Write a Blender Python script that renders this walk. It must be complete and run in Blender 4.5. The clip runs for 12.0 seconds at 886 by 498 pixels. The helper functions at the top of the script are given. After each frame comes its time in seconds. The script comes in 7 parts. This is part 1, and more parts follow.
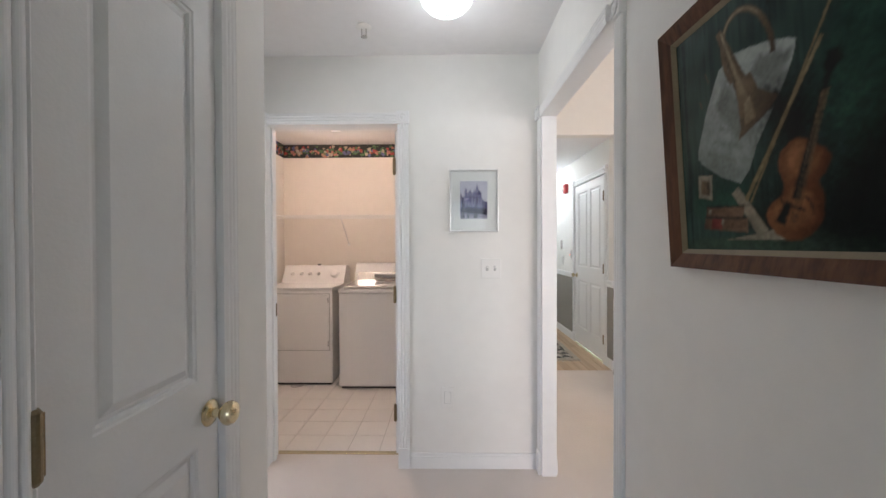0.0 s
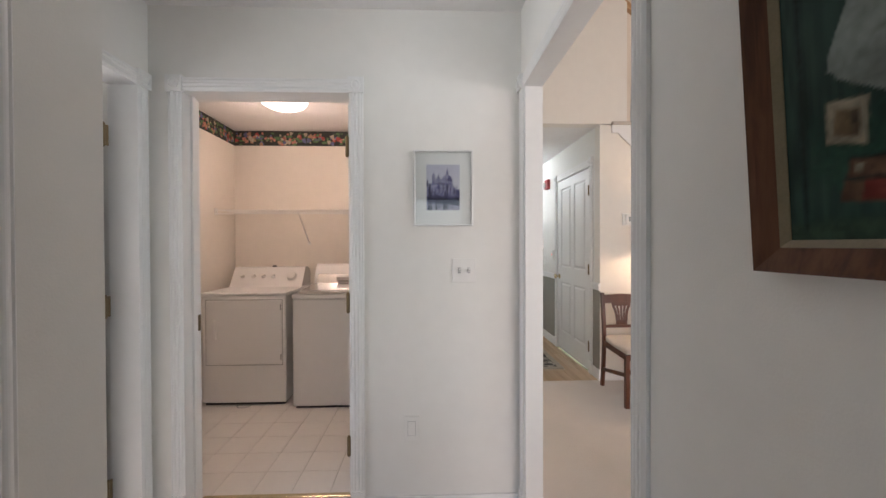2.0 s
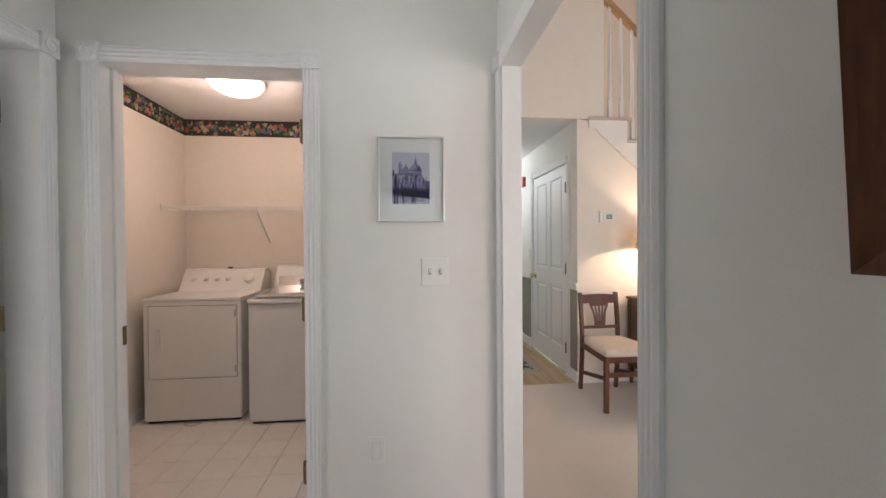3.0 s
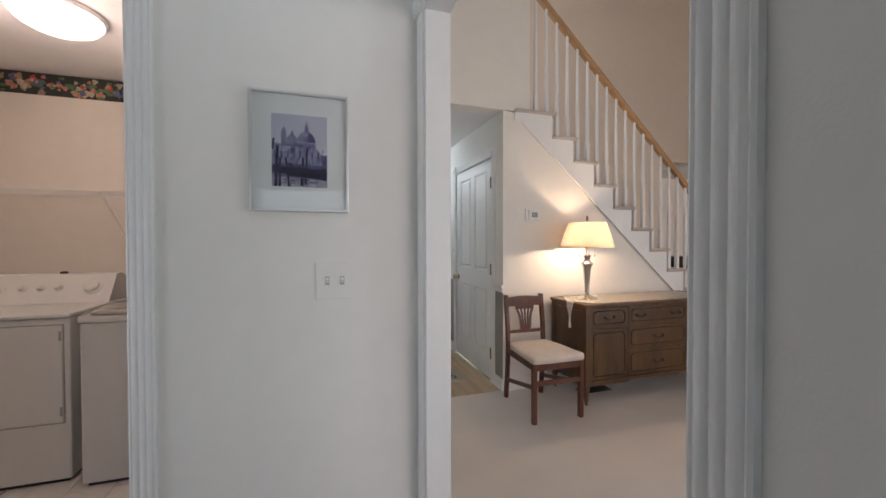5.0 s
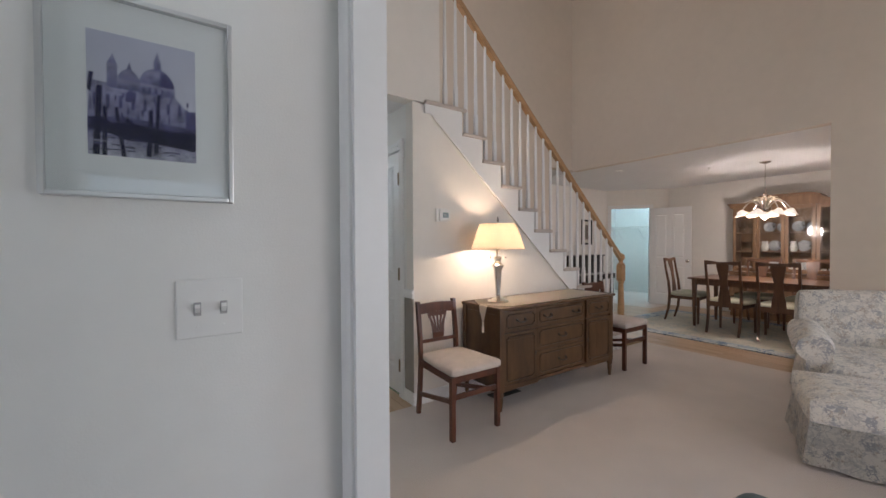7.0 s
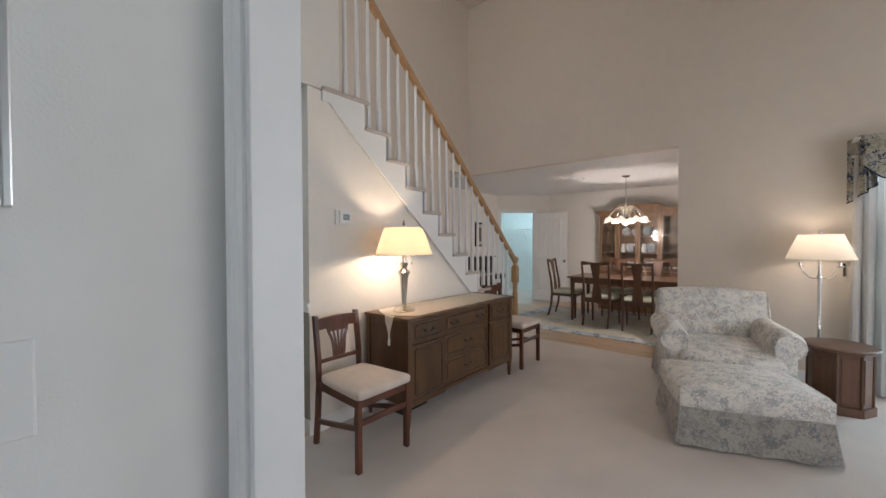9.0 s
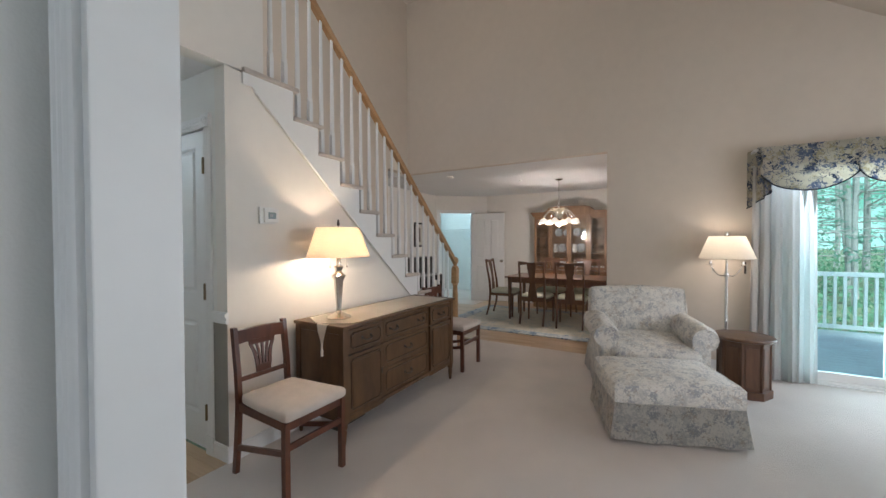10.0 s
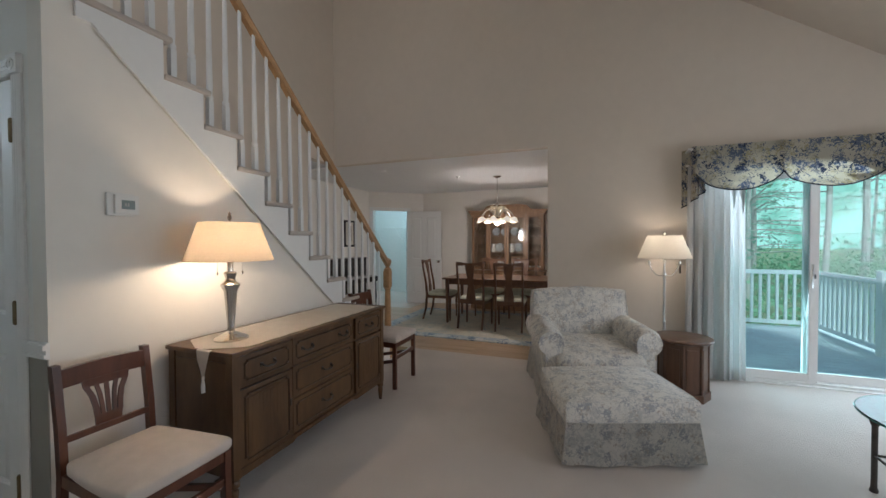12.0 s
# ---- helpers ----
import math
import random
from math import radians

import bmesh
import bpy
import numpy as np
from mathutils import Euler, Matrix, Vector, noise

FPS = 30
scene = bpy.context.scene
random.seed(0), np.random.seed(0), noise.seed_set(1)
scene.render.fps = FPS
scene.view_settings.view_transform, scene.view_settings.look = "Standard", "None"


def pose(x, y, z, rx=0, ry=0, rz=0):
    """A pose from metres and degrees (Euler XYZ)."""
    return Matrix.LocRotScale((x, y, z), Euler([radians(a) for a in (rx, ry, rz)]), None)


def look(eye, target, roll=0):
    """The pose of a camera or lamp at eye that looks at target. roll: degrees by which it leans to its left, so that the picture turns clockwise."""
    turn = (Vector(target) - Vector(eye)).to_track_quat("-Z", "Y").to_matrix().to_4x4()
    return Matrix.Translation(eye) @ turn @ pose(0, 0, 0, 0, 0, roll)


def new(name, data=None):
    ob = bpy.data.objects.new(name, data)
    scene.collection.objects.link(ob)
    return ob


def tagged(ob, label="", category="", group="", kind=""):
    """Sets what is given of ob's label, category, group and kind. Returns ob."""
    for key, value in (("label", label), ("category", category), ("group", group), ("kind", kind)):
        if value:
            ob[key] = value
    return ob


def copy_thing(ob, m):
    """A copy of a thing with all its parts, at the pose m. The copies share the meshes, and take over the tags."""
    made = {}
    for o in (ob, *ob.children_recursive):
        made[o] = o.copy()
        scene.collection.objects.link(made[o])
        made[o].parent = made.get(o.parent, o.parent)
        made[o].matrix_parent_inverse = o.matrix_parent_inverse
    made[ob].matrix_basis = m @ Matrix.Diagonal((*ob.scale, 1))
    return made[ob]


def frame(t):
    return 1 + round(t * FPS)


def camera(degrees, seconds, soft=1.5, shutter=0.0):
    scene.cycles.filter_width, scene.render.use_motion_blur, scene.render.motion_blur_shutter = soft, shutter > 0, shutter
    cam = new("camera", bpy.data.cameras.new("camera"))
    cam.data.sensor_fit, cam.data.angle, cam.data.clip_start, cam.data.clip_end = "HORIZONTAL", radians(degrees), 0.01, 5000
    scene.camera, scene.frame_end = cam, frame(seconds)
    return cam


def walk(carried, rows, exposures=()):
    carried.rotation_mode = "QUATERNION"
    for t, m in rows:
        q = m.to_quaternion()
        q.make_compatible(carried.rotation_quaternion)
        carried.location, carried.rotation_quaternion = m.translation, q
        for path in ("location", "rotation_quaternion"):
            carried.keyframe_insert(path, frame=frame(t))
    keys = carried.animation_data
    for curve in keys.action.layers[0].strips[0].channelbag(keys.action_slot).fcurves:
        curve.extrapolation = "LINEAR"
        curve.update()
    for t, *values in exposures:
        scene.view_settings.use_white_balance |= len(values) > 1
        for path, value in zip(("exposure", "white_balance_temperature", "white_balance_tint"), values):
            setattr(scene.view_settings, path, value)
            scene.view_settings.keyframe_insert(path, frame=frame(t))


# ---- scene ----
cam = camera(98.9, 12.0)
PATH = [
    (0, (0.173, 0.041, 1.321), (0.14, 2.04, 1.3), -0.2),
    (0.5, (0.186, 0.137, 1.324), (0.168, 2.137, 1.301), -0.2),
    (1, (0.219, 0.25, 1.322), (0.191, 2.25, 1.299), -0.3),
    (1.5, (0.237, 0.343, 1.31), (0.24, 2.343, 1.293), -0.2),
    (2, (0.251, 0.44, 1.305), (0.322, 2.439, 1.286), -0.2),
    (2.5, (0.265, 0.541, 1.304), (0.4, 2.536, 1.282), -0.4),
    (3, (0.289, 0.638, 1.298), (0.489, 2.628, 1.277), -0.4),
    (5, (0.382, 1.022, 1.302), (0.987, 2.928, 1.27), -0.1),
    (5.5, (0.376, 1.126, 1.305), (1.118, 2.983, 1.274), -0.1),
    (6, (0.364, 1.216, 1.307), (1.24, 3.013, 1.278), -0.3),
    (6.5, (0.365, 1.288, 1.307), (1.367, 3.019, 1.28), -0.3),
    (7, (0.38, 1.365, 1.313), (1.498, 3.023, 1.283), -0.3),
    (9, (0.44, 1.606, 1.356), (1.98, 2.882, 1.322), -0.2),
    (9.5, (0.474, 1.657, 1.365), (2.119, 2.794, 1.331), -0.2),
    (10, (0.548, 1.7, 1.365), (2.273, 2.71, 1.33), -0.2),
    (10.5, (0.645, 1.743, 1.37), (2.429, 2.646, 1.332), -0.3),
    (11, (0.747, 1.776, 1.369), (2.567, 2.604, 1.331), -0.2),
    (11.5, (0.859, 1.825, 1.365), (2.707, 2.589, 1.327), -0.2),
    (12, (0.983, 1.873, 1.362), (2.851, 2.586, 1.324), -0.2),
]
walk(cam, [(t, look(eye, target, roll)) for t, eye, target, roll in PATH], [(0, 1.1, 6450, 20), (2, 0.78, 6650, 21), (3, 0.70, 6700, 21), (5, 0.36, 6300, 19), (7, 0.25, 6050, 18), (9, 0.3, 5950, 14), (9.5, 0.35, 5900, 13), (10.5, 0.15, 5850, 12), (12, -0.18, 5800, 11)])

# ---- light ----
world = bpy.data.worlds.new("world")
scene.world = world
world.use_nodes = True
_n = world.node_tree.nodes
_sky = _n.new("ShaderNodeTexSky")
_sky.sky_type, _sky.sun_disc = "NISHITA", False
_sky.sun_elevation, _sky.sun_rotation = radians(57), radians(260)
_n["Background"].inputs[1].default_value = 0.15
world.node_tree.links.new(_sky.outputs[0], _n["Background"].inputs[0])


def lamp(name, kind, m, energy, color, size=0.1, size_y=None, angle=None):
    d = bpy.data.lights.new(name, kind)
    d.energy, d.color = energy, color
    if kind == "AREA":
        d.shape, d.size = ("RECTANGLE", size) if size_y else ("DISK", size)
        if size_y:
            d.size_y = size_y
    elif kind == "SUN":
        d.angle = radians(angle)
    else:
        d.shadow_soft_size = size
    ob = new(name, d)
    ob.matrix_world = m
    return ob


COOL, WARM, DAY = (0.86, 0.97, 1.0), (1.0, 0.80, 0.58), (0.80, 0.95, 1.0)
lamp("sun", "SUN", look((-9, -1.5, 14), (0, 0, 0)), 5.0, (0.96, 1.0, 0.98), angle=15)
lamp("slider_daylight", "AREA", look((5.455, -0.07, 1.08), (4.2, 0.1, 0.85)), 42, DAY, 1.8, 1.95)
lamp("hall_bulb", "POINT", pose(0.165, 1.72, 2.24), 1.3, (0.88, 0.97, 1.0), 0.12)
# added light from an unseen room behind the hall, brightening its walls
lamp("added_end_room_light", "AREA", look((0, -3.17, 1.45), (0, 0, 1.4)), 5.0, (0.86, 0.95, 1.0), 2.5, 1.4)
# added: no window is seen in the side room; brightens door and hall
lamp("added_side_room_light", "AREA", look((-2.29, 1.38, 1.45), (0, 1.62, 1.40)), 6.4, (0.92, 0.97, 1.0), 0.62, 1.1)
# added light at an invented, unseen south window, lifting the living room
lamp("added_south_light", "AREA", look((2.8, -1.72, 1.42), (3.2, 2.4, 0.6)), 33, (1.0, 0.95, 0.93), 2.3, 1.3)
# added lamp above the landing, out of view, to brighten the upper stair walls
lamp("added_landing_light", "AREA", look((0.80, 4.72, 4.0), (4.0, 4.6, 3.2)), 11, (1.0, 0.94, 0.88), 0.8, 1.1)
lamp("laundry_bulb", "POINT", pose(-0.87, 3.33, 2.22), 7.0, (1.0, 0.80, 0.66), 0.10)
lamp("table_lamp_bulb", "POINT", pose(2.555, 3.762, 1.315), 13.5, (1.0, 0.74, 0.48), 0.04)
lamp("floor_lamp_bulb", "POINT", pose(5.225, 1.17, 1.33), 3.2, WARM, 0.04)
lamp("chandelier_bulbs", "POINT", pose(7.2, 3.28, 1.50), 38, (1.0, 0.87, 0.74), 0.11)
lamp("closet_bulb", "POINT", pose(9.15, 6.35, 2.2), 17.3, (0.62, 0.93, 1.0), 0.12)
# source of the passage light is unseen; its place is assumed
lamp("assumed_passage_bulb", "POINT", pose(1.30, 5.9, 2.20), 9.0, (0.84, 0.97, 1.0), 0.12)

# ---- materials ----
def mat(name, base, rough=0.6, metal=0.0, var=0.06, scale=6.0, bump=0.0, bscale=60.0, fine=None, spec=0.5, coat=0.0, rand=0.0):
    """Principled surface with two scales of tone variation, fine relief and, for repeated pieces, a tone of their own."""
    m = bpy.data.materials.new(name)
    m.use_nodes = True
    t = m.node_tree
    n, L = t.nodes, t.links
    b = n["Principled BSDF"]
    b.inputs["Roughness"].default_value = rough
    b.inputs["Metallic"].default_value = metal
    b.inputs["Specular IOR Level"].default_value = spec
    b.inputs["Coat Weight"].default_value = coat
    co = n.new("ShaderNodeTexCoord")
    n1, n2 = n.new("ShaderNodeTexNoise"), n.new("ShaderNodeTexNoise")
    n1.inputs["Scale"].default_value, n2.inputs["Scale"].default_value = scale, (fine or scale * 9)
    n1.inputs["Detail"].default_value = n2.inputs["Detail"].default_value = 4
    for k in (n1, n2):
        L.new(co.outputs["Object"], k.inputs["Vector"])
    add = n.new("ShaderNodeMath")
    add.operation = "ADD"
    L.new(n1.outputs[0], add.inputs[0]), L.new(n2.outputs[0], add.inputs[1])
    last = add.outputs[0]
    if rand:
        info = n.new("ShaderNodeObjectInfo")
        mul = n.new("ShaderNodeMath")
        mul.operation = "MULTIPLY_ADD"
        mul.inputs[1].default_value = rand
        L.new(info.outputs["Random"], mul.inputs[0]), L.new(last, mul.inputs[2])
        last = mul.outputs[0]
    r = n.new("ShaderNodeMapRange")
    r.inputs["From Min"].default_value, r.inputs["From Max"].default_value = 0.6, 1.4 + rand
    r.inputs["To Min"].default_value, r.inputs["To Max"].default_value = 1 - var, 1 + var
    L.new(last, r.inputs["Value"])
    mix = n.new("ShaderNodeVectorMath")
    mix.operation = "SCALE"
    mix.inputs[0].default_value = base
    L.new(r.outputs[0], mix.inputs["Scale"])
    L.new(mix.outputs[0], b.inputs["Base Color"])
    if bump:
        n3, bp = n.new("ShaderNodeTexNoise"), n.new("ShaderNodeBump")
        n3.inputs["Scale"].default_value, n3.inputs["Detail"].default_value = bscale, 5
        bp.inputs["Strength"].default_value, bp.inputs["Distance"].default_value = bump, 0.01
        L.new(co.outputs["Object"], n3.inputs["Vector"])
        L.new(n3.outputs[0], bp.inputs["Height"]), L.new(bp.outputs[0], b.inputs["Normal"])
    return m


def wood(name, dark, light, rough=0.4, stretch=(1.5, 22, 22), coat=0.0, rand=0.0, wave=3.0):
    """Wood with grain drawn out along one axis."""
    m = bpy.data.materials.new(name)
    m.use_nodes = True
    n, L = m.node_tree.nodes, m.node_tree.links
    b = n["Principled BSDF"]
    b.inputs["Roughness"].default_value, b.inputs["Coat Weight"].default_value = rough, coat
    co, mp = n.new("ShaderNodeTexCoord"), n.new("ShaderNodeMapping")
    mp.inputs["Scale"].default_value = stretch
    L.new(co.outputs["Object"], mp.inputs[0])
    if rand:
        info, cm = n.new("ShaderNodeObjectInfo"), n.new("ShaderNodeCombineXYZ")
        s = n.new("ShaderNodeMath")
        s.operation, s.inputs[1].default_value = "MULTIPLY", 40
        L.new(info.outputs["Random"], s.inputs[0])
        L.new(s.outputs[0], cm.inputs[0]), L.new(s.outputs[0], cm.inputs[2])
        L.new(cm.outputs[0], mp.inputs["Location"])
    n1, n2 = n.new("ShaderNodeTexNoise"), n.new("ShaderNodeTexNoise")
    n1.inputs["Scale"].default_value, n1.inputs["Detail"].default_value = wave, 8
    n1.inputs["Distortion"].default_value = 0.6
    n2.inputs["Scale"].default_value = 0.35 * wave
    L.new(mp.outputs[0], n1.inputs["Vector"]), L.new(mp.outputs[0], n2.inputs["Vector"])
    add = n.new("ShaderNodeMath")
    add.operation = "ADD"
    L.new(n1.outputs[0], add.inputs[0]), L.new(n2.outputs[0], add.inputs[1])
    last = add.outputs[0]
    if rand:
        mul = n.new("ShaderNodeMath")
        mul.operation, mul.inputs[1].default_value = "MULTIPLY_ADD", rand
        L.new(info.outputs["Random"], mul.inputs[0]), L.new(last, mul.inputs[2])
        last = mul.outputs[0]
    r = n.new("ShaderNodeValToRGB")
    r.color_ramp.elements[0].position, r.color_ramp.elements[1].position = 0.62, 1.0
    r.color_ramp.elements[0].color, r.color_ramp.elements[1].color = (*dark, 1), (*light, 1)
    mr = n.new("ShaderNodeMapRange")
    mr.inputs["From Min"].default_value, mr.inputs["From Max"].default_value = 0.2, 1.5 + rand
    L.new(last, mr.inputs[0]), L.new(mr.outputs[0], r.inputs[0])
    r.color_ramp.elements[0].position, r.color_ramp.elements[1].position = 0.25, 0.85
    L.new(r.outputs[0], b.inputs["Base Color"])
    bp = n.new("ShaderNodeBump")
    bp.inputs["Strength"].default_value, bp.inputs["Distance"].default_value = 0.12, 0.004
    L.new(n1.outputs[0], bp.inputs["Height"]), L.new(bp.outputs[0], b.inputs["Normal"])
    return m


def print_fabric(name, ground, motifs, scale=7.0, bump=0.25, vines=()):
    """Cloth printed with scattered sprays: motifs are (colour, scale factor, threshold, softness)."""
    m = bpy.data.materials.new(name)
    m.use_nodes = True
    n, L = m.node_tree.nodes, m.node_tree.links
    b = n["Principled BSDF"]
    b.inputs["Roughness"].default_value, b.inputs["Specular IOR Level"].default_value = 0.9, 0.2
    b.inputs["Sheen Weight"].default_value = 0.15
    co = n.new("ShaderNodeTexCoord")
    last = None
    for i, (c, k, th, soft) in enumerate(motifs):
        big, small = n.new("ShaderNodeTexNoise"), n.new("ShaderNodeTexNoise")
        mp = n.new("ShaderNodeMapping")
        mp.inputs["Location"].default_value = (3.7 * i, 1.9 * i, 5.3 * i)
        L.new(co.outputs["Object"], mp.inputs[0])
        big.inputs["Scale"].default_value, small.inputs["Scale"].default_value = scale * k, scale * k * 4.5
        big.inputs["Detail"].default_value, small.inputs["Detail"].default_value = 2, 6
        small.inputs["Distortion"].default_value = 1.2
        L.new(mp.outputs[0], big.inputs["Vector"]), L.new(mp.outputs[0], small.inputs["Vector"])
        mul = n.new("ShaderNodeMath")
        mul.operation = "MULTIPLY"
        L.new(big.outputs[0], mul.inputs[0]), L.new(small.outputs[0], mul.inputs[1])
        mr = n.new("ShaderNodeMapRange")
        mr.inputs["From Min"].default_value, mr.inputs["From Max"].default_value = th, th + soft
        L.new(mul.outputs[0], mr.inputs[0])
        mx = n.new("ShaderNodeMix")
        mx.data_type = "RGBA"
        L.new(mr.outputs[0], mx.inputs["Factor"])
        if last is None:
            mx.inputs["A"].default_value = (*ground, 1)
        else:
            L.new(last, mx.inputs["A"])
        mx.inputs["B"].default_value = (*c, 1)
        last = mx.outputs["Result"]
    for c, k, width, amount in vines:
        # thin wandering stems
        nz, sub, ab, mr, mx = n.new("ShaderNodeTexNoise"), n.new("ShaderNodeMath"), n.new("ShaderNodeMath"), n.new("ShaderNodeMapRange"), n.new("ShaderNodeMix")
        nz.inputs["Scale"].default_value, nz.inputs["Detail"].default_value, nz.inputs["Distortion"].default_value = scale * k, 3, 0.8
        sub.operation, sub.inputs[1].default_value = "SUBTRACT", 0.5
        ab.operation = "ABSOLUTE"
        mr.inputs["From Min"].default_value, mr.inputs["From Max"].default_value = 0.0, width
        mr.inputs["To Min"].default_value, mr.inputs["To Max"].default_value = amount, 0.0
        mx.data_type = "RGBA"
        L.new(co.outputs["Object"], nz.inputs["Vector"]), L.new(nz.outputs[0], sub.inputs[0]), L.new(sub.outputs[0], ab.inputs[0])
        L.new(ab.outputs[0], mr.inputs[0]), L.new(mr.outputs[0], mx.inputs["Factor"]), L.new(last, mx.inputs["A"])
        mx.inputs["B"].default_value = (*c, 1)
        last = mx.outputs["Result"]
    L.new(last, b.inputs["Base Color"])
    n3, bp = n.new("ShaderNodeTexNoise"), n.new("ShaderNodeBump")
    n3.inputs["Scale"].default_value = 220
    bp.inputs["Strength"].default_value, bp.inputs["Distance"].default_value = bump, 0.003
    L.new(co.outputs["Object"], n3.inputs["Vector"])
    L.new(n3.outputs[0], bp.inputs["Height"]), L.new(bp.outputs[0], b.inputs["Normal"])
    return m


def glow(name, color, strength):
    m = bpy.data.materials.new(name)
    m.use_nodes = True
    b = m.node_tree.nodes["Principled BSDF"]
    b.inputs["Base Color"].default_value = (*color, 1)
    b.inputs["Emission Color"].default_value, b.inputs["Emission Strength"].default_value = (*color, 1), strength
    b.inputs["Roughness"].default_value = 0.3
    return m


def glass(name, tint=(1, 1, 1), rough=0.0, ior=1.45):
    m = bpy.data.materials.new(name)
    m.use_nodes = True
    b = m.node_tree.nodes["Principled BSDF"]
    b.inputs["Base Color"].default_value = (*tint, 1)
    b.inputs["Transmission Weight"].default_value, b.inputs["Roughness"].default_value = 1.0, rough
    b.inputs["IOR"].default_value = ior
    return m


def pane_glass(name, tint=(1, 1, 1), refl=0.08):
    """Thin flat glass: sees through without bending, with a faint mirror."""
    m = bpy.data.materials.new(name)
    m.use_nodes = True
    n, L = m.node_tree.nodes, m.node_tree.links
    n.remove(n["Principled BSDF"])
    tr, gl, mx, fr = n.new("ShaderNodeBsdfTransparent"), n.new("ShaderNodeBsdfGlossy"), n.new("ShaderNodeMixShader"), n.new("ShaderNodeFresnel")
    tr.inputs[0].default_value = (*tint, 1)
    gl.inputs["Roughness"].default_value = 0.01
    fr.inputs[0].default_value = 1.45
    L.new(fr.outputs[0], mx.inputs[0]), L.new(tr.outputs[0], mx.inputs[1]), L.new(gl.outputs[0], mx.inputs[2])
    L.new(mx.outputs[0], n["Material Output"].inputs[0])
    return m


def cloth_thin(name, color, through_w=0.5):
    """Thin cloth or paper that lets light through."""
    m = bpy.data.materials.new(name)
    m.use_nodes = True
    n, L = m.node_tree.nodes, m.node_tree.links
    n.remove(n["Principled BSDF"])
    d, tl, mx = n.new("ShaderNodeBsdfDiffuse"), n.new("ShaderNodeBsdfTranslucent"), n.new("ShaderNodeMixShader")
    co, nz, mr, sc = n.new("ShaderNodeTexCoord"), n.new("ShaderNodeTexNoise"), n.new("ShaderNodeMapRange"), n.new("ShaderNodeVectorMath")
    nz.inputs["Scale"].default_value = 90
    mr.inputs["To Min"].default_value, mr.inputs["To Max"].default_value = 0.93, 1.05
    sc.operation, sc.inputs[0].default_value = "SCALE", color
    L.new(co.outputs["Object"], nz.inputs["Vector"]), L.new(nz.outputs[0], mr.inputs[0]), L.new(mr.outputs[0], sc.inputs["Scale"])
    for k in (d, tl):
        L.new(sc.outputs[0], k.inputs[0])
    mx.inputs[0].default_value = through_w
    L.new(d.outputs[0], mx.inputs[1]), L.new(tl.outputs[0], mx.inputs[2])
    L.new(mx.outputs[0], n["Material Output"].inputs[0])
    return m


PAINT = mat("wall_paint", (0.80, 0.765, 0.71), 0.75, var=0.025, scale=1.5, bump=0.06, bscale=240)
HALLPAINT = mat("hall_paint", (0.80, 0.79, 0.755), 0.75, var=0.025, scale=1.5, bump=0.06, bscale=240)
CREAM = mat("laundry_paint", (0.80, 0.74, 0.66), 0.75, var=0.025, scale=1.5, bump=0.06, bscale=240)
TAN = mat("vault_paint", (0.70, 0.62, 0.53), 0.8, var=0.03, scale=1.2, bump=0.06, bscale=240)
GREYPAINT = mat("grey_paint", (0.30, 0.285, 0.25), 0.75, var=0.03, scale=2, bump=0.06, bscale=240)
CEIL = mat("ceiling_paint", (0.80, 0.79, 0.78), 0.85, var=0.03, scale=2, bump=0.12, bscale=160)
TRIM = mat("trim_white", (0.82, 0.82, 0.81), 0.42, var=0.02, scale=3, bump=0.02, bscale=90)
DOORW = mat("door_white", (0.80, 0.80, 0.79), 0.45, var=0.02, scale=3, bump=0.05, bscale=120)
TREADM = mat("tread_carpet", (0.62, 0.56, 0.51), 0.95, var=0.08, scale=3, bump=0.8, bscale=420, fine=260, spec=0.15)
CARPET = mat("carpet", (0.69, 0.63, 0.585), 0.95, var=0.14, scale=1.6, bump=0.55, bscale=420, fine=260, spec=0.15)
TILE = mat("tile_white", (0.78, 0.74, 0.69), 0.28, var=0.03, scale=5, bump=0.02, rand=0.5)
GROUT = mat("grout", (0.50, 0.46, 0.41), 0.9, var=0.1, scale=12, bump=0.3)
OAK = wood("oak_floor", (0.40, 0.25, 0.13), (0.62, 0.44, 0.27), 0.32, (14, 1.0, 14), coat=0.2, rand=0.5)
OAKRAIL = wood("oak_rail", (0.34, 0.19, 0.08), (0.52, 0.31, 0.15), 0.35, (1.2, 16, 16), coat=0.2)
WALNUT = wood("walnut", (0.042, 0.019, 0.007), (0.135, 0.066, 0.024), 0.42, (3, 3, 1.0), coat=0.15, wave=6)
MAHOG = wood("mahogany", (0.052, 0.016, 0.009), (0.135, 0.044, 0.022), 0.30, (9, 9, 1.2), coat=0.25, wave=4)
CHERRY = wood("cherry", (0.060, 0.026, 0.013), (0.145, 0.068, 0.034), 0.36, (9, 9, 1.2), coat=0.25, wave=4)
HUTCHW = wood("hutch_wood", (0.14, 0.074, 0.038), (0.27, 0.155, 0.080), 0.4, (8, 8, 1.0), coat=0.2, wave=4)
FRAMEW = wood("frame_oak", (0.030, 0.012, 0.007), (0.150, 0.066, 0.036), 0.5, (14, 14, 1.6), wave=7)
FRAMEW.node_tree.nodes["Principled BSDF"].inputs["Specular IOR Level"].default_value = 0.15
APPL = mat("appliance_white", (0.80, 0.79, 0.77), 0.28, var=0.012, scale=2, bump=0.02, bscale=300, coat=0.2)
GREYPL = mat("grey_plastic", (0.42, 0.41, 0.40), 0.4, var=0.03)
DARKPL = mat("dark_plastic", (0.05, 0.05, 0.055), 0.4, var=0.05)
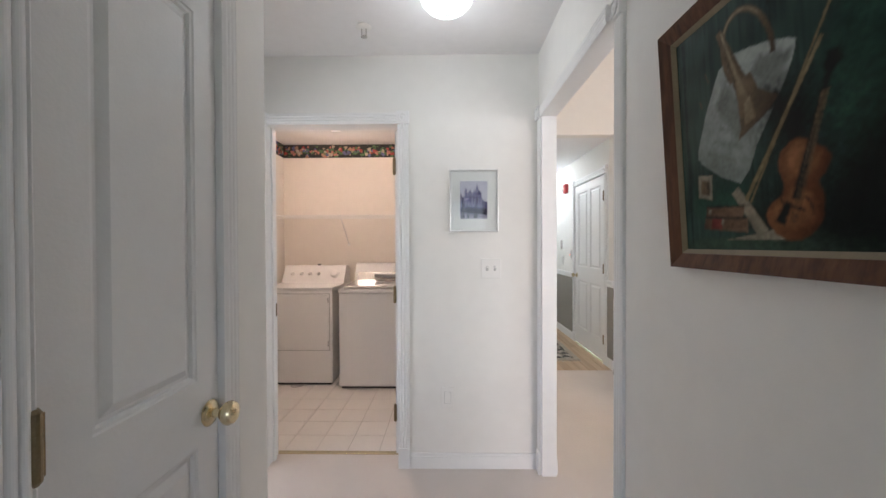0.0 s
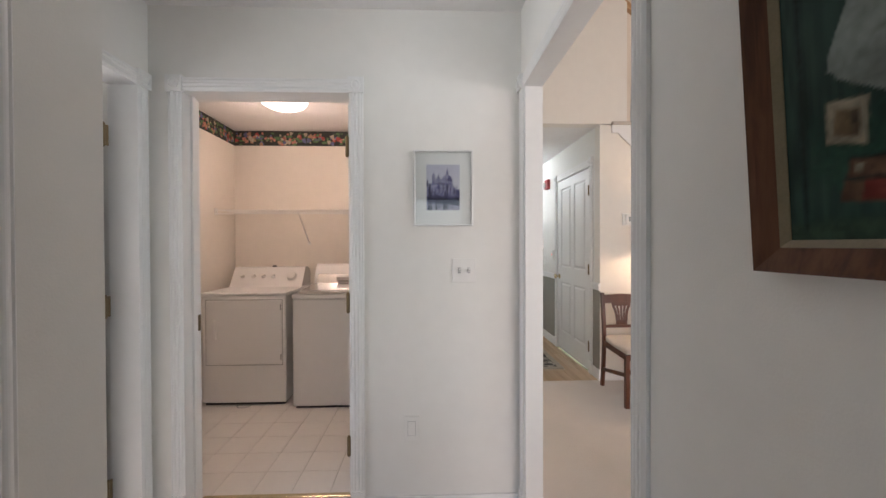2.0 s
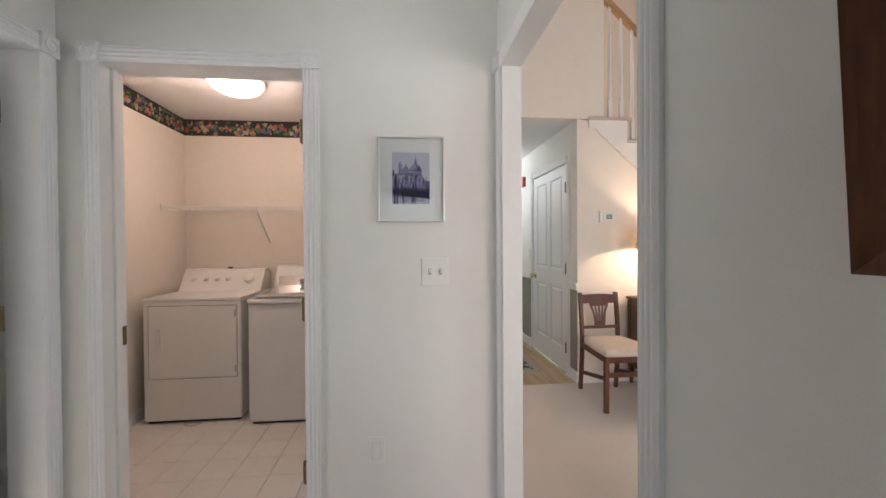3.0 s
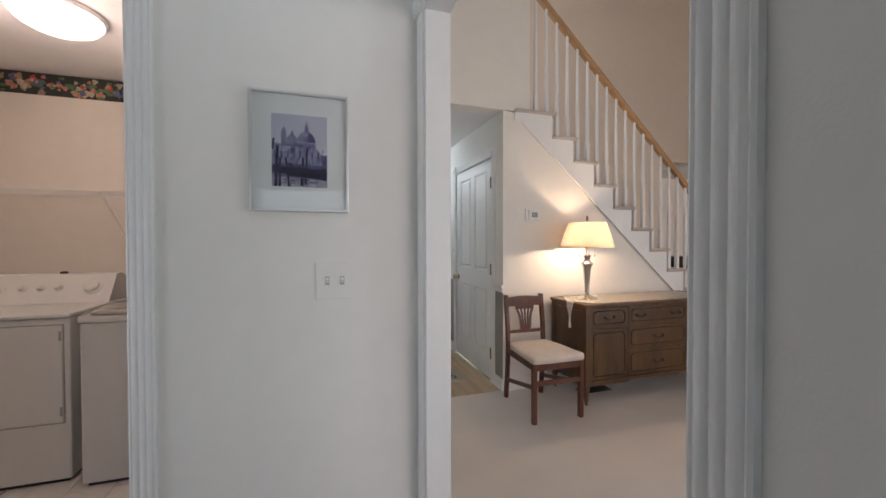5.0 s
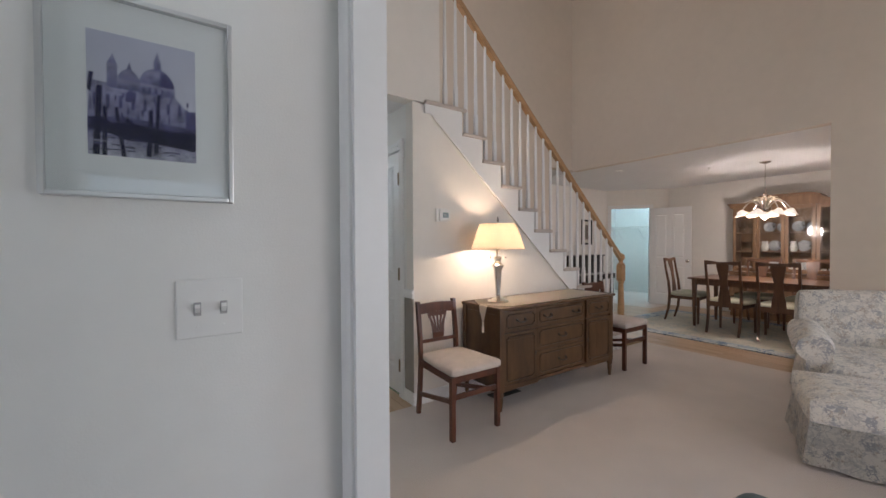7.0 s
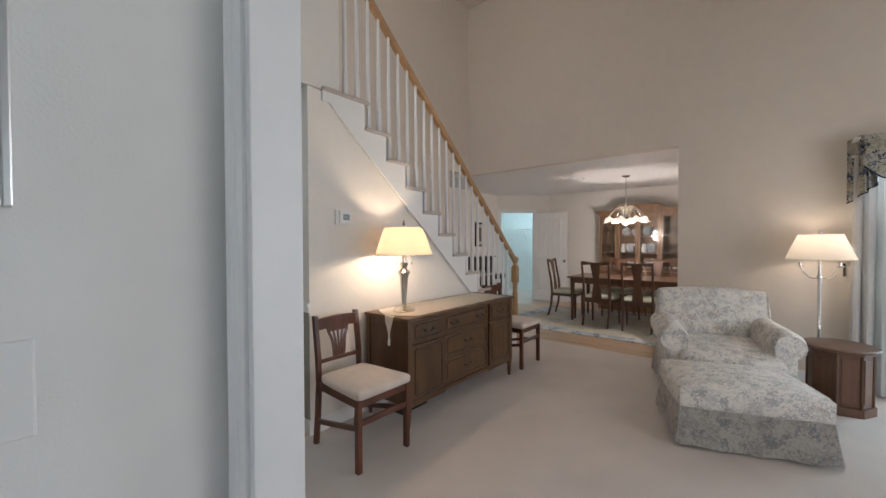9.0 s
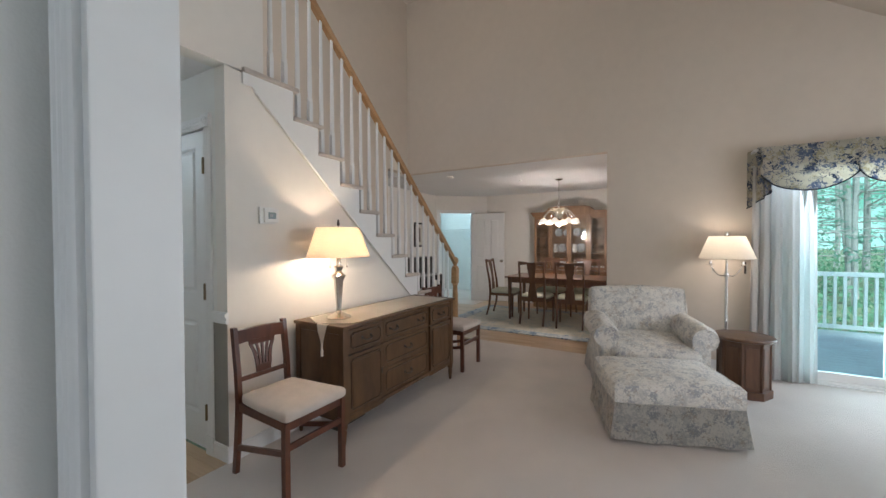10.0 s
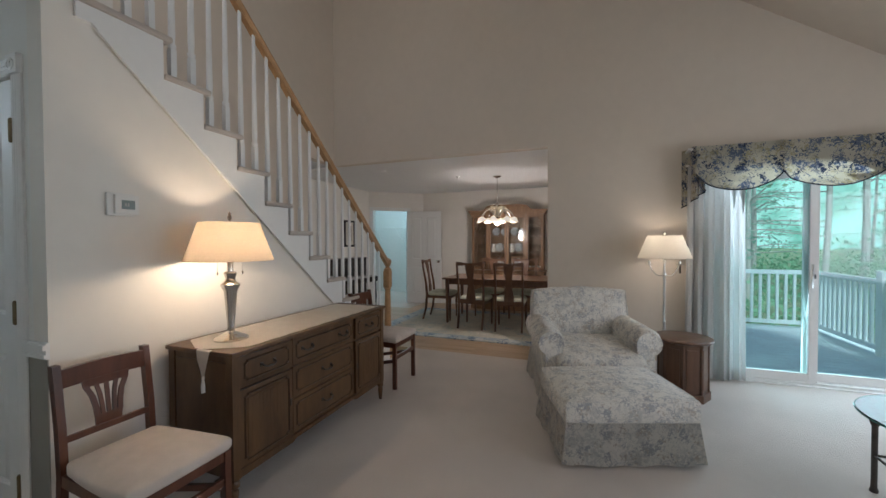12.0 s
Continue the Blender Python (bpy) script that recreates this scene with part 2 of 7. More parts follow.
WHITEPL = mat("white_plastic", (0.80, 0.79, 0.76), 0.35, var=0.012)
WIRE = mat("wire_white", (0.78, 0.76, 0.72), 0.4, var=0.02)
BRASS = mat("brass", (0.70, 0.60, 0.40), 0.20, 1.0, var=0.08, scale=20)
OLDBRASS = mat("aged_brass", (0.22, 0.17, 0.10), 0.42, 1.0, var=0.15, scale=30)
NICKEL = mat("brushed_nickel", (0.60, 0.58, 0.55), 0.26, 1.0, var=0.05, scale=40)
CHROME = mat("chrome", (0.75, 0.75, 0.75), 0.12, 1.0, var=0.03)
BRONZE = mat("dark_bronze", (0.10, 0.09, 0.08), 0.45, 0.8, var=0.15, scale=20)
SEATCLOTH = mat("seat_cloth", (0.68, 0.60, 0.54), 0.95, var=0.10, scale=14, bump=0.5, bscale=500, fine=320, spec=0.15)
SEATGREEN = mat("seat_green", (0.56, 0.57, 0.46), 0.9, var=0.08, scale=14, bump=0.4, bscale=400, spec=0.15)
TEAL = mat("grey_teal_cloth", (0.17, 0.21, 0.22), 0.85, var=0.12, scale=9, bump=0.4, bscale=300, spec=0.2)
RUNNER = mat("runner_cloth", (0.90, 0.84, 0.78), 0.9, var=0.06, scale=9, bump=0.03, bscale=180, fine=70, spec=0.15)
TOILE = print_fabric("toile_cloth", (0.76, 0.73, 0.67), [((0.60, 0.585, 0.55), 1.0, 0.25, 0.08), ((0.39, 0.40, 0.42), 1.35, 0.30, 0.05), ((0.49, 0.43, 0.37), 1.7, 0.31, 0.05)], 9.5, vines=(((0.38, 0.39, 0.41), 1.1, 0.018, 0.8), ((0.46, 0.45, 0.43), 2.4, 0.022, 0.6)))
VALCLOTH = print_fabric("valance_cloth", (0.63, 0.595, 0.50), [((0.48, 0.43, 0.29), 0.7, 0.28, 0.05), ((0.17, 0.21, 0.30), 0.85, 0.285, 0.03), ((0.06, 0.085, 0.15), 0.75, 0.315, 0.03)], 10, vines=(((0.14, 0.17, 0.25), 0.9, 0.013, 0.85),))
SHEER = cloth_thin("sheer_curtain_cloth", (0.66, 0.655, 0.64), 0.40)
SHADE = cloth_thin("shade_cloth", (0.62, 0.50, 0.37), 0.28)
SHADEF = cloth_thin("floor_shade_cloth", (0.84, 0.78, 0.68), 0.45)
FRONDGLASS = cloth_thin("frosted_frond_glass", (0.82, 0.74, 0.60), 0.5)
FROST = glow("lit_frosted_glass", (1.0, 0.88, 0.70), 0.6)
FROSTC = glow("lit_hall_glass", (0.84, 1.0, 0.93), 0.55)
FROSTW = glow("lit_laundry_glass", (1.0, 0.92, 0.80), 1.5)
PANE = pane_glass("window_glass", (0.86, 1.0, 0.98))
CABGLASS = pane_glass("cabinet_glass", (0.96, 0.97, 0.96))
CRYSTAL = glass("crystal", (0.95, 0.95, 0.93), 0.03)
# plates: grey china with mottled tone, darker than CHINA
PLATE = mat("mottled_grey_china", (0.44, 0.45, 0.46), 0.2, var=0.35, scale=24)
CHINA = mat("china", (0.74, 0.72, 0.68), 0.15, var=0.02)
BLACKW = mat("black_lacquer", (0.022, 0.021, 0.022), 0.25, var=0.1, coat=0.3)
REDPL = mat("alarm_red", (0.45, 0.035, 0.035), 0.35, var=0.04)
DECK = mat("deck_boards", (0.72, 0.74, 0.74), 0.7, var=0.15, scale=3, bump=0.2)
VINYL = mat("white_vinyl", (0.85, 0.85, 0.84), 0.45, var=0.03)
BARK = mat("bark", (0.48, 0.43, 0.39), 0.95, var=0.35, scale=7, bump=1.0, bscale=30)
LEAF = cloth_thin("leaf", (0.27, 0.45, 0.28), 0.5)
NEEDLE = cloth_thin("needle", (0.25, 0.45, 0.34), 0.5)
FORESTFLOOR = mat("forest_floor", (0.17, 0.20, 0.11), 0.95, var=0.5, scale=0.6, bump=0.8, bscale=12, fine=8)

# ---- mesh tools ----
def part(name, bm, material, parent=None, label="", smooth=False):
    me = bpy.data.meshes.new(name)
    bmesh.ops.recalc_face_normals(bm, faces=bm.faces)
    if smooth:
        for f in bm.faces:
            f.smooth = True
    bm.to_mesh(me)
    bm.free()
    if smooth:
        me.set_sharp_from_angle(angle=radians(38))
    if material:
        me.materials.append(material)
    ob = new(name, me)
    if parent:
        ob.parent = parent
    if label:
        tagged(ob, label)
    return ob


def thing(name, m, label, category, group=""):
    ob = new(name)
    ob.empty_display_size = 0.1
    ob.matrix_world = m
    return tagged(ob, label, category, group)


def box(bm, x0, x1, y0, y1, z0, z1, bev=0.0):
    r = bmesh.ops.create_cube(bm, size=1)
    vs = r["verts"]
    for v in vs:
        v.co = Vector(((x0 + x1) / 2 + v.co.x * (x1 - x0), (y0 + y1) / 2 + v.co.y * (y1 - y0), (z0 + z1) / 2 + v.co.z * (z1 - z0)))
    if bev:
        es = {e for v in vs for e in v.link_edges}
        bmesh.ops.bevel(bm, geom=list(es), offset=bev, segments=2, affect="EDGES", profile=0.6)
    return vs


def boxes(*specs, bev=0.0):
    bm = bmesh.new()
    for s in specs:
        box(bm, *s, bev=bev)
    return bm


def structure(name, bm, material, label, category):
    return tagged(part(name, bm, material), label, category, kind="structure")


def lathe(profile, seg=24, bm=None, at=(0, 0, 0), cap=True):
    """A turned solid from (radius, height) pairs."""
    bm = bm or bmesh.new()
    rings = []
    for r, z in profile:
        rings.append([bm.verts.new((at[0] + r * math.cos(2 * math.pi * i / seg), at[1] + r * math.sin(2 * math.pi * i / seg), at[2] + z)) for i in range(seg)])
    for a, b in zip(rings, rings[1:]):
        for i in range(seg):
            bm.faces.new((a[i], a[(i + 1) % seg], b[(i + 1) % seg], b[i]))
    if cap:
        bm.faces.new(rings[0][::-1]), bm.faces.new(rings[-1])
    return bm


def tube(points, radius, seg=8, bm=None, flat=None):
    """A round bar swept along points; radius may be a list."""
    bm = bm or bmesh.new()
    pts = [Vector(p) for p in points]
    rs = radius if isinstance(radius, (list, tuple)) else [radius] * len(pts)
    rings = []
    ref = Vector((0, 0, 1))
    for i, p in enumerate(pts):
        d = (pts[min(i + 1, len(pts) - 1)] - pts[max(i - 1, 0)]).normalized()
        u = d.cross(ref if abs(d.dot(ref)) < 0.95 else Vector((1, 0, 0))).normalized()
        w = d.cross(u).normalized()
        rings.append([bm.verts.new(p + rs[i] * (u * math.cos(2 * math.pi * k / seg) + w * math.sin(2 * math.pi * k / seg))) for k in range(seg)])
    for a, b in zip(rings, rings[1:]):
        for k in range(seg):
            bm.faces.new((a[k], a[(k + 1) % seg], b[(k + 1) % seg], b[k]))
    bm.faces.new(rings[0][::-1]), bm.faces.new(rings[-1])
    return bm


def prism(outline, depth, plane="xz", at=0.0, bm=None):
    """A flat outline pushed to a depth. plane xz: depth along y; xy: along z; yz: along x."""
    bm = bm or bmesh.new()
    def put(a, b, c):
        return {"xz": (a, c, b), "xy": (a, b, c), "yz": (c, a, b)}[plane]
    lo = [bm.verts.new(put(a, b, at)) for a, b in outline]
    hi = [bm.verts.new(put(a, b, at + depth)) for a, b in outline]
    n = len(outline)
    bm.faces.new(lo), bm.faces.new(hi[::-1])
    for i in range(n):
        bm.faces.new((lo[i], hi[i], hi[(i + 1) % n], lo[(i + 1) % n]))
    return bm


def soften(bm, offset, segments=2, angle=30):
    es = [e for e in bm.edges if len(e.link_faces) == 2 and e.calc_face_angle(0) > radians(angle)]
    bmesh.ops.bevel(bm, geom=es, offset=offset, segments=segments, affect="EDGES", profile=0.5)
    return bm


def beam(a, b, w, d, bm=None, up=(0, 0, 1)):
    """A square bar from a to b, w wide and d deep."""
    bm = bm or bmesh.new()
    a, b = Vector(a), Vector(b)
    z = (b - a).normalized()
    u = z.cross(Vector(up))
    u = (u if u.length > 1e-3 else z.cross(Vector((0, 1, 0)))).normalized()
    v = z.cross(u)
    vs = []
    for p in (a, b):
        vs.append([bm.verts.new(p + u * sx * w / 2 + v * sy * d / 2) for sx, sy in ((-1, -1), (1, -1), (1, 1), (-1, 1))])
    for i in range(4):
        bm.faces.new((vs[0][i], vs[0][(i + 1) % 4], vs[1][(i + 1) % 4], vs[1][i]))
    bm.faces.new(vs[0][::-1]), bm.faces.new(vs[1])
    return bm

# ---- structure: floors ----
carpet = structure("floor", boxes((-1.07, 0.725, -1.7, 1.28, -0.1, 0), (-1.07, 0.70, 1.28, 2.28, -0.1, 0), (0.70, 0.775, 1.28, 2.21, -0.1, 0), (0.775, 5.375, -1.7, 4.03, -0.1, 0), (5.375, 5.5, -1.7, 2.305, -0.1, 0), (-2.3, -1.07, 1.0, 2.28, -0.1, 0), (-0.925, -0.115, 2.28, 2.43, -0.1, -0.002), (8.0, 10.2, 5.3, 7.4, -0.1, 0.001)), CARPET, "beige cut-pile wall-to-wall carpet", "carpet")
wood_passage = structure("floor_passage", boxes((0.775, 1.89, 4.03, 7.6, -0.1, -0.006)), OAK, "oak strip floor in the passage", "wood floor")
wood_dining = structure("floor_dining", boxes((5.375, 10.2, 1.2, 5.3, -0.1, -0.006), (5.375, 8.0, 5.3, 6.5, -0.1, -0.006)), OAK, "oak strip floor in the dining room", "wood floor")
tile_floor = structure("floor_laundry", boxes((-1.70, 0.10, 2.43, 4.32, -0.1, -0.005)), GROUT, "white square tiles with grey grout", "tile floor")
structure("threshold", boxes((-0.925, -0.115, 2.415, 2.445, -0.02, 0.006), bev=0.003), BRASS, "brass threshold strip in the doorway", "threshold")

# ---- structure: walls ----
H = 2.44
structure("wall_laundry_front", boxes((-1.19, -0.925, 2.28, 2.40, 0, H), (-0.925, -0.115, 2.28, 2.40, 2.05, H), (-0.115, 0.70, 2.28, 2.40, 0, H)), HALLPAINT, "off-white painted hall wall", "wall")
# the high opening by the landing is an added window, never in view
structure("wall_hall_east", boxes((0.725, 0.778, -1.7, 1.28, 0, 6.2), (0.70, 0.778, 1.28, 2.21, 2.06, 6.2), (0.70, 0.778, 2.21, 7.6, 0, 3.4), (0.70, 0.778, 2.21, 4.3, 3.4, 6.2), (0.70, 0.778, 5.14, 7.6, 3.4, 6.2), (0.70, 0.778, 4.3, 5.14, 4.6, 6.2)), HALLPAINT, "off-white painted wall with a cased opening", "wall")
structure("wall_hall_west", boxes((-0.53, -0.41, -1.7, 0.545, 0, H), (-0.53, -0.41, 0.545, 1.005, 2.05, H), (-0.53, -0.41, 1.005, 1.235, 0, H), (-1.07, -0.53, 1.08, 1.235, 0, H)), HALLPAINT, "off-white painted wall beside the closet door", "wall")
structure("wall_recess", boxes((-1.19, -1.07, 1.08, 1.40, 0, H), (-1.19, -1.07, 1.40, 2.215, 2.05, H), (-1.19, -1.07, 2.215, 2.28, 0, H)), HALLPAINT, "off-white painted wall with a doorway", "wall")
# unseen room added behind the hall, open to the south for its light
structure("wall_added_end_room", boxes((-0.53, -0.41, -1.82, -1.7, 0, H), (-2.4, -0.53, -1.82, -1.7, 0, H), (0.79, 2.4, -2.02, -1.9, 0, H), (-2.52, -2.4, -3.2, -1.7, 0, H), (2.4, 2.52, -3.2, -1.9, 0, H), (-2.4, -1.3, -3.32, -3.2, 0, H), (1.3, 2.4, -3.32, -3.2, 0, H), (-1.3, 1.3, -3.32, -3.2, 0, 0.7), (-1.3, 1.3, -3.32, -3.2, 2.2, H)), HALLPAINT, "plain walls of an unseen room added at the hall's end", "wall")
structure("ceiling_added_end_room", boxes((-2.52, 2.52, -3.32, -1.82, H, 2.56)), CEIL, "white ceiling of the added end room", "ceiling")
structure("floor_added_end_room", boxes((-2.4, 2.4, -3.2, -1.7, -0.1, -0.001)), CARPET, "beige carpet of the added end room", "carpet")
structure("wall_linen_closet", boxes((-1.0, -0.96, 0.4, 1.08, 0, H), (-0.96, -0.53, 0.4, 0.44, 0, H)), HALLPAINT, "plain closet walls", "wall")
# the west opening is an added window for the side room lamp
structure("wall_side_room", boxes((-2.42, -2.3, 0.9, 1.05, 0, H), (-2.42, -2.3, 1.72, 2.40, 0, H), (-2.42, -2.3, 1.05, 1.72, 0, 0.85), (-2.42, -2.3, 1.05, 1.72, 2.05, H), (-2.3, -1.19, 0.88, 1.0, 0, H), (-2.3, -1.19, 2.28, 2.40, 0, H)), HALLPAINT, "plain walls of the side room with an added unseen window opening", "wall")
structure("wall_laundry", boxes((-1.82, -1.70, 2.40, 4.44, 0, 2.46), (-1.70, 0.10, 4.32, 4.44, 0, 2.46), (0.10, 0.22, 2.40, 4.44, 0, 2.46)), CREAM, "cream painted laundry walls", "wall")
structure("wall_passage_east", boxes((1.89, 2.01, 4.142, 4.248, 0, 2.465), (1.89, 2.01, 4.248, 5.25, 2.115, 2.465), (1.89, 2.01, 5.25, 7.6, 0, 2.465)), HALLPAINT, "off-white wall above a chair rail", "wall")
structure("wall_passage_end", boxes((0.775, 1.89, 7.6, 7.72, 0, 2.465)), HALLPAINT, "plain end wall of the passage", "wall")
structure("wall_passage_closet", boxes((2.01, 2.7, 5.262, 5.32, 0, 2.4)), HALLPAINT, "plain closet wall", "wall")
structure("wall_above_passage", boxes((0.775, 2.0, 4.03, 4.15, 2.465, 6.2), (2.0, 2.155, 4.035, 4.15, 2.488, 6.2)), PAINT, "tall wall above the passage opening", "wall")
structure("wall_stairwell", boxes((0.775, 2.01, 5.25, 5.37, 2.585, 6.2), (2.01, 5.62, 5.25, 5.37, 2.465, 6.2), (2.01, 5.0, 5.25, 5.37, 0, 2.465)), TAN, "tall beige stairwell wall", "wall")
structure("wall_living_east", boxes((5.5, 5.62, -1.9, -1.0, 0, 6.2), (5.5, 5.62, -1.0, 0.86, 2.07, 6.2), (5.5, 5.62, 0.86, 2.305, 0, 6.2), (5.5, 5.62, 2.305, 5.25, 2.45, 6.2)), TAN, "tall beige wall with a wide opening to the dining room", "wall")
# unseen wall; its window opening is added for the south lamp
structure("wall_living_south", boxes((0.775, 1.6, -1.9, -1.7, 0, 2.6), (4.0, 5.5, -1.9, -1.7, 0, 2.6), (1.6, 4.0, -1.9, -1.7, 0, 0.75), (1.6, 4.0, -1.9, -1.7, 2.1, 2.6)), TAN, "plain beige unseen living room wall with an added window opening", "wall")
structure("wall_dining", boxes((8.85, 8.97, 1.08, 5.35, 0, 2.45), (5.62, 8.97, 1.08, 1.2, 0, 2.45), (4.9, 8.12, 6.3, 6.42, 0, 2.45), (4.88, 5.0, 5.37, 6.42, 0, 2.45)), PAINT, "beige dining room walls", "wall")
DA, DB = Vector((8.10, 6.30, 0)), Vector((8.85, 5.35, 0))
DD = (DB - DA).normalized()
DN = Vector((DD.y, -DD.x, 0))
if DN.x > 0:
    DN = -DN


def diag_box(s0, s1, n0, n1, z0, z1, bm, bev=0.0):
    vs = box(bm, s0, s1, n0, n1, z0, z1, bev)
    for v in {v for v in bm.verts if not v.tag}:
        v.co = DA + DD * v.co.x + DN * v.co.y + Vector((0, 0, v.co.z))
        v.tag = True


DL = (DB - DA).length
bm = bmesh.new()
for s in ((-0.12, 0.07), (0.85, DL + 0.1)):
    diag_box(s[0], s[1], -0.12, 0, 0, 2.45, bm)
diag_box(0.07, 0.85, -0.12, 0, 2.05, 2.45, bm)
structure("wall_diagonal", bm, PAINT, "angled wall with the closet doorway", "wall")
structure("wall_closet", boxes((10.2, 10.3, 5.2, 7.5, 0, 2.45), (8.0, 10.2, 7.4, 7.5, 0, 2.45), (8.97, 10.2, 5.2, 5.3, 0, 2.45), (7.9, 8.0, 6.42, 7.5, 0, 2.45)), HALLPAINT, "white walk-in closet walls", "wall")

# ---- structure: ceilings ----
structure("ceiling_hall", boxes((-2.42, 0.725, -1.82, 2.40, H, 2.56)), CEIL, "white hall ceiling", "ceiling")
structure("ceiling_laundry", boxes((-1.82, 0.22, 2.40, 4.44, 2.46, 2.58)), CEIL, "white laundry ceiling", "ceiling")
structure("ceiling_passage", boxes((0.775, 2.01, 4.15, 7.72, 2.465, 2.58)), CEIL, "white passage ceiling", "ceiling")
structure("ceiling_dining", boxes((5.62, 10.3, 1.08, 7.5, 2.45, 2.57), (4.88, 5.62, 5.37, 6.42, 2.47, 2.57)), CEIL, "white dining room ceiling", "ceiling")
structure("ceiling_vault", prism([(-2.0, 2.0), (2.6, 5.13), (5.4, 5.13), (5.4, 5.25), (2.55, 5.25), (-2.0, 2.15)], 4.9, "yz", 0.76), TAN, "sloping pale vaulted ceiling", "ceiling")

# ---- trim ----
def casing(name, lo, hi, top, face, axis, side, width=0.065, rosette=True, near=0.0, label="white fluted door casing with corner blocks"):
    """Fluted casing round an opening from lo to hi along an axis ('x' or 'y'), on the wall face, proud to the given side."""
    root = tagged(new(name), label, "door casing", kind="structure")
    mid = (lo + hi) / 2

    def put(u0, u1, d0, d1, z0, z1, bm):
        f = face + (near if u1 < mid else 0)
        a, b = sorted((f + side * d0, f + side * d1))
        if axis == "x":
            box(bm, u0, u1, a, b, z0, z1)
        else:
            box(bm, a, b, u0, u1, z0, z1)
    def reeded(w):
        """Section across the board: (across, proud) with three soft reeds between flat margins."""
        sec = [(0.0, 0.0), (0.0, 0.010), (w * 0.06, 0.0125)]
        for k in range(3):
            for q in range(7):
                a = math.pi * q / 6
                sec.append((w * (0.11 + 0.26 * k + 0.26 * q / 6), 0.0105 + 0.0042 * math.sin(a)))
        return sec + [(w * 0.94, 0.0125), (w, 0.010), (w, 0.0)]

    def sweep(sec, at, bm):
        rows = [[bm.verts.new(at(e, c, d)) for c, d in sec] for e in (0, 1)]
        for q in range(len(sec)):
            r = (q + 1) % len(sec)
            bm.faces.new((rows[0][q], rows[0][r], rows[1][r], rows[1][q]))
        bm.faces.new(rows[0]), bm.faces.new(rows[1][::-1])
        bmesh.ops.recalc_face_normals(bm, faces=bm.faces[:])

    def spot(u, d, z):
        p = face + side * d + (near if u < mid else 0)
        return (u, p, z) if axis == "x" else (p, u, z)
    for s, u in ((-1, lo), (1, hi)):
        bm = bmesh.new()
        u0, u1 = sorted((u, u + s * width))
        sweep(reeded(width), lambda e, c, d: spot(u0 + c, d, 0.12 + (top - 0.12) * e), bm)
        put(u0 - 0.001, u1 + 0.001, 0, 0.019, 0, 0.12, bm)
        part("side_casing", bm, TRIM, root)
    bm = bmesh.new()
    sweep(reeded(width), lambda e, c, d: (lo + (hi - lo) * e, face + side * d, top + c) if axis == "x" else (face + side * d, lo + (hi - lo) * e, top + c), bm)
    part("head_casing", bm, TRIM, root)
    if rosette:
        for s, u in ((-1, lo), (1, hi)):
            u0, u1 = sorted((u, u + s * width))
            bm = bmesh.new()
            put(u0 - 0.004, u1 + 0.004, 0, 0.024, top - 0.002, top + width + 0.006, bm)
            ring = lathe([(0.026, 0), (0.026, 0.006), (0.020, 0.008), (0.018, 0.003), (0.010, 0.003), (0.008, 0.007), (0.001, 0.008)], 16)
            c = (u0 + u1) / 2
            if axis == "x":
                m = Matrix.Translation((c, face + side * 0.023, top + width / 2)) @ Matrix.Rotation(radians(90 if side < 0 else -90), 4, "X")
            else:
                m = Matrix.Translation((face + side * 0.023 + (near if c < mid else 0), c, top + width / 2)) @ Matrix.Rotation(radians(90 * side), 4, "Y")
            bmesh.ops.transform(ring, matrix=m, verts=ring.verts)
            tmp = bpy.data.meshes.new("rosette")
            ring.to_mesh(tmp)
            bm.from_mesh(tmp)
            ring.free()
            bpy.data.meshes.remove(tmp)
            part("corner_block", bm, TRIM, root)
    return root


def jambs(name, specs):
    structure(name, boxes(*specs, bev=0.002), TRIM, "white painted door jamb", "door jamb")


casing("door_casing_laundry", -0.91, -0.13, 2.035, 2.28, "x", -1)
jambs("door_jamb_laundry", [(-0.926, -0.910, 2.277, 2.404, 0, 2.035), (-0.130, -0.114, 2.277, 2.404, 0, 2.035), (-0.926, -0.114, 2.277, 2.404, 2.035, 2.052), (-0.910, -0.898, 2.33, 2.36, 0, 2.035)])
casing("door_casing_linen", 0.555, 0.995, 2.035, -0.41, "y", 1)
jambs("door_jamb_linen", [(-0.533, -0.407, 0.544, 0.555, 0, 2.035), (-0.533, -0.407, 0.995, 1.006, 0, 2.035), (-0.533, -0.407, 0.544, 1.006, 2.035, 2.052)])
casing("door_casing_recess", 1.415, 2.20, 2.035, -1.07, "y", 1)
jambs("door_jamb_recess", [(-1.193, -1.067, 1.399, 1.415, 0, 2.035), (-1.193, -1.067, 2.20, 2.216, 0, 2.035), (-1.193, -1.067, 1.399, 2.216, 2.035, 2.052)])
casing("opening_casing_hall", 1.297, 2.21, 2.045, 0.70, "y", -1, width=0.060, near=0.025)
jambs("opening_jamb", [(0.722, 0.781, 1.279, 1.297, 0, 2.045), (0.697, 0.781, 2.194, 2.211, 0, 2.045), (0.697, 0.781, 1.279, 2.211, 2.045, 2.062)])
casing("door_casing_passage", 4.258, 5.24, 2.105, 1.89, "y", -1, width=0.075)
jambs("door_jamb_passage", [(1.887, 2.013, 4.247, 4.258, 0, 2.105), (1.887, 2.013, 5.24, 5.251, 0, 2.105), (1.887, 2.013, 4.247, 5.251, 2.105, 2.117)])
bm = bmesh.new()
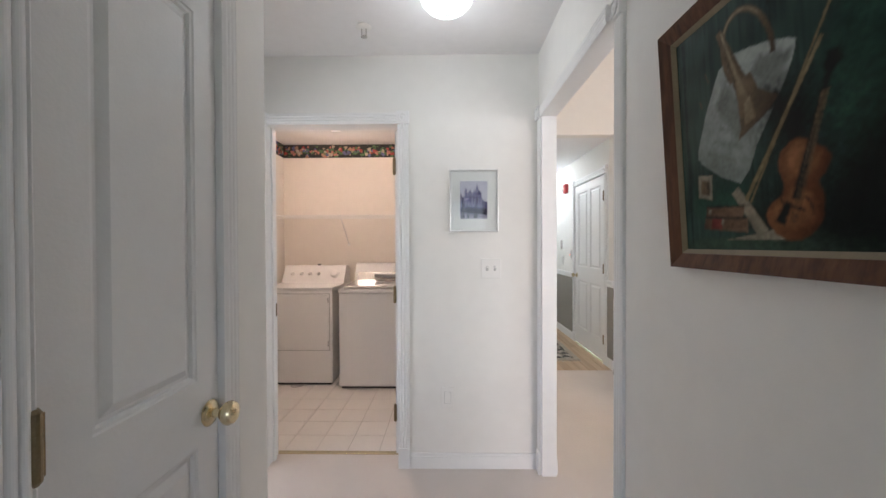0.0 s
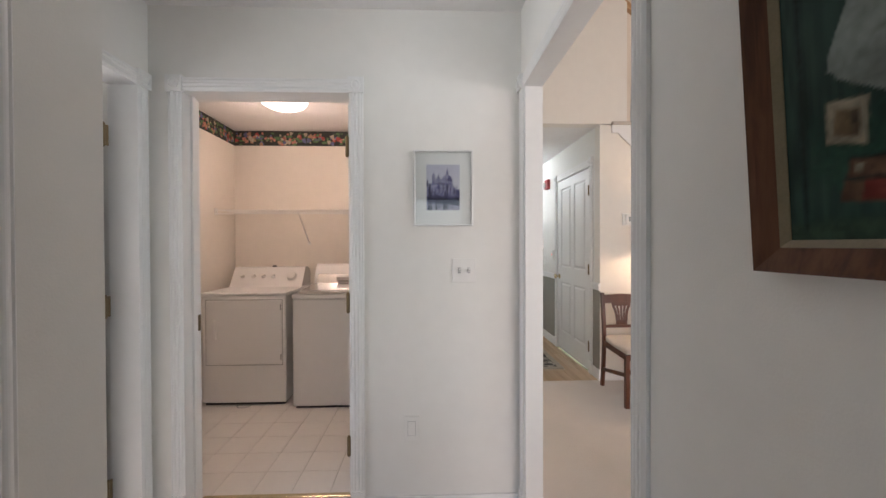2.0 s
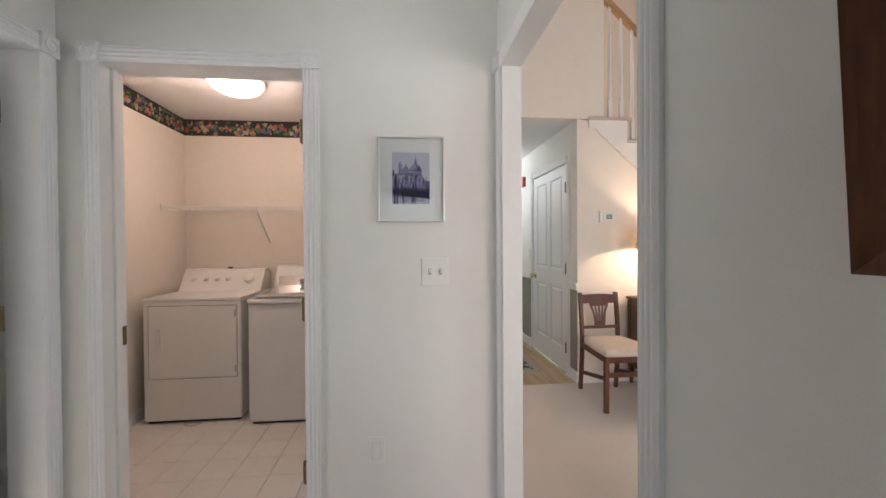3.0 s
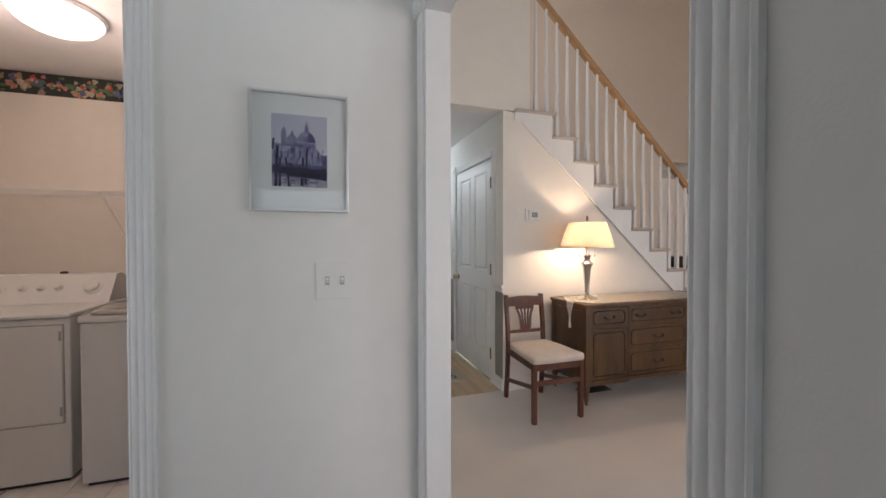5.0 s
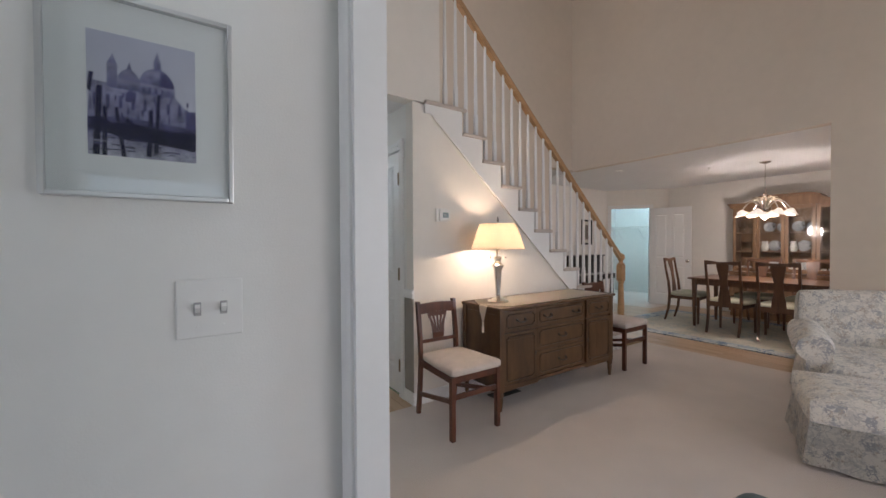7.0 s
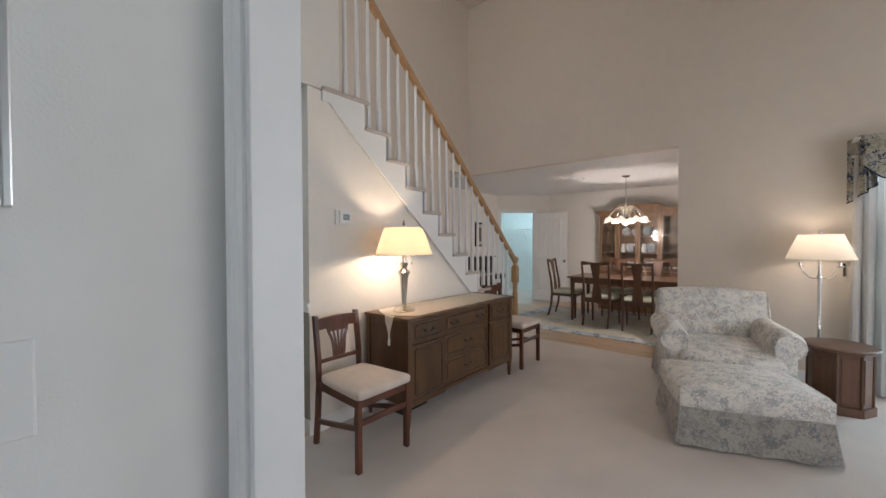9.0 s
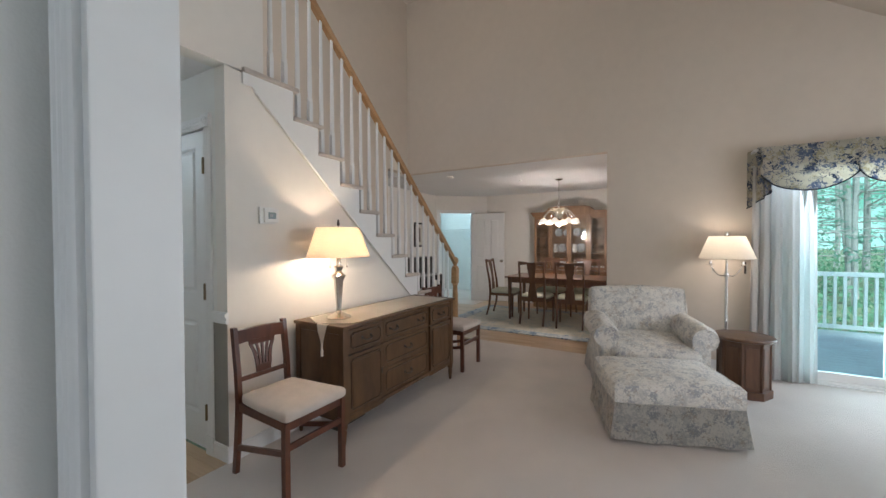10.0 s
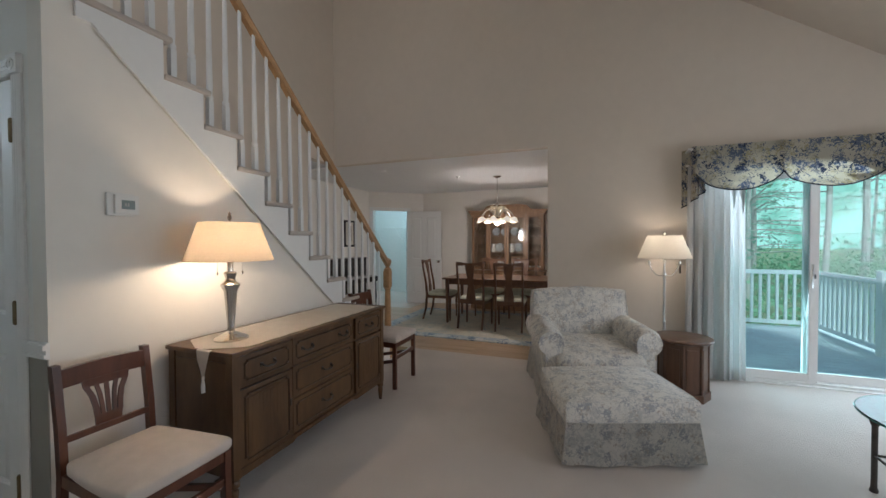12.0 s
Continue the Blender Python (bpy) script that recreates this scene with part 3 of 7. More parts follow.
for a in ((0.01, 0.07, 0, 0.015, 0, 2.12), (0.85, 0.91, 0, 0.015, 0, 2.12), (0.07, 0.85, 0, 0.015, 2.05, 2.12), (0.07, 0.085, -0.12, 0, 0, 2.05), (0.835, 0.85, -0.12, 0, 0, 2.05)):
    diag_box(*a, bm)
structure("door_casing_closet", bm, TRIM, "white closet door casing", "door casing")


def baseboard(name, runs, z=0.09):
    bm = bmesh.new()
    for x0, x1, y0, y1 in runs:
        box(bm, x0, x1, y0, y1, 0, z - 0.018)
        dx, dy = ((0, 0.004) if x1 - x0 > y1 - y0 else (0.004, 0))
        box(bm, x0 + dx, x1 - dx, y0 + dy, y1 - dy, z - 0.018, z)
    structure(name, bm, TRIM, "white moulded baseboard", "baseboard")


baseboard("baseboard_hall", [(-0.062, 0.70, 2.265, 2.28), (-1.07, -0.98, 2.265, 2.28), (0.71, 0.725, -1.7, 1.236), (-0.41, -0.395, 1.07, 1.235), (-1.07, -0.395, 1.235, 1.25)])
baseboard("baseboard_living", [(1.875, 4.86, 4.015, 4.03), (1.875, 1.89, 4.03, 4.182), (1.875, 1.89, 5.316, 7.6), (0.778, 0.793, 2.215, 7.6), (5.485, 5.5, 0.93, 2.305)], 0.10)
baseboard("baseboard_dining", [(8.835, 8.85, 1.2, 5.33), (5.0, 8.1, 6.285, 6.3), (5.62, 8.85, 1.2, 1.215)], 0.10)
baseboard("baseboard_laundry", [(-1.70, -1.688, 2.40, 4.32), (-1.688, 0.1, 4.308, 4.32)], 0.09)
# passage chair rail and grey dado
structure("dado_panel", boxes((1.886, 1.892, 4.034, 4.182, 0.10, 0.87), (1.886, 1.892, 5.316, 7.59, 0.10, 0.87)), GREYPAINT, "grey painted dado below the chair rail", "dado")
bm = bmesh.new()
for y0, y1 in ((4.02, 4.182), (5.316, 7.6)):
    box(bm, 1.876, 1.89, y0, y1, 0.865, 0.935)
    box(bm, 1.866, 1.876, y0, y1, 0.905, 0.928)
    box(bm, 1.870, 1.876, y0, y1, 0.870, 0.885)
structure("chair_rail", bm, TRIM, "white moulded chair rail", "chair rail")

# ---- stairs ----
RISE, RUN, X0, Z0 = 0.207, 0.225, 4.884, 0.209
def nose(k):
    return X0 - RUN * k, Z0 + RISE * k


stairs = thing("staircase", pose(0, 0, 0), "white staircase with carpet-pale treads and oak handrail", "staircase")
YF, YB = 4.03, 5.25
for k in range(13):
    x, z = nose(k)
    y0 = 4.0 if k < 12 else 4.16
    bm = bmesh.new()
    lx = x - RUN - 0.032
    if k == 11:
        y0 = 4.0
        lx = 2.0
    box(bm, lx, x + (0.012 if k < 12 else -0.03), y0, YB, z - 0.032, z, bev=0.012)
    part("tread", bm, TREADM, stairs)
    part("riser", boxes((x - 0.046, x - 0.032, y0 + 0.03 if y0 < 4.1 else y0, YB, z - RISE, z - 0.032)), TRIM, stairs)
x, z = nose(12)
part("landing", boxes((0.82, x - RUN, 4.15, YB, z - 0.05, z)), TREADM, stairs)
# sawtooth skirt board and the slanting moulding under it
out = []
for k in range(0, 12):
    x, z = nose(k)
    zb = z - RISE
    out += [(x - 0.034, zb - 0.034 if k else 0.0), (x - 0.034, z - 0.034)]
x11, z11 = nose(11)
SL = RISE / RUN
LS = 0.886
low = lambda x: 2.392 - (x - 2.045) * LS
xe = 2.045 + 2.392 / LS
out += [(2.0, z11 - 0.034), (2.0, low(2.06))]
out += [(2.06, low(2.06)), (min(xe, X0 - 0.05), max(low(min(xe, X0 - 0.05)), 0.0))]
part("skirt_board", prism(out, 0.018, "xz", 4.014), TRIM, stairs)
bm = bmesh.new()
a, b = Vector((2.08, 4.010, low(2.08))), Vector((xe, 4.010, 0.0))
beam(a, b, 0.016, 0.026, bm)
part("slant_moulding", bm, TRIM, stairs)
wall_under = prism([(1.89, 0), (xe + 0.04, 0), (2.16, low(2.16) + 0.04), (2.0, 2.45), (1.89, 2.46)], 0.11, "xz", 4.032)
structure("wall_under_stairs", wall_under, PAINT, "off-white wall below the staircase", "wall")
# balusters: a square foot, a turned taper
RAILH = 0.90
def baluster(h):
    bm = bmesh.new()
    box(bm, -0.016, 0.016, -0.016, 0.016, 0, 0.17)
    lathe([(0.016, 0.17), (0.021, 0.185), (0.021, 0.195), (0.015, 0.205), (0.018, 0.26), (0.0165, 0.40), (0.011, h)], 10, bm)
    return bm


YR = 4.065
for k in range(0, 12):
    x, z = nose(k)
    fr = (0.30, 0.80) if k < 11 else (0.30, 0.80, 1.3)
    for f in fr:
        bx = x - RUN * f
        if k == 0 and f < 0.5:
            continue
        if bx < 2.19:
            continue
        zr = Z0 + (X0 - bx) * SL + RAILH
        b = part("baluster", baluster(zr - z + 0.01), TRIM, stairs, smooth=True)
        b.location = (bx, YR, z)
nx, ny = X0 - 0.045, YR
bm = bmesh.new()
box(bm, -0.045, 0.045, -0.045, 0.045, 0, 0.28, bev=0.006)
lathe([(0.044, 0.28), (0.048, 0.30), (0.034, 0.32), (0.040, 0.36), (0.036, 0.62), (0.030, 0.80), (0.042, 0.815), (0.034, 0.83)], 20, bm)
box(bm, -0.038, 0.038, -0.038, 0.038, 0.83, 1.03, bev=0.006)
lathe([(0.040, 1.03), (0.045, 1.045), (0.024, 1.06), (0.022, 1.075), (0.036, 1.095), (0.046, 1.125), (0.040, 1.155), (0.020, 1.172), (0.002, 1.178)], 20, bm)
newel = part("newel_post", bm, OAKRAIL, stairs, "turned oak newel post with a ball top", smooth=True)
newel.location = (nx + 0.06, ny, 0.0)
# handrail with a moulded section
sec = [(-0.022, -0.03), (0.022, -0.03), (0.022, -0.012), (0.031, 0.0), (0.031, 0.014), (0.020, 0.028), (0.0, 0.034), (-0.020, 0.028), (-0.031, 0.014), (-0.031, 0.0), (-0.022, -0.012)]
bm = bmesh.new()
rings = []
for px in (nx + 0.03, 1.96):
    pz = Z0 + (X0 - px) * SL + RAILH + 0.015
    rings.append([bm.verts.new((px, YR + u, pz + w * 1.25)) for u, w in sec])
for i in range(len(sec)):
    j = (i + 1) % len(sec)
    bm.faces.new((rings[0][i], rings[0][j], rings[1][j], rings[1][i]))
bm.faces.new(rings[0]), bm.faces.new(rings[1][::-1])
part("handrail", bm, OAKRAIL, stairs, "honey oak handrail")

# ---- doors ----
def panel_slab(w, h, th, panels, name="slab", parent=None, material=None):
    """A moulded door leaf in x 0..w, y 0..th, z 0..h, with raised panels on both faces: (x0, x1, z0, z1)."""
    bm = bmesh.new()
    box(bm, 0, w, 0.010, th - 0.010, 0, h)
    for y0, y1 in ((0, 0.010), (th - 0.010, th)):
        xs = sorted({0, w, *[p[0] for p in panels], *[p[1] for p in panels]})
        zs = sorted({0, h, *[p[2] for p in panels], *[p[3] for p in panels]})
        for xa, xb in zip(xs, xs[1:]):
            for za, zb in zip(zs, zs[1:]):
                cx, cz = (xa + xb) / 2, (za + zb) / 2
                if not any(p[0] < cx < p[1] and p[2] < cz < p[3] for p in panels):
                    box(bm, xa, xb, y0, y1, za, zb)
    slab = part(name, bm, material or DOORW, parent)
    for p in panels:
        for s in (0, 1):
            bm = bmesh.new()
            ya, yb = (0.0098, 0.0) if s == 0 else (th - 0.0098, th)
            rim = [(p[0], p[2]), (p[1], p[2]), (p[1], p[3]), (p[0], p[3])]
            def ring(ins, y):
                return [bm.verts.new((x + ins * (1 if x == p[0] else -1), y, z + ins * (1 if z == p[2] else -1))) for x, z in rim]
            r = [ring(0.0, yb), ring(0.003, ya + (yb - ya) * 0.72), ring(0.009, ya + (yb - ya) * 0.60), ring(0.013, ya), ring(0.021, ya), ring(0.037, yb - (yb - ya) * 0.12), ring(0.039, yb - (yb - ya) * 0.02)]
            for a, b in zip(r, r[1:]):
                for i in range(4):
                    bm.faces.new((a[i], a[(i + 1) % 4], b[(i + 1) % 4], b[i]))
            bm.faces.new(r[-1])
            part("door_panel", bm, material or DOORW, slab)
    return slab


def hinge(parent, m, material=OLDBRASS, leaf=0.012):
    bm = lathe([(0.005, -0.054), (0.009, -0.048), (0.009, 0.048), (0.005, 0.054)], 12)
    for z in (-0.016, 0.016):
        lathe([(0.0097, z - 0.001), (0.0097, z + 0.001)], 12, bm)
    box(bm, -leaf, leaf, 0.0, 0.003, -0.045, 0.045)
    h = part("hinge", bm, material, parent, "aged brass butt hinge")
    h.matrix_local = m
    return h


def knob(parent, m, material=BRASS):
    bm = lathe([(0.030, 0), (0.032, 0.004), (0.026, 0.010), (0.011, 0.013), (0.010, 0.030), (0.018, 0.034), (0.027, 0.044), (0.029, 0.054), (0.024, 0.064), (0.010, 0.070), (0.001, 0.071)], 24)
    k = part("door_knob", bm, material, parent, "polished brass door knob", smooth=True)
    k.matrix_local = m
    return k


FOUR = lambda w: [(0.11, w / 2 - 0.05, 0.22, 0.82), (w / 2 + 0.05, w - 0.11, 0.22, 0.82), (0.11, w / 2 - 0.05, 0.98, 1.89), (w / 2 + 0.05, w - 0.11, 0.98, 1.89)]
# narrow linen closet door, closed, in the hall's west wall; its face looks to +x
d1 = tagged(new("door_1"), "closed narrow white two-panel closet door", "door", kind="structure")
d1.matrix_world = pose(-0.418, 0.557, 0.012, 0, 0, 90)
panel_slab(0.436, 2.02, 0.036, [(0.098, 0.358, 0.992, 1.852), (0.098, 0.358, 0.20, 0.836)], "slab", d1)
for z in (0.20, 1.03, 1.82):
    hinge(d1, Matrix.Translation((-0.004, -0.016, z)) @ Matrix.Rotation(radians(180), 4, "Z"))
knob(d1, Matrix.Translation((0.40, 0, 0.90)) @ Matrix.Rotation(radians(90), 4, "X"))
part("latch_plate", boxes((0.432, 0.4385, 0.006, 0.03, 0.86, 0.95)), OLDBRASS, d1)
# side room door, standing open
d2 = tagged(new("door_2"), "white panel door standing open into the side room", "door", kind="structure")
d2.matrix_world = pose(-1.165, 2.128, 0.012, 0, 0, 188)
panel_slab(0.75, 2.02, 0.036, FOUR(0.75), "slab", d2)
for z in (0.22, 1.03, 1.78):
    hinge(d2, Matrix.Translation((-0.006, -0.006, z)) @ Matrix.Rotation(radians(-107), 4, "Z"), leaf=0.026)
# laundry door, swung open against the inside
d3 = tagged(new("door_3"), "white panel door folded back into the laundry", "door", kind="structure")
d3.matrix_world = pose(-0.128, 2.408, 0.012, 0, 0, 92)
panel_slab(0.76, 2.02, 0.036, FOUR(0.76), "slab", d3)
for z in (0.26, 1.00, 1.80):
    hinge(d3, Matrix.Translation((-0.007, 0.040, z)) @ Matrix.Rotation(radians(8), 4, "Z"), leaf=0.012)
part("strike_plate", boxes((-0.9105, -0.908, 2.372, 2.398, 0.88, 0.96)), OLDBRASS, tagged(new("door_strike"), "small brass strike plate in the door jamb", "strike plate", kind="structure"))
# passage closet door, closed; faces -x
d4 = tagged(new("door_4"), "closed white four-panel closet door", "door", kind="structure")
d4.matrix_world = pose(1.893, 5.236, 0.012, 0, 0, -90)
panel_slab(0.974, 2.085, 0.036, [(0.12, 0.437, 0.22, 0.84), (0.537, 0.854, 0.22, 0.84), (0.12, 0.437, 1.02, 1.985), (0.537, 0.854, 1.02, 1.985)], "slab", d4)
for z in (0.255, 1.04, 1.85):
    hinge(d4, Matrix.Translation((0.978, -0.016, z)))
knob(d4, Matrix.Translation((0.065, 0, 0.90)) @ Matrix.Rotation(radians(90), 4, "X"))
# walk-in closet door, open, lying back towards the dining wall
hp = DA + DD * 0.84 + DN * 0.03
d5 = tagged(new("door_5"), "white four-panel door standing open", "door", kind="structure")
d5.matrix_world = Matrix.Translation((hp.x, hp.y, 0.012)) @ Matrix.Rotation(math.atan2(4.84 - hp.y, 8.74 - hp.x), 4, "Z")
panel_slab(0.76, 2.02, 0.036, FOUR(0.76), "slab", d5)
knob(d5, Matrix.Translation((0.70, 0, 0.92)) @ Matrix.Rotation(radians(90), 4, "X"), NICKEL)

# ---- hall things ----
lt = thing("ceiling_light", pose(0.165, 1.72, 2.44), "frosted glass dome ceiling light, lit, with a metal finial", "ceiling light")
part("canopy", lathe([(0.112, 0), (0.116, -0.010), (0.110, -0.020), (0.10, -0.024)], 32), NICKEL, lt, smooth=True)
part("glass_dome", lathe([(0.118, -0.018), (0.120, -0.026), (0.112, -0.050), (0.088, -0.076), (0.050, -0.092), (0.010, -0.096)], 36), FROSTC, lt, "glowing frosted glass dome", smooth=True)
part("finial", lathe([(0.010, -0.092), (0.016, -0.098), (0.016, -0.104), (0.008, -0.110), (0.010, -0.118), (0.003, -0.126)], 16), NICKEL, lt, smooth=True)
sp = thing("sprinkler", pose(-0.26, 1.985, 2.44), "white fire sprinkler head in the ceiling", "sprinkler")
part("escutcheon", lathe([(0.038, 0), (0.040, -0.004), (0.030, -0.010), (0.016, -0.012)], 24), WHITEPL, sp, smooth=True)
part("frame", boxes((-0.014, -0.009, -0.003, 0.003, -0.045, -0.010), (0.009, 0.014, -0.003, 0.003, -0.045, -0.010), (-0.014, 0.014, -0.004, 0.004, -0.050, -0.044)), NICKEL, sp)
part("deflector", lathe([(0.016, -0.054), (0.016, -0.052)], 16), NICKEL, sp)

# framed blue print
pic = thing("framed_print", pose(0.318, 2.28, 1.58), "blue tinted print of a domed church in a thin silver frame", "picture")
PW, PH = 0.143, 0.1815
for nm, a in (("frame_side", (-PW, -PW + 0.009, -0.024, -0.001, -PH, PH)), ("frame_side", (PW - 0.009, PW, -0.024, -0.001, -PH, PH)), ("frame_rail", (-PW + 0.009, PW - 0.009, -0.024, -0.001, -PH, -PH + 0.009)), ("frame_rail", (-PW + 0.009, PW - 0.009, -0.024, -0.001, PH - 0.009, PH))):
    part(nm, boxes(a, bev=0.002), mat("frame_silver", (0.70, 0.70, 0.69), 0.3, 0.7, var=0.02) if nm == "frame_side" and "frame_silver" not in bpy.data.materials else bpy.data.materials["frame_silver"], pic)
part("mat_board", boxes((-PW + 0.009, PW - 0.009, -0.012, -0.004, -PH + 0.009, PH - 0.009)), mat("mat_board", (0.88, 0.88, 0.87), 0.85, var=0.01), pic)
IX0, IX1, IZ0, IZ1 = -0.081, 0.079, -0.106, 0.114
img = part("printed_image", boxes((IX0, IX1, -0.0128, -0.0119, IZ0, IZ1)), bpy.data.materials["mat_board"], pic, "blue monochrome view of a domed church")


def value_noise(x, z, cells, seed):
    """Smooth random tone in -1..1 over a field about one cell across."""
    g = np.random.RandomState(seed).uniform(-1, 1, (64, 64))
    u, v = x * cells, z * cells
    i, j = np.floor(u).astype(int), np.floor(v).astype(int)
    fu, fv = u - i, v - j
    fu, fv = fu * fu * (3 - 2 * fu), fv * fv * (3 - 2 * fv)
    i0, j0, i1, j1 = i % 64, j % 64, (i + 1) % 64, (j + 1) % 64
    return (g[i0, j0] * (1 - fu) + g[i1, j0] * fu) * (1 - fv) + (g[i0, j1] * (1 - fu) + g[i1, j1] * fu) * fv


def inside(outline, x, z):
    """Signed distance to a closed outline, positive within."""
    d2, sign = np.full(x.shape, 1e9), np.full(x.shape, -1.0)
    m = len(outline)
    for q in range(m):
        (ax, az), (bx, bz) = outline[q], outline[(q + 1) % m]
        ex, ez = bx - ax, bz - az
        h = np.clip(((x - ax) * ex + (z - az) * ez) / (ex * ex + ez * ez + 1e-12), 0, 1)
        d2 = np.minimum(d2, (x - ax - ex * h) ** 2 + (z - az - ez * h) ** 2)
        cross = ((az > z) != (bz > z)) & (x < ex * (z - az) / (ez if abs(ez) > 1e-9 else 1e-9) + ax)
        sign = np.where(cross, -sign, sign)
    return np.sqrt(d2) * sign


def painted(name, x0, x1, z0, z1, nx, nz, y, ground, strokes, material, parent, label):
    """A flat picture surface whose pigment is laid on stroke by stroke: (outline, first tone, second tone, direction, edge, mottle)."""
    gx, gz = np.meshgrid(np.linspace(x0, x1, nx), np.linspace(z0, z1, nz))
    x, z = gx.ravel(), gz.ravel()
    col = ground(x, z)
    for q, (o, a, b, way, edge, mottle) in enumerate(strokes):
        w = 0.5 + inside(o, x, z) / edge
        w = np.clip(w + 0.25 * value_noise(x, z, 160, q + 5) * (w > -0.3) * (w < 1.3), 0, 1)
        c, sn = math.cos(radians(way)), math.sin(radians(way))
        along = [px * c + pz * sn for px, pz in o]
        t = np.clip((x * c + z * sn - min(along)) / (max(along) - min(along) + 1e-9), 0, 1)
        tone = np.outer(1 - t, a) + np.outer(t, b)
        tone *= (1 + mottle * (0.6 * value_noise(x, z, 55, q + 40) + 0.4 * value_noise(x, z, 190, q + 90)))[:, None]
        col = col * (1 - w)[:, None] + tone * w[:, None]
    me = bpy.data.meshes.new(name)
    verts = np.stack([x, np.full(x.shape, y), z], 1)
    k = (np.arange(nz - 1)[:, None] * nx + np.arange(nx - 1)[None, :]).ravel()
    me.from_pydata(verts.tolist(), [], np.stack([k, k + 1, k + nx + 1, k + nx], 1).tolist())
    at = me.attributes.new("pigment", "FLOAT_COLOR", "POINT")
    at.data.foreach_set("color", np.concatenate([np.clip(col, 0.001, 1), np.ones((len(x), 1))], 1).astype(np.float32).ravel())
    me.materials.append(material)
    ob = new(name, me)
    ob.parent = parent
    tagged(ob, label)
    return ob


def pigment(name, rough, spec):
    m = bpy.data.materials.new(name)
    m.use_nodes = True
    n, L = m.node_tree.nodes, m.node_tree.links
    b = n["Principled BSDF"]
    b.inputs["Roughness"].default_value, b.inputs["Specular IOR Level"].default_value = rough, spec
    at, co, nz, bp = n.new("ShaderNodeAttribute"), n.new("ShaderNodeTexCoord"), n.new("ShaderNodeTexNoise"), n.new("ShaderNodeBump")
    at.attribute_name = "pigment"
    nz.inputs["Scale"].default_value, nz.inputs["Detail"].default_value = 240, 4
    bp.inputs["Strength"].default_value, bp.inputs["Distance"].default_value = 0.08, 0.004
    L.new(at.outputs["Color"], b.inputs["Base Color"]), L.new(co.outputs["Object"], nz.inputs["Vector"])
    L.new(nz.outputs[0], bp.inputs["Height"]), L.new(bp.outputs[0], b.inputs["Normal"])
    return m


INK_TONES = [None, ((0.16, 0.16, 0.30), (0.33, 0.32, 0.46)), ((0.075, 0.07, 0.18), (0.11, 0.105, 0.23)), ((0.006, 0.005, 0.028), (0.022, 0.018, 0.07)), ((0.42, 0.41, 0.50), (0.20, 0.19, 0.33))]
ink_strokes = []


def ink(outlines, k, layer):
    for o in outlines:
        ink_strokes.append((layer, ([(IX0 + (IX1 - IX0) * u, IZ0 + (IZ1 - IZ0) * v) for u, v in o], *INK_TONES[k], 90, 0.0016, 0.55 if k != 3 else 0.3)))


def dome(cx, base, r, h, n=10):
    return [(cx + r * math.cos(math.pi * i / n), base + h * math.sin(math.pi * i / n)) for i in range(n + 1)]


ink([[(0, 0), (1, 0), (1, 0.20), (0, 0.20)]], 4, 1)
ink([[(0.0, 0.18), (1, 0.18), (1, 0.44), (0.92, 0.45), (0.80, 0.55), (0.70, 0.56), (0.50, 0.58), (0.30, 0.58), (0.02, 0.60)], dome(0.62, 0.62, 0.17, 0.16), dome(0.36, 0.62, 0.10, 0.11), [(0.45, 0.55), (0.79, 0.55), (0.79, 0.64), (0.45, 0.64)], [(0.26, 0.56), (0.46, 0.56), (0.46, 0.64), (0.26, 0.64)], [(0.17, 0.56), (0.26, 0.56), (0.26, 0.76), (0.17, 0.76)], [(0.59, 0.76), (0.66, 0.76), (0.66, 0.83), (0.635, 0.90), (0.625, 0.94), (0.615, 0.90), (0.59, 0.83)], [(0.34, 0.72), (0.39, 0.72), (0.37, 0.80)], [(0.175, 0.76), (0.255, 0.76), (0.22, 0.84)]], 1, 2)
ink([[(0.62 + 0.02, 0.63), (0.78, 0.63), (0.77, 0.68), (0.72, 0.74), (0.66, 0.77)], [(0.33, 0.46), (0.42, 0.46), (0.42, 0.53), (0.375, 0.56), (0.33, 0.53)], [(0.90, 0.26), (1, 0.26), (1, 0.46), (0.90, 0.45)], *[[(0.05 + 0.11 * i, 0.40), (0.08 + 0.11 * i, 0.40), (0.08 + 0.11 * i, 0.50), (0.05 + 0.11 * i, 0.50)] for i in range(8)], *[[(0.48 + 0.06 * i, 0.565), (0.50 + 0.06 * i, 0.565), (0.50 + 0.06 * i, 0.61), (0.48 + 0.06 * i, 0.61)] for i in range(5)], [(0.0, 0.20), (1.0, 0.20), (1.0, 0.30), (0.3, 0.33), (0.0, 0.30)]], 2, 3)
ink([[(0.0, 0.22), (0.30, 0.16), (0.55, 0.14), (0.98, 0.10), (1, 0.22), (0.70, 0.20), (0.40, 0.22), (0.05, 0.28)], [(0.30, 0.26), (0.34, 0.34), (0.40, 0.28), (0.60, 0.27), (0.62, 0.30), (0.60, 0.24), (0.36, 0.24)], [(0.70, 0.22), (1.0, 0.22), (1.0, 0.27), (0.75, 0.26)], [(0.0, 0.52), (0.02, 0.66), (0.06, 0.66), (0.03, 0.50)], [(0.04, 0.0), (0.08, 0.56), (0.13, 0.56), (0.10, 0.0)], [(0.12, 0.0), (0.13, 0.40), (0.17, 0.40), (0.16, 0.0)], [(0.29, 0.0), (0.23, 0.40), (0.26, 0.41), (0.33, 0.0)], [(0.51, 0.02), (0.54, 0.42), (0.58, 0.42), (0.56, 0.02)], [(0.58, 0.05), (0.62, 0.56), (0.65, 0.56), (0.62, 0.05)]], 3, 4)
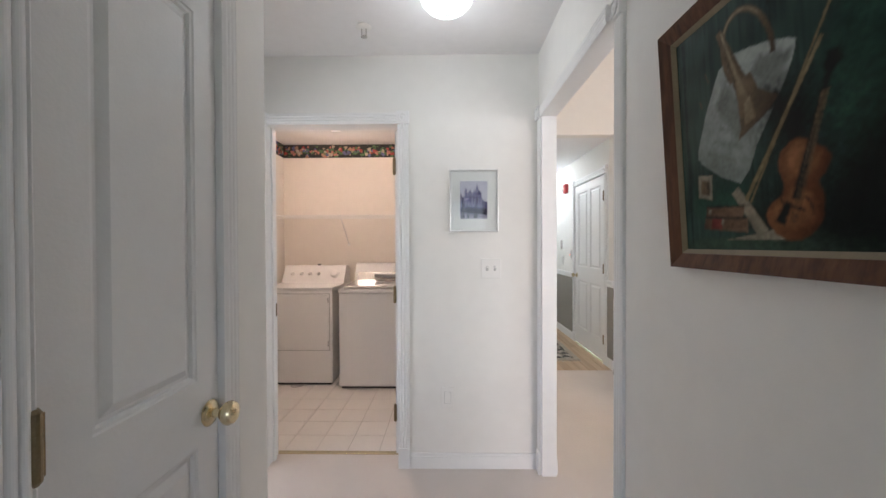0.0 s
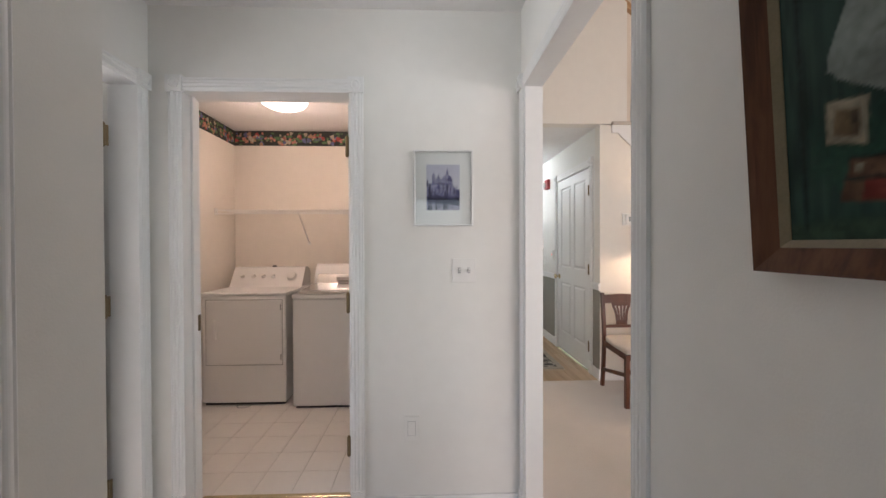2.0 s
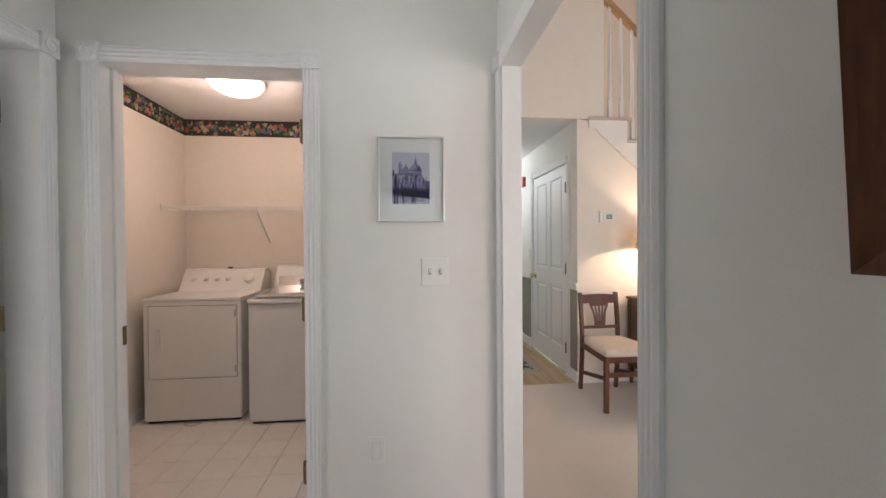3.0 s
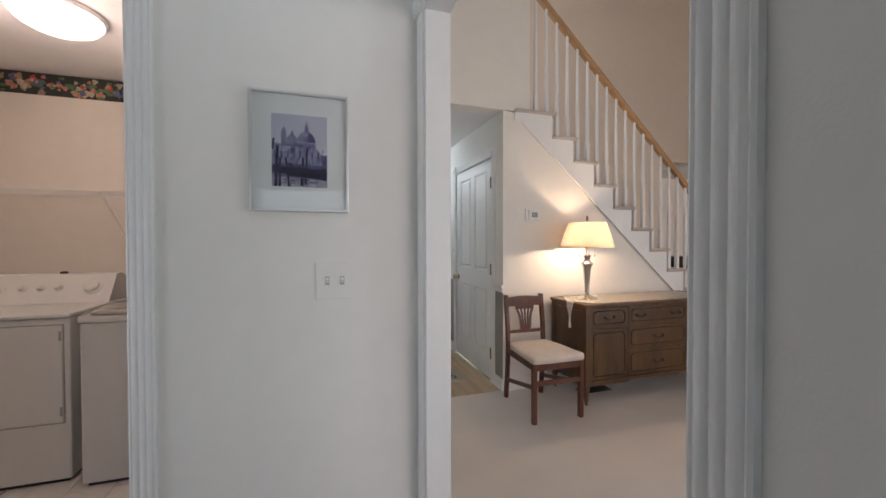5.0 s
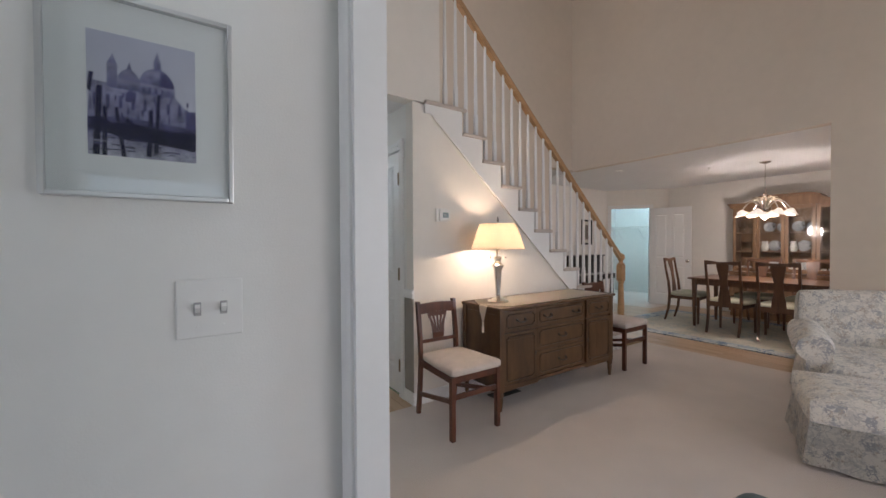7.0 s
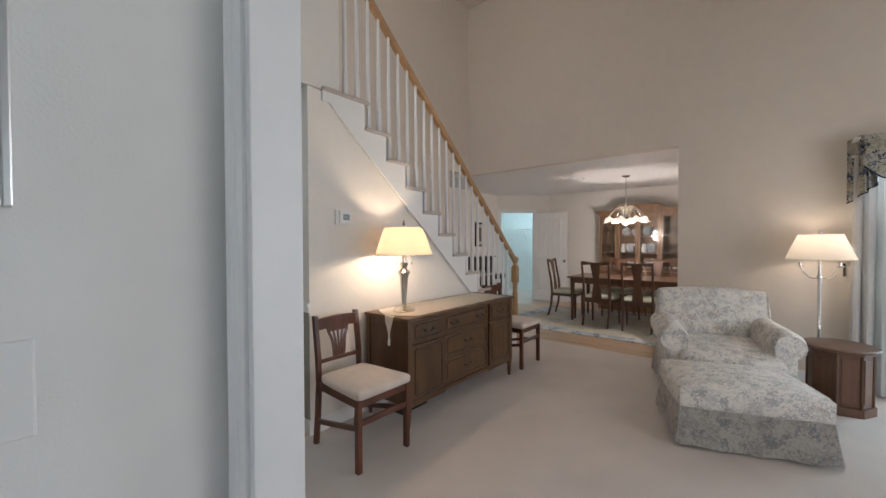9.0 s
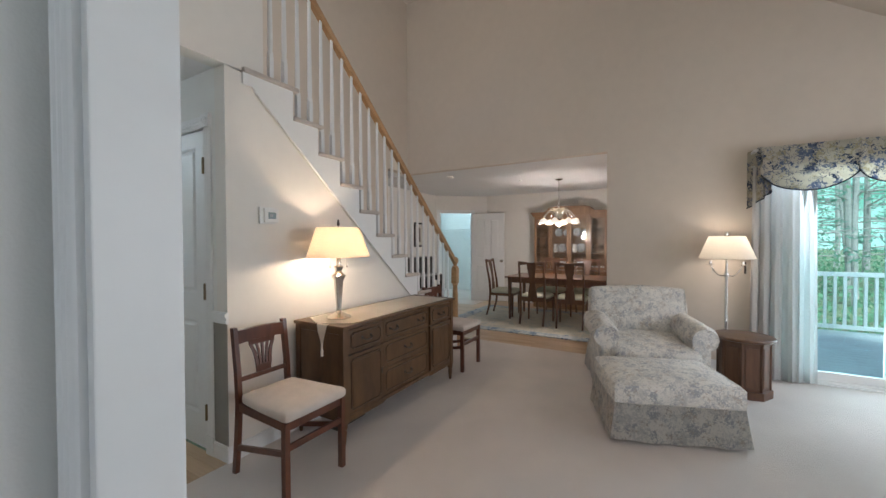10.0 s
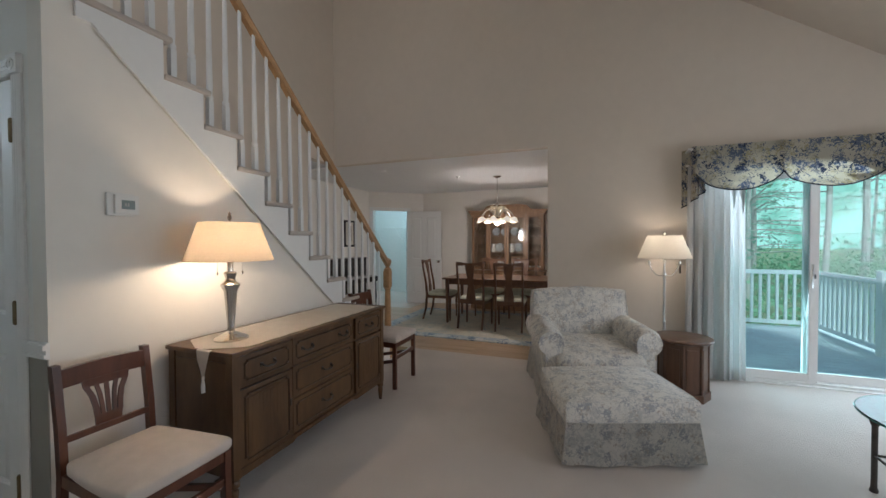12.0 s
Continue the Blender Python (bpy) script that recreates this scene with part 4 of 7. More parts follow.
ink([[(0, 0.29), (0.10, 0.31), (0.22, 0.27), (0.38, 0.29), (0.52, 0.25), (0.66, 0.27), (0.80, 0.24), (1, 0.26), (1, 0.12), (0.80, 0.13), (0.55, 0.17), (0.30, 0.19), (0.12, 0.24)]], 3, 4)
# rippled water and small craft in the foreground, openings in the church walls
rng = random.Random(31)
for q in range(46):
    u, v, w = rng.random(), rng.uniform(0.01, 0.19), rng.uniform(0.03, 0.12)
    ink([[(u, v), (min(1, u + w), v + rng.uniform(-0.004, 0.004)), (min(1, u + w), v + 0.012), (u, v + 0.009)]], rng.choice((3, 3, 2, 4)), 3 if q % 2 else 4)
for q in range(26):
    u, v = rng.uniform(0.06, 0.94), rng.uniform(0.30, 0.54)
    ink([[(u, v), (u + 0.018, v), (u + 0.018, v + 0.045), (u, v + 0.045)]], 2, 3)
ink_strokes.sort(key=lambda k: k[0])
sky_tone = lambda x, z: np.outer(np.clip((z - IZ0) / (IZ1 - IZ0), 0, 1), (-0.14, -0.13, -0.08)) + np.array((0.72, 0.71, 0.77)) * (1 + 0.04 * value_noise(x, z, 40, 3))[:, None]
painted("printed_view", IX0, IX1, IZ0, IZ1, 120, 165, -0.0131, sky_tone, [k[1] for k in ink_strokes], pigment("print_ink", 0.75, 0.3), img, "blue inked church domes, water and mooring poles")
gl = part("picture_glass", boxes((-PW + 0.009, PW - 0.009, -0.0185, -0.017, -PH + 0.009, PH - 0.009)), CABGLASS, pic)
gl.visible_shadow = False

# large still-life painting, its top leaning out from the wall
ptg = thing("still_life_painting", Matrix.Translation((0.722, 0.948, 1.270)) @ Matrix.Rotation(radians(-90), 4, "Z") @ Matrix.Rotation(radians(3.5), 4, "X"), "dark green still-life painting in an oak frame with a pale liner", "painting")
SW, SH, FW = 0.76, 0.535, 0.031


def frame_bar(a, b, c, d, t0, t1):
    bm = bmesh.new()
    lo = [bm.verts.new((x, -t0, z)) for x, z in (a, b, c, d)]
    hi = [bm.verts.new((x, -t1 if i < 2 else -t1 * 0.55, z)) for i, (x, z) in enumerate((a, b, c, d))]
    bm.faces.new(lo), bm.faces.new(hi[::-1])
    for i in range(4):
        bm.faces.new((lo[i], hi[i], hi[(i + 1) % 4], lo[(i + 1) % 4]))
    return soften(bm, 0.003)


def frame_set(name, material, o, w, t0, t1):
    x0, x1, z0, z1 = o, SW - o, o, SH - o
    for q in (((x0, z0), (x1, z0), (x1 - w, z0 + w), (x0 + w, z0 + w)), ((x1, z0), (x1, z1), (x1 - w, z1 - w), (x1 - w, z0 + w)), ((x1, z1), (x0, z1), (x0 + w, z1 - w), (x1 - w, z1 - w)), ((x0, z1), (x0, z0), (x0 + w, z0 + w), (x0 + w, z1 - w))):
        part(name, frame_bar(*q, t0, t1), material, ptg)


frame_set("frame_bar", FRAMEW, 0, FW, -0.002, 0.024)
frame_set("liner_bar", mat("liner_gold", (0.22, 0.17, 0.10), 0.55, var=0.12, scale=30), FW + 0.0005, 0.009, 0.0, 0.014)
OILS = {"shelf": ((0.020, 0.038, 0.026), (0.034, 0.060, 0.042), 0, 0.012, 0.5), "green": ((0.016, 0.050, 0.034), (0.008, 0.024, 0.018), 90, 0.045, 0.5), "paper": ((0.13, 0.155, 0.145), (0.27, 0.305, 0.285), 60, 0.002, 0.30), "paper_dark": ((0.10, 0.115, 0.105), (0.13, 0.145, 0.135), 30, 0.012, 0.4), "horn": ((0.030, 0.020, 0.012), (0.115, 0.085, 0.050), 150, 0.004, 0.5), "horn_light": ((0.14, 0.105, 0.062), (0.22, 0.175, 0.11), 120, 0.004, 0.4), "violin": ((0.050, 0.018, 0.008), (0.115, 0.046, 0.020), 170, 0.004, 0.4), "violin_light": ((0.12, 0.048, 0.020), (0.19, 0.085, 0.038), 120, 0.016, 0.4), "dark": ((0.004, 0.005, 0.005), (0.006, 0.008, 0.007), 0, 0.006, 0.3), "shade": ((0.005, 0.007, 0.006), (0.004, 0.005, 0.005), 0, 0.070, 0.3), "bow": ((0.11, 0.085, 0.045), (0.16, 0.125, 0.07), 60, 0.003, 0.5), "book": ((0.050, 0.028, 0.018), (0.115, 0.072, 0.046), 20, 0.004, 0.55), "book_red": ((0.10, 0.020, 0.016), (0.13, 0.032, 0.024), 0, 0.003, 0.4), "pages": ((0.12, 0.105, 0.075), (0.20, 0.18, 0.135), 60, 0.003, 0.5)}
oil_strokes = []
canvas = part("canvas", boxes((FW, SW - FW, -0.006, -0.003, FW, SH - FW)), FRAMEW, ptg, "oil canvas with a horn, violin and books")


def oil(key, outlines, layer):
    a, b, way, edge, mottle = OILS[key]
    for o in outlines:
        oil_strokes.append((layer, (o, tuple(1.35 * c for c in a), tuple(1.35 * c for c in b), way, edge, mottle)))


def smooth_loop(o, k=4):
    """A closed outline rounded through its points."""
    n, out = len(o), []
    for i in range(n):
        p0, p1, p2, p3 = (Vector(o[(i + j) % n]) for j in (-1, 0, 1, 2))
        for q in range(k):
            t = q / k
            out.append(tuple(0.5 * (2 * p1 + (p2 - p0) * t + (2 * p0 - 5 * p1 + 4 * p2 - p3) * t * t + (3 * p1 - p0 - 3 * p2 + p3) * t ** 3)))
    return out


def arc_band(cx, cz, rx, rz, a0, a1, w, n=20, tilt=0.0):
    o = []
    for s in (0, 1):
        for i in range(n + 1):
            a = radians(a0 + (a1 - a0) * (i if s == 0 else n - i) / n)
            x, z = (rx - s * w) * math.cos(a), (rz - s * w) * math.sin(a)
            o.append((cx + x * math.cos(tilt) - z * math.sin(tilt), cz + x * math.sin(tilt) + z * math.cos(tilt)))
    return o


def bar2(x0, z0, x1, z1, w0, w1):
    d = Vector((x1 - x0, z1 - z0)).normalized()
    p = Vector((-d.y, d.x))
    return [(x0 + p.x * w0, z0 + p.y * w0), (x1 + p.x * w1, z1 + p.y * w1), (x1 - p.x * w1, z1 - p.y * w1), (x0 - p.x * w0, z0 - p.y * w0)]


oil("shelf", [[(FW, FW), (SW - FW, FW), (SW - FW, 0.085), (FW, 0.060)]], 1)
oil("green", [smooth_loop([(0.36, 0.24), (0.44, 0.18), (0.50, 0.30), (0.44, 0.40), (0.38, 0.36)]), smooth_loop([(0.08, 0.12), (0.20, 0.10), (0.22, 0.16), (0.10, 0.19)])], 1)
oil("paper", [smooth_loop([(0.165, 0.385), (0.095, 0.250), (0.100, 0.225), (0.115, 0.210), (0.205, 0.162), (0.245, 0.222), (0.30, 0.30), (0.325, 0.350), (0.315, 0.368), (0.240, 0.392)], 2)], 2)
oil("paper_dark", [[(0.118, 0.212), (0.150, 0.200), (0.142, 0.240), (0.132, 0.218)], [(0.150, 0.32), (0.20, 0.25), (0.235, 0.24), (0.22, 0.30), (0.18, 0.36)], [(0.235, 0.34), (0.30, 0.31), (0.32, 0.35), (0.26, 0.37)]], 3)
oil("horn", [arc_band(0.232, 0.390, 0.055, 0.085, -35, 200, 0.010, tilt=0.35), bar2(0.170, 0.455, 0.232, 0.300, 0.007, 0.018), [(0.205, 0.345), (0.212, 0.260), (0.205, 0.240), (0.270, 0.270), (0.292, 0.290), (0.255, 0.315), (0.240, 0.350)]], 4)
oil("horn_light", [bar2(0.176, 0.450, 0.228, 0.300, 0.002, 0.006), [(0.222, 0.300), (0.222, 0.262), (0.245, 0.270), (0.236, 0.310)], arc_band(0.232, 0.390, 0.052, 0.082, 20, 120, 0.004, tilt=0.35)], 5)
oil("shade", [smooth_loop([(0.25, 0.30), (0.30, 0.32), (0.36, 0.25), (0.34, 0.18), (0.28, 0.20)]), smooth_loop([(0.40, 0.055), (0.70, 0.055), (0.71, 0.46), (0.56, 0.44), (0.44, 0.26)])], 2)
oil("bow", [bar2(0.215, 0.130, 0.365, 0.345, 0.004, 0.003), bar2(0.225, 0.125, 0.40, 0.42, 0.002, 0.002)], 5)
vio = [(0.300 + 0.0, 0.205), (0.318, 0.213), (0.345, 0.200), (0.368, 0.178), (0.362, 0.155), (0.350, 0.142), (0.356, 0.122), (0.352, 0.085), (0.330, 0.062), (0.300, 0.056), (0.272, 0.070), (0.256, 0.098), (0.268, 0.118), (0.288, 0.130), (0.292, 0.148), (0.285, 0.172), (0.288, 0.195)]
oil("violin", [smooth_loop(vio)], 6)
oil("violin_light", [smooth_loop([(0.303, 0.190), (0.325, 0.203), (0.352, 0.180), (0.346, 0.160), (0.322, 0.152), (0.300, 0.165)]), smooth_loop([(0.268, 0.098), (0.290, 0.078), (0.330, 0.080), (0.343, 0.108), (0.320, 0.132), (0.290, 0.122)])], 7)
oil("dark", [arc_band(0.292, 0.118, 0.004, 0.016, 60, 250, 0.0016, 8, 0.4), arc_band(0.334, 0.108, 0.004, 0.016, -70, 110, 0.0016, 8, 0.4), bar2(0.298, 0.112, 0.326, 0.103, 0.002, 0.002)], 8)
oil("horn", [bar2(0.300 + 0.004 * q, 0.085, 0.362 + 0.003 * q, 0.268, 0.0004, 0.0004) for q in range(4)], 10)
oil("dark", [bar2(0.312, 0.120, 0.372, 0.290, 0.007, 0.005), bar2(0.282, 0.085, 0.300, 0.118, 0.010, 0.006), [(0.372, 0.285), (0.392, 0.300), (0.388, 0.318), (0.372, 0.318), (0.364, 0.300)]], 8)
oil("book", [[(0.100, 0.083), (0.215, 0.072), (0.217, 0.098), (0.105, 0.106)], [(0.108, 0.107), (0.206, 0.098), (0.210, 0.120), (0.112, 0.128)]], 4)
oil("book_red", [[(0.122, 0.083), (0.150, 0.080), (0.152, 0.101), (0.124, 0.104)]], 5)
oil("pages", [bar2(0.190, 0.152, 0.250, 0.068, 0.010, 0.012), [(0.165, 0.060), (0.290, 0.058), (0.285, 0.078), (0.225, 0.068)], [(0.088, 0.150), (0.128, 0.140), (0.132, 0.190), (0.090, 0.196)]], 3)
oil("horn", [[(0.096, 0.158), (0.122, 0.150), (0.124, 0.180), (0.098, 0.186)]], 4)
oil("dark", [bar2(FW + 0.03, FW + 0.02, FW + 0.03, SH - FW, 0.0012, 0.0012), bar2(0.50, 0.30, 0.50, SH - FW, 0.0015, 0.0015), bar2(0.28, 0.44, 0.29, SH - FW, 0.0015, 0.0015)], 1)

oil("shade", [smooth_loop([(0.22, 0.10), (0.25, 0.07), (0.40, 0.055), (0.40, 0.11), (0.28, 0.13)]), smooth_loop([(0.37, 0.05), (0.73, 0.05), (0.73, 0.20), (0.42, 0.20)])], 2)
oil("dark", [[(0.105, 0.1055), (0.21, 0.097), (0.212, 0.100), (0.107, 0.1085)], bar2(0.112, 0.128, 0.208, 0.121, 0.001, 0.001), bar2(0.118, 0.166, 0.118, 0.178, 0.0022, 0.0014)], 6)
oil("paper_dark", [bar2(0.125 + 0.018 * q, 0.235 + 0.020 * q, 0.195 + 0.018 * q, 0.205 + 0.022 * q, 0.0011, 0.0011) for q in range(6)], 3)
oil("book", [bar2(0.135, 0.375, 0.128, 0.395, 0.0016, 0.0006), bar2(0.113, 0.330, 0.108, 0.345, 0.0016, 0.0006), [(0.262, 0.49), (0.300, 0.486), (0.296, 0.502), (0.262, 0.502)]], 3)
oil("pages", [bar2(0.152, 0.089, 0.156, 0.099, 0.003, 0.003), bar2(0.118, 0.112, 0.121, 0.122, 0.004, 0.004)], 6)
oil_strokes.sort(key=lambda k: k[0])


def oil_ground(x, z):
    """Dark green planks, paler towards the horn and sinking into black beyond the violin."""
    f = np.clip((x - 0.30) / 0.30, 0, 1)
    base = np.outer(1 - f, (0.020, 0.044, 0.036)) + np.outer(f, (0.008, 0.018, 0.015))
    base += np.outer(np.clip(1 - x / 0.16, 0, 1) * np.clip(z / 0.5, 0, 1), (0.016, 0.020, 0.020))
    streak = 0.35 * value_noise(x * 6, z * 0.7, 30, 71) + 0.30 * value_noise(x, z, 24, 72)
    seam = sum(0.5 * np.exp(-((x - p) / 0.0016) ** 2) for p in (0.066, 0.145, 0.285, 0.43))
    return base * np.clip(1 + streak - seam, 0.2, 2)[:, None]


painted("painted_surface", FW, SW - FW, FW, SH - FW, 230, 165, -0.0063, oil_ground, [k[1] for k in oil_strokes], pigment("oil_paint", 0.45, 0.06), canvas, "oil still life of a horn, violin and books")

# switches and plates
def switch_plate(name, m, w, h, toggles, label, cat):
    t = thing(name, m, label, cat)
    part("plate", boxes((-w / 2, w / 2, -0.007, -0.0005, -h / 2, h / 2), bev=0.003), WHITEPL, t)
    for x in toggles:
        # grey rim puts the shading round each toggle into colour
        part("bezel_shade", boxes((x - 0.0065, x + 0.0065, -0.0074, -0.006, -0.0135, 0.0135)), GREYPL, t)
        part("toggle", prism([(-0.008, -0.008), (-0.024, 0.004), (-0.021, 0.011), (-0.008, 0.008)], 0.009, "yz", x - 0.0045), WHITEPL, t)
        for z in (-0.036, 0.036):
            part("screw", boxes((x - 0.002, x + 0.002, -0.0078, -0.006, z - 0.002, z + 0.002), bev=0.001), WHITEPL, t)
    return t


switch_plate("light_switch", pose(0.418, 2.28, 1.183), 0.117, 0.118, (-0.023, 0.023), "white double toggle light switch plate", "light switch")
op = thing("outlet_plate", pose(0.161, 2.28, 0.418), "white wall outlet plate with a rectangular insert", "outlet")
part("plate", boxes((-0.036, 0.036, -0.007, -0.0005, -0.06, 0.06), bev=0.003), WHITEPL, op)
part("insert", boxes((-0.018, 0.018, -0.010, -0.006, -0.034, 0.034), bev=0.002), WHITEPL, op)
part("gap", boxes((-0.0195, 0.0195, -0.0075, -0.0066, -0.0355, 0.0355)), GREYPL, op)

# ---- laundry ----
def appliance_body(w, d, h):
    bm = bmesh.new()
    box(bm, -w / 2, w / 2, 0, d, 0.02, h, bev=0.012)
    return bm


dry = thing("dryer", pose(-1.27, 3.59, 0), "white front-loading clothes dryer with a control panel", "dryer", "laundry machines")
part("cabinet", appliance_body(0.68, 0.68, 0.90), APPL, dry)
part("top_lid", boxes((-0.345, 0.345, -0.008, 0.69, 0.902, 0.925), bev=0.010), APPL, dry)
# dark block stands for the shade in the gap under the cabinet
part("foot_gap_shade", boxes((-0.32, 0.32, 0.02, 0.66, 0, 0.02)), DARKPL, dry)
bm = boxes((-0.30, 0.31, -0.007, 0.002, 0.334, 0.862), bev=0.006)
soften(bm, 0.004)
ddoor = part("door", bm, APPL, dry, "flush white dryer door")
part("door_gap", boxes((-0.306, 0.316, -0.0015, 0.001, 0.328, 0.868)), GREYPL, dry)
part("handle", boxes((-0.245, -0.215, -0.022, -0.006, 0.54, 0.70), bev=0.008), APPL, ddoor, "recessed white pull handle")
for hz in (0.78, 0.37):
    part("hinge", boxes((0.296, 0.306, -0.010, -0.006, hz, hz + 0.05)), GREYPL, ddoor)
con = part("control_panel", soften(prism([(0.42, 0.926), (0.53, 1.10), (0.60, 1.105), (0.68, 1.06), (0.68, 0.926)], 0.66, "yz", -0.33), 0.012), APPL, dry, "sloping white control panel", smooth=True)
sl = Matrix.Rotation(radians(-math.degrees(math.atan2(0.11, 0.174)) + 90), 4, "X")
for x, r in ((-0.235, 0.021), (-0.135, 0.021), (-0.045, 0.021), (0.045, 0.021), (0.22, 0.050)):
    bm = lathe([(r, 0), (r, 0.008), (r * 0.82, 0.012), (r * 0.78, 0.026), (r * 0.6, 0.030)], 20)
    if r > 0.03:
        k = part("timer_dial", bm, WHITEPL, con, "round timer dial with a grey ring", smooth=True)
    else:
        k = part("dial", bm, WHITEPL, con, smooth=True)
    k.matrix_local = Matrix.Translation((x, 0.480, 1.018)) @ sl
    if r > 0.03:
        rg = part("dial_ring", lathe([(r * 1.16, -0.001), (r * 1.16, 0.004), (r * 1.01, 0.004), (r * 1.01, -0.001)], 24), GREYPL, con)
        rg.matrix_local = k.matrix_local
    else:
        rg = part("dial_ring", lathe([(r * 1.12, -0.001), (r * 1.12, 0.002), (r * 1.01, 0.002), (r * 1.01, -0.001)], 20), GREYPL, con)
        rg.matrix_local = k.matrix_local
can = part("lint_knob", lathe([(0.02, 0), (0.02, 0.012), (0.012, 0.016)], 14), DARKPL, dry)
can.location = (0.02, 0.58, 1.103)

wsh = thing("washing_machine", pose(-0.505, 3.50, 0), "white top-loading washing machine with a chrome trimmed panel", "washing machine", "laundry machines")
part("cabinet", appliance_body(0.68, 0.68, 0.88), APPL, wsh)
part("top_deck", boxes((-0.345, 0.345, -0.012, 0.69, 0.882, 0.918), bev=0.014), APPL, wsh)
# shade below the washer, made as a dark block
part("foot_gap_shade", boxes((-0.32, 0.32, 0.02, 0.66, 0, 0.02)), DARKPL, wsh)
part("lid", soften(prism([(0.03, 0.918), (0.05, 0.945), (0.46, 0.965), (0.48, 0.918)], 0.58, "yz", -0.29), 0.010), mat("lid_glass", (0.34, 0.33, 0.32), 0.15, var=0.03, coat=0.4), wsh, "grey tinted lid", smooth=True)
part("lid_handle", boxes((-0.29, 0.29, -0.006, 0.045, 0.922, 0.942), bev=0.008), mat("lid_trim", (0.60, 0.56, 0.51), 0.3, 0.3, var=0.03), wsh, "champagne coloured lid handle")
con2 = part("control_panel", soften(prism([(0.46, 0.926), (0.55, 1.11), (0.60, 1.135), (0.66, 1.125), (0.68, 0.926)], 0.62, "yz", -0.31), 0.02, 3), APPL, wsh, "raised white control panel", smooth=True)
part("panel_trim", soften(prism([(0.467, 0.945), (0.513, 1.04), (0.523, 1.04), (0.48, 0.945)], 0.56, "yz", -0.28), 0.003), NICKEL, con2, "brushed metal trim")
part("panel_display", boxes((-0.10, 0.12, 0.466, 0.472, 0.985, 1.02)), GREYPL, con2)

shf = thing("wire_shelf", pose(0, 0, 0), "white ventilated wire shelf on the laundry wall", "shelf")
bm = bmesh.new()
for y in (3.97, 4.08, 4.20, 4.30):
    tube([(-1.69, y, 1.635), (0.09, y, 1.635)], 0.0035, 6, bm)
tube([(-1.69, 3.965, 1.600), (0.09, 3.965, 1.600)], 0.004, 6, bm)
part("rail", bm, WIRE, shf)
bm = bmesh.new()
for i in range(70):
    x = -1.68 + i * 0.0254
    tube([(x, 4.315, 1.637), (x, 3.968, 1.637), (x, 3.966, 1.600)], 0.0017, 5, bm)
part("wires", bm, WIRE, shf)
for x in (-0.96, -0.2):
    part("brace", tube([(x, 3.97, 1.630), (x, 4.312, 1.335)], 0.006, 8), WIRE, shf)
    part("brace_foot", boxes((x - 0.012, x + 0.012, 4.310, 4.319, 1.315, 1.35)), WIRE, shf)
part("end_bracket", boxes((-1.699, -1.685, 3.95, 3.99, 1.59, 1.65), bev=0.003), WIRE, shf)
for y in (3.95, ):
    sb = thing("shelf_bracket", pose(-1.699, 3.15, 1.64), "white shelf bracket on the side wall", "bracket")
    part("clip", boxes((0, 0.014, -0.03, 0.03, -0.025, 0.012), bev=0.003), WIRE, sb)

ll = thing("ceiling_light", pose(-0.87, 3.42, 2.46), "round frosted ceiling light, lit, in the laundry", "ceiling light")
part("canopy", lathe([(0.19, 0), (0.195, -0.012), (0.185, -0.022)], 32), WHITEPL, ll, smooth=True)
part("glass_dome", lathe([(0.18, -0.018), (0.178, -0.035), (0.155, -0.065), (0.11, -0.088), (0.05, -0.100), (0.004, -0.103)], 36), FROSTW, ll, "glowing frosted glass bowl", smooth=True)

# wallpaper border with flowers: ground strip and scattered blooms
BORD = mat("border_ground", (0.030, 0.035, 0.030), 0.8, var=0.4, scale=20)
bd = tagged(new("wallpaper_border"), "dark floral wallpaper border below the ceiling", "wallpaper border", kind="structure")
part("border_strip", boxes((-1.699, -1.6965, 2.401, 4.318, 2.312, 2.459), (-1.6965, 0.099, 4.3165, 4.319, 2.312, 2.459)), BORD, bd)
BLOOM = [mat("bloom_" + k, c, 0.8, var=0.4, scale=40, fine=160) for k, c in (("red", (0.40, 0.07, 0.06)), ("cream", (0.46, 0.39, 0.29)), ("rose", (0.50, 0.20, 0.15)), ("leaf", (0.10, 0.19, 0.08)), ("blue", (0.13, 0.14, 0.26)), ("peach", (0.42, 0.25, 0.16)))]
rng = random.Random(4)
for wall in (0, 1):
    lo, hi = (2.45, 4.30) if wall == 0 else (-1.68, 0.08)
    sets = [bmesh.new() for _ in BLOOM]
    n = 290 if wall == 0 else 270
    for i in range(n):
        u, z = rng.uniform(lo, hi), rng.gauss(2.380, 0.032)
        z = min(max(z, 2.325), 2.435)
        k = rng.choice((0, 1, 2, 3, 3, 3, 4, 5, 3))
        r = rng.uniform(0.008, 0.024) * (0.8 if k == 3 else 1)
        ph = rng.random() * 6
        m = 9
        dep = 0.0006 + 0.0002 * (i % 9)
        vs = []
        for j in range(m):
            a = 2 * math.pi * j / m + ph
            rr = r * (1 + 0.25 * math.sin(3 * a + ph)) * (1 if k != 3 else (0.45 + 0.75 * abs(math.cos(a))))
            p = (-1.6965 + dep, u + rr * math.cos(a), z + rr * math.sin(a)) if wall == 0 else (u + rr * math.cos(a), 4.3165 - dep, z + rr * math.sin(a))
            vs.append(sets[k].verts.new(p))
        sets[k].faces.new(vs)
    for k, b in enumerate(sets):
        part("printed_flowers", b, BLOOM[k], bd)

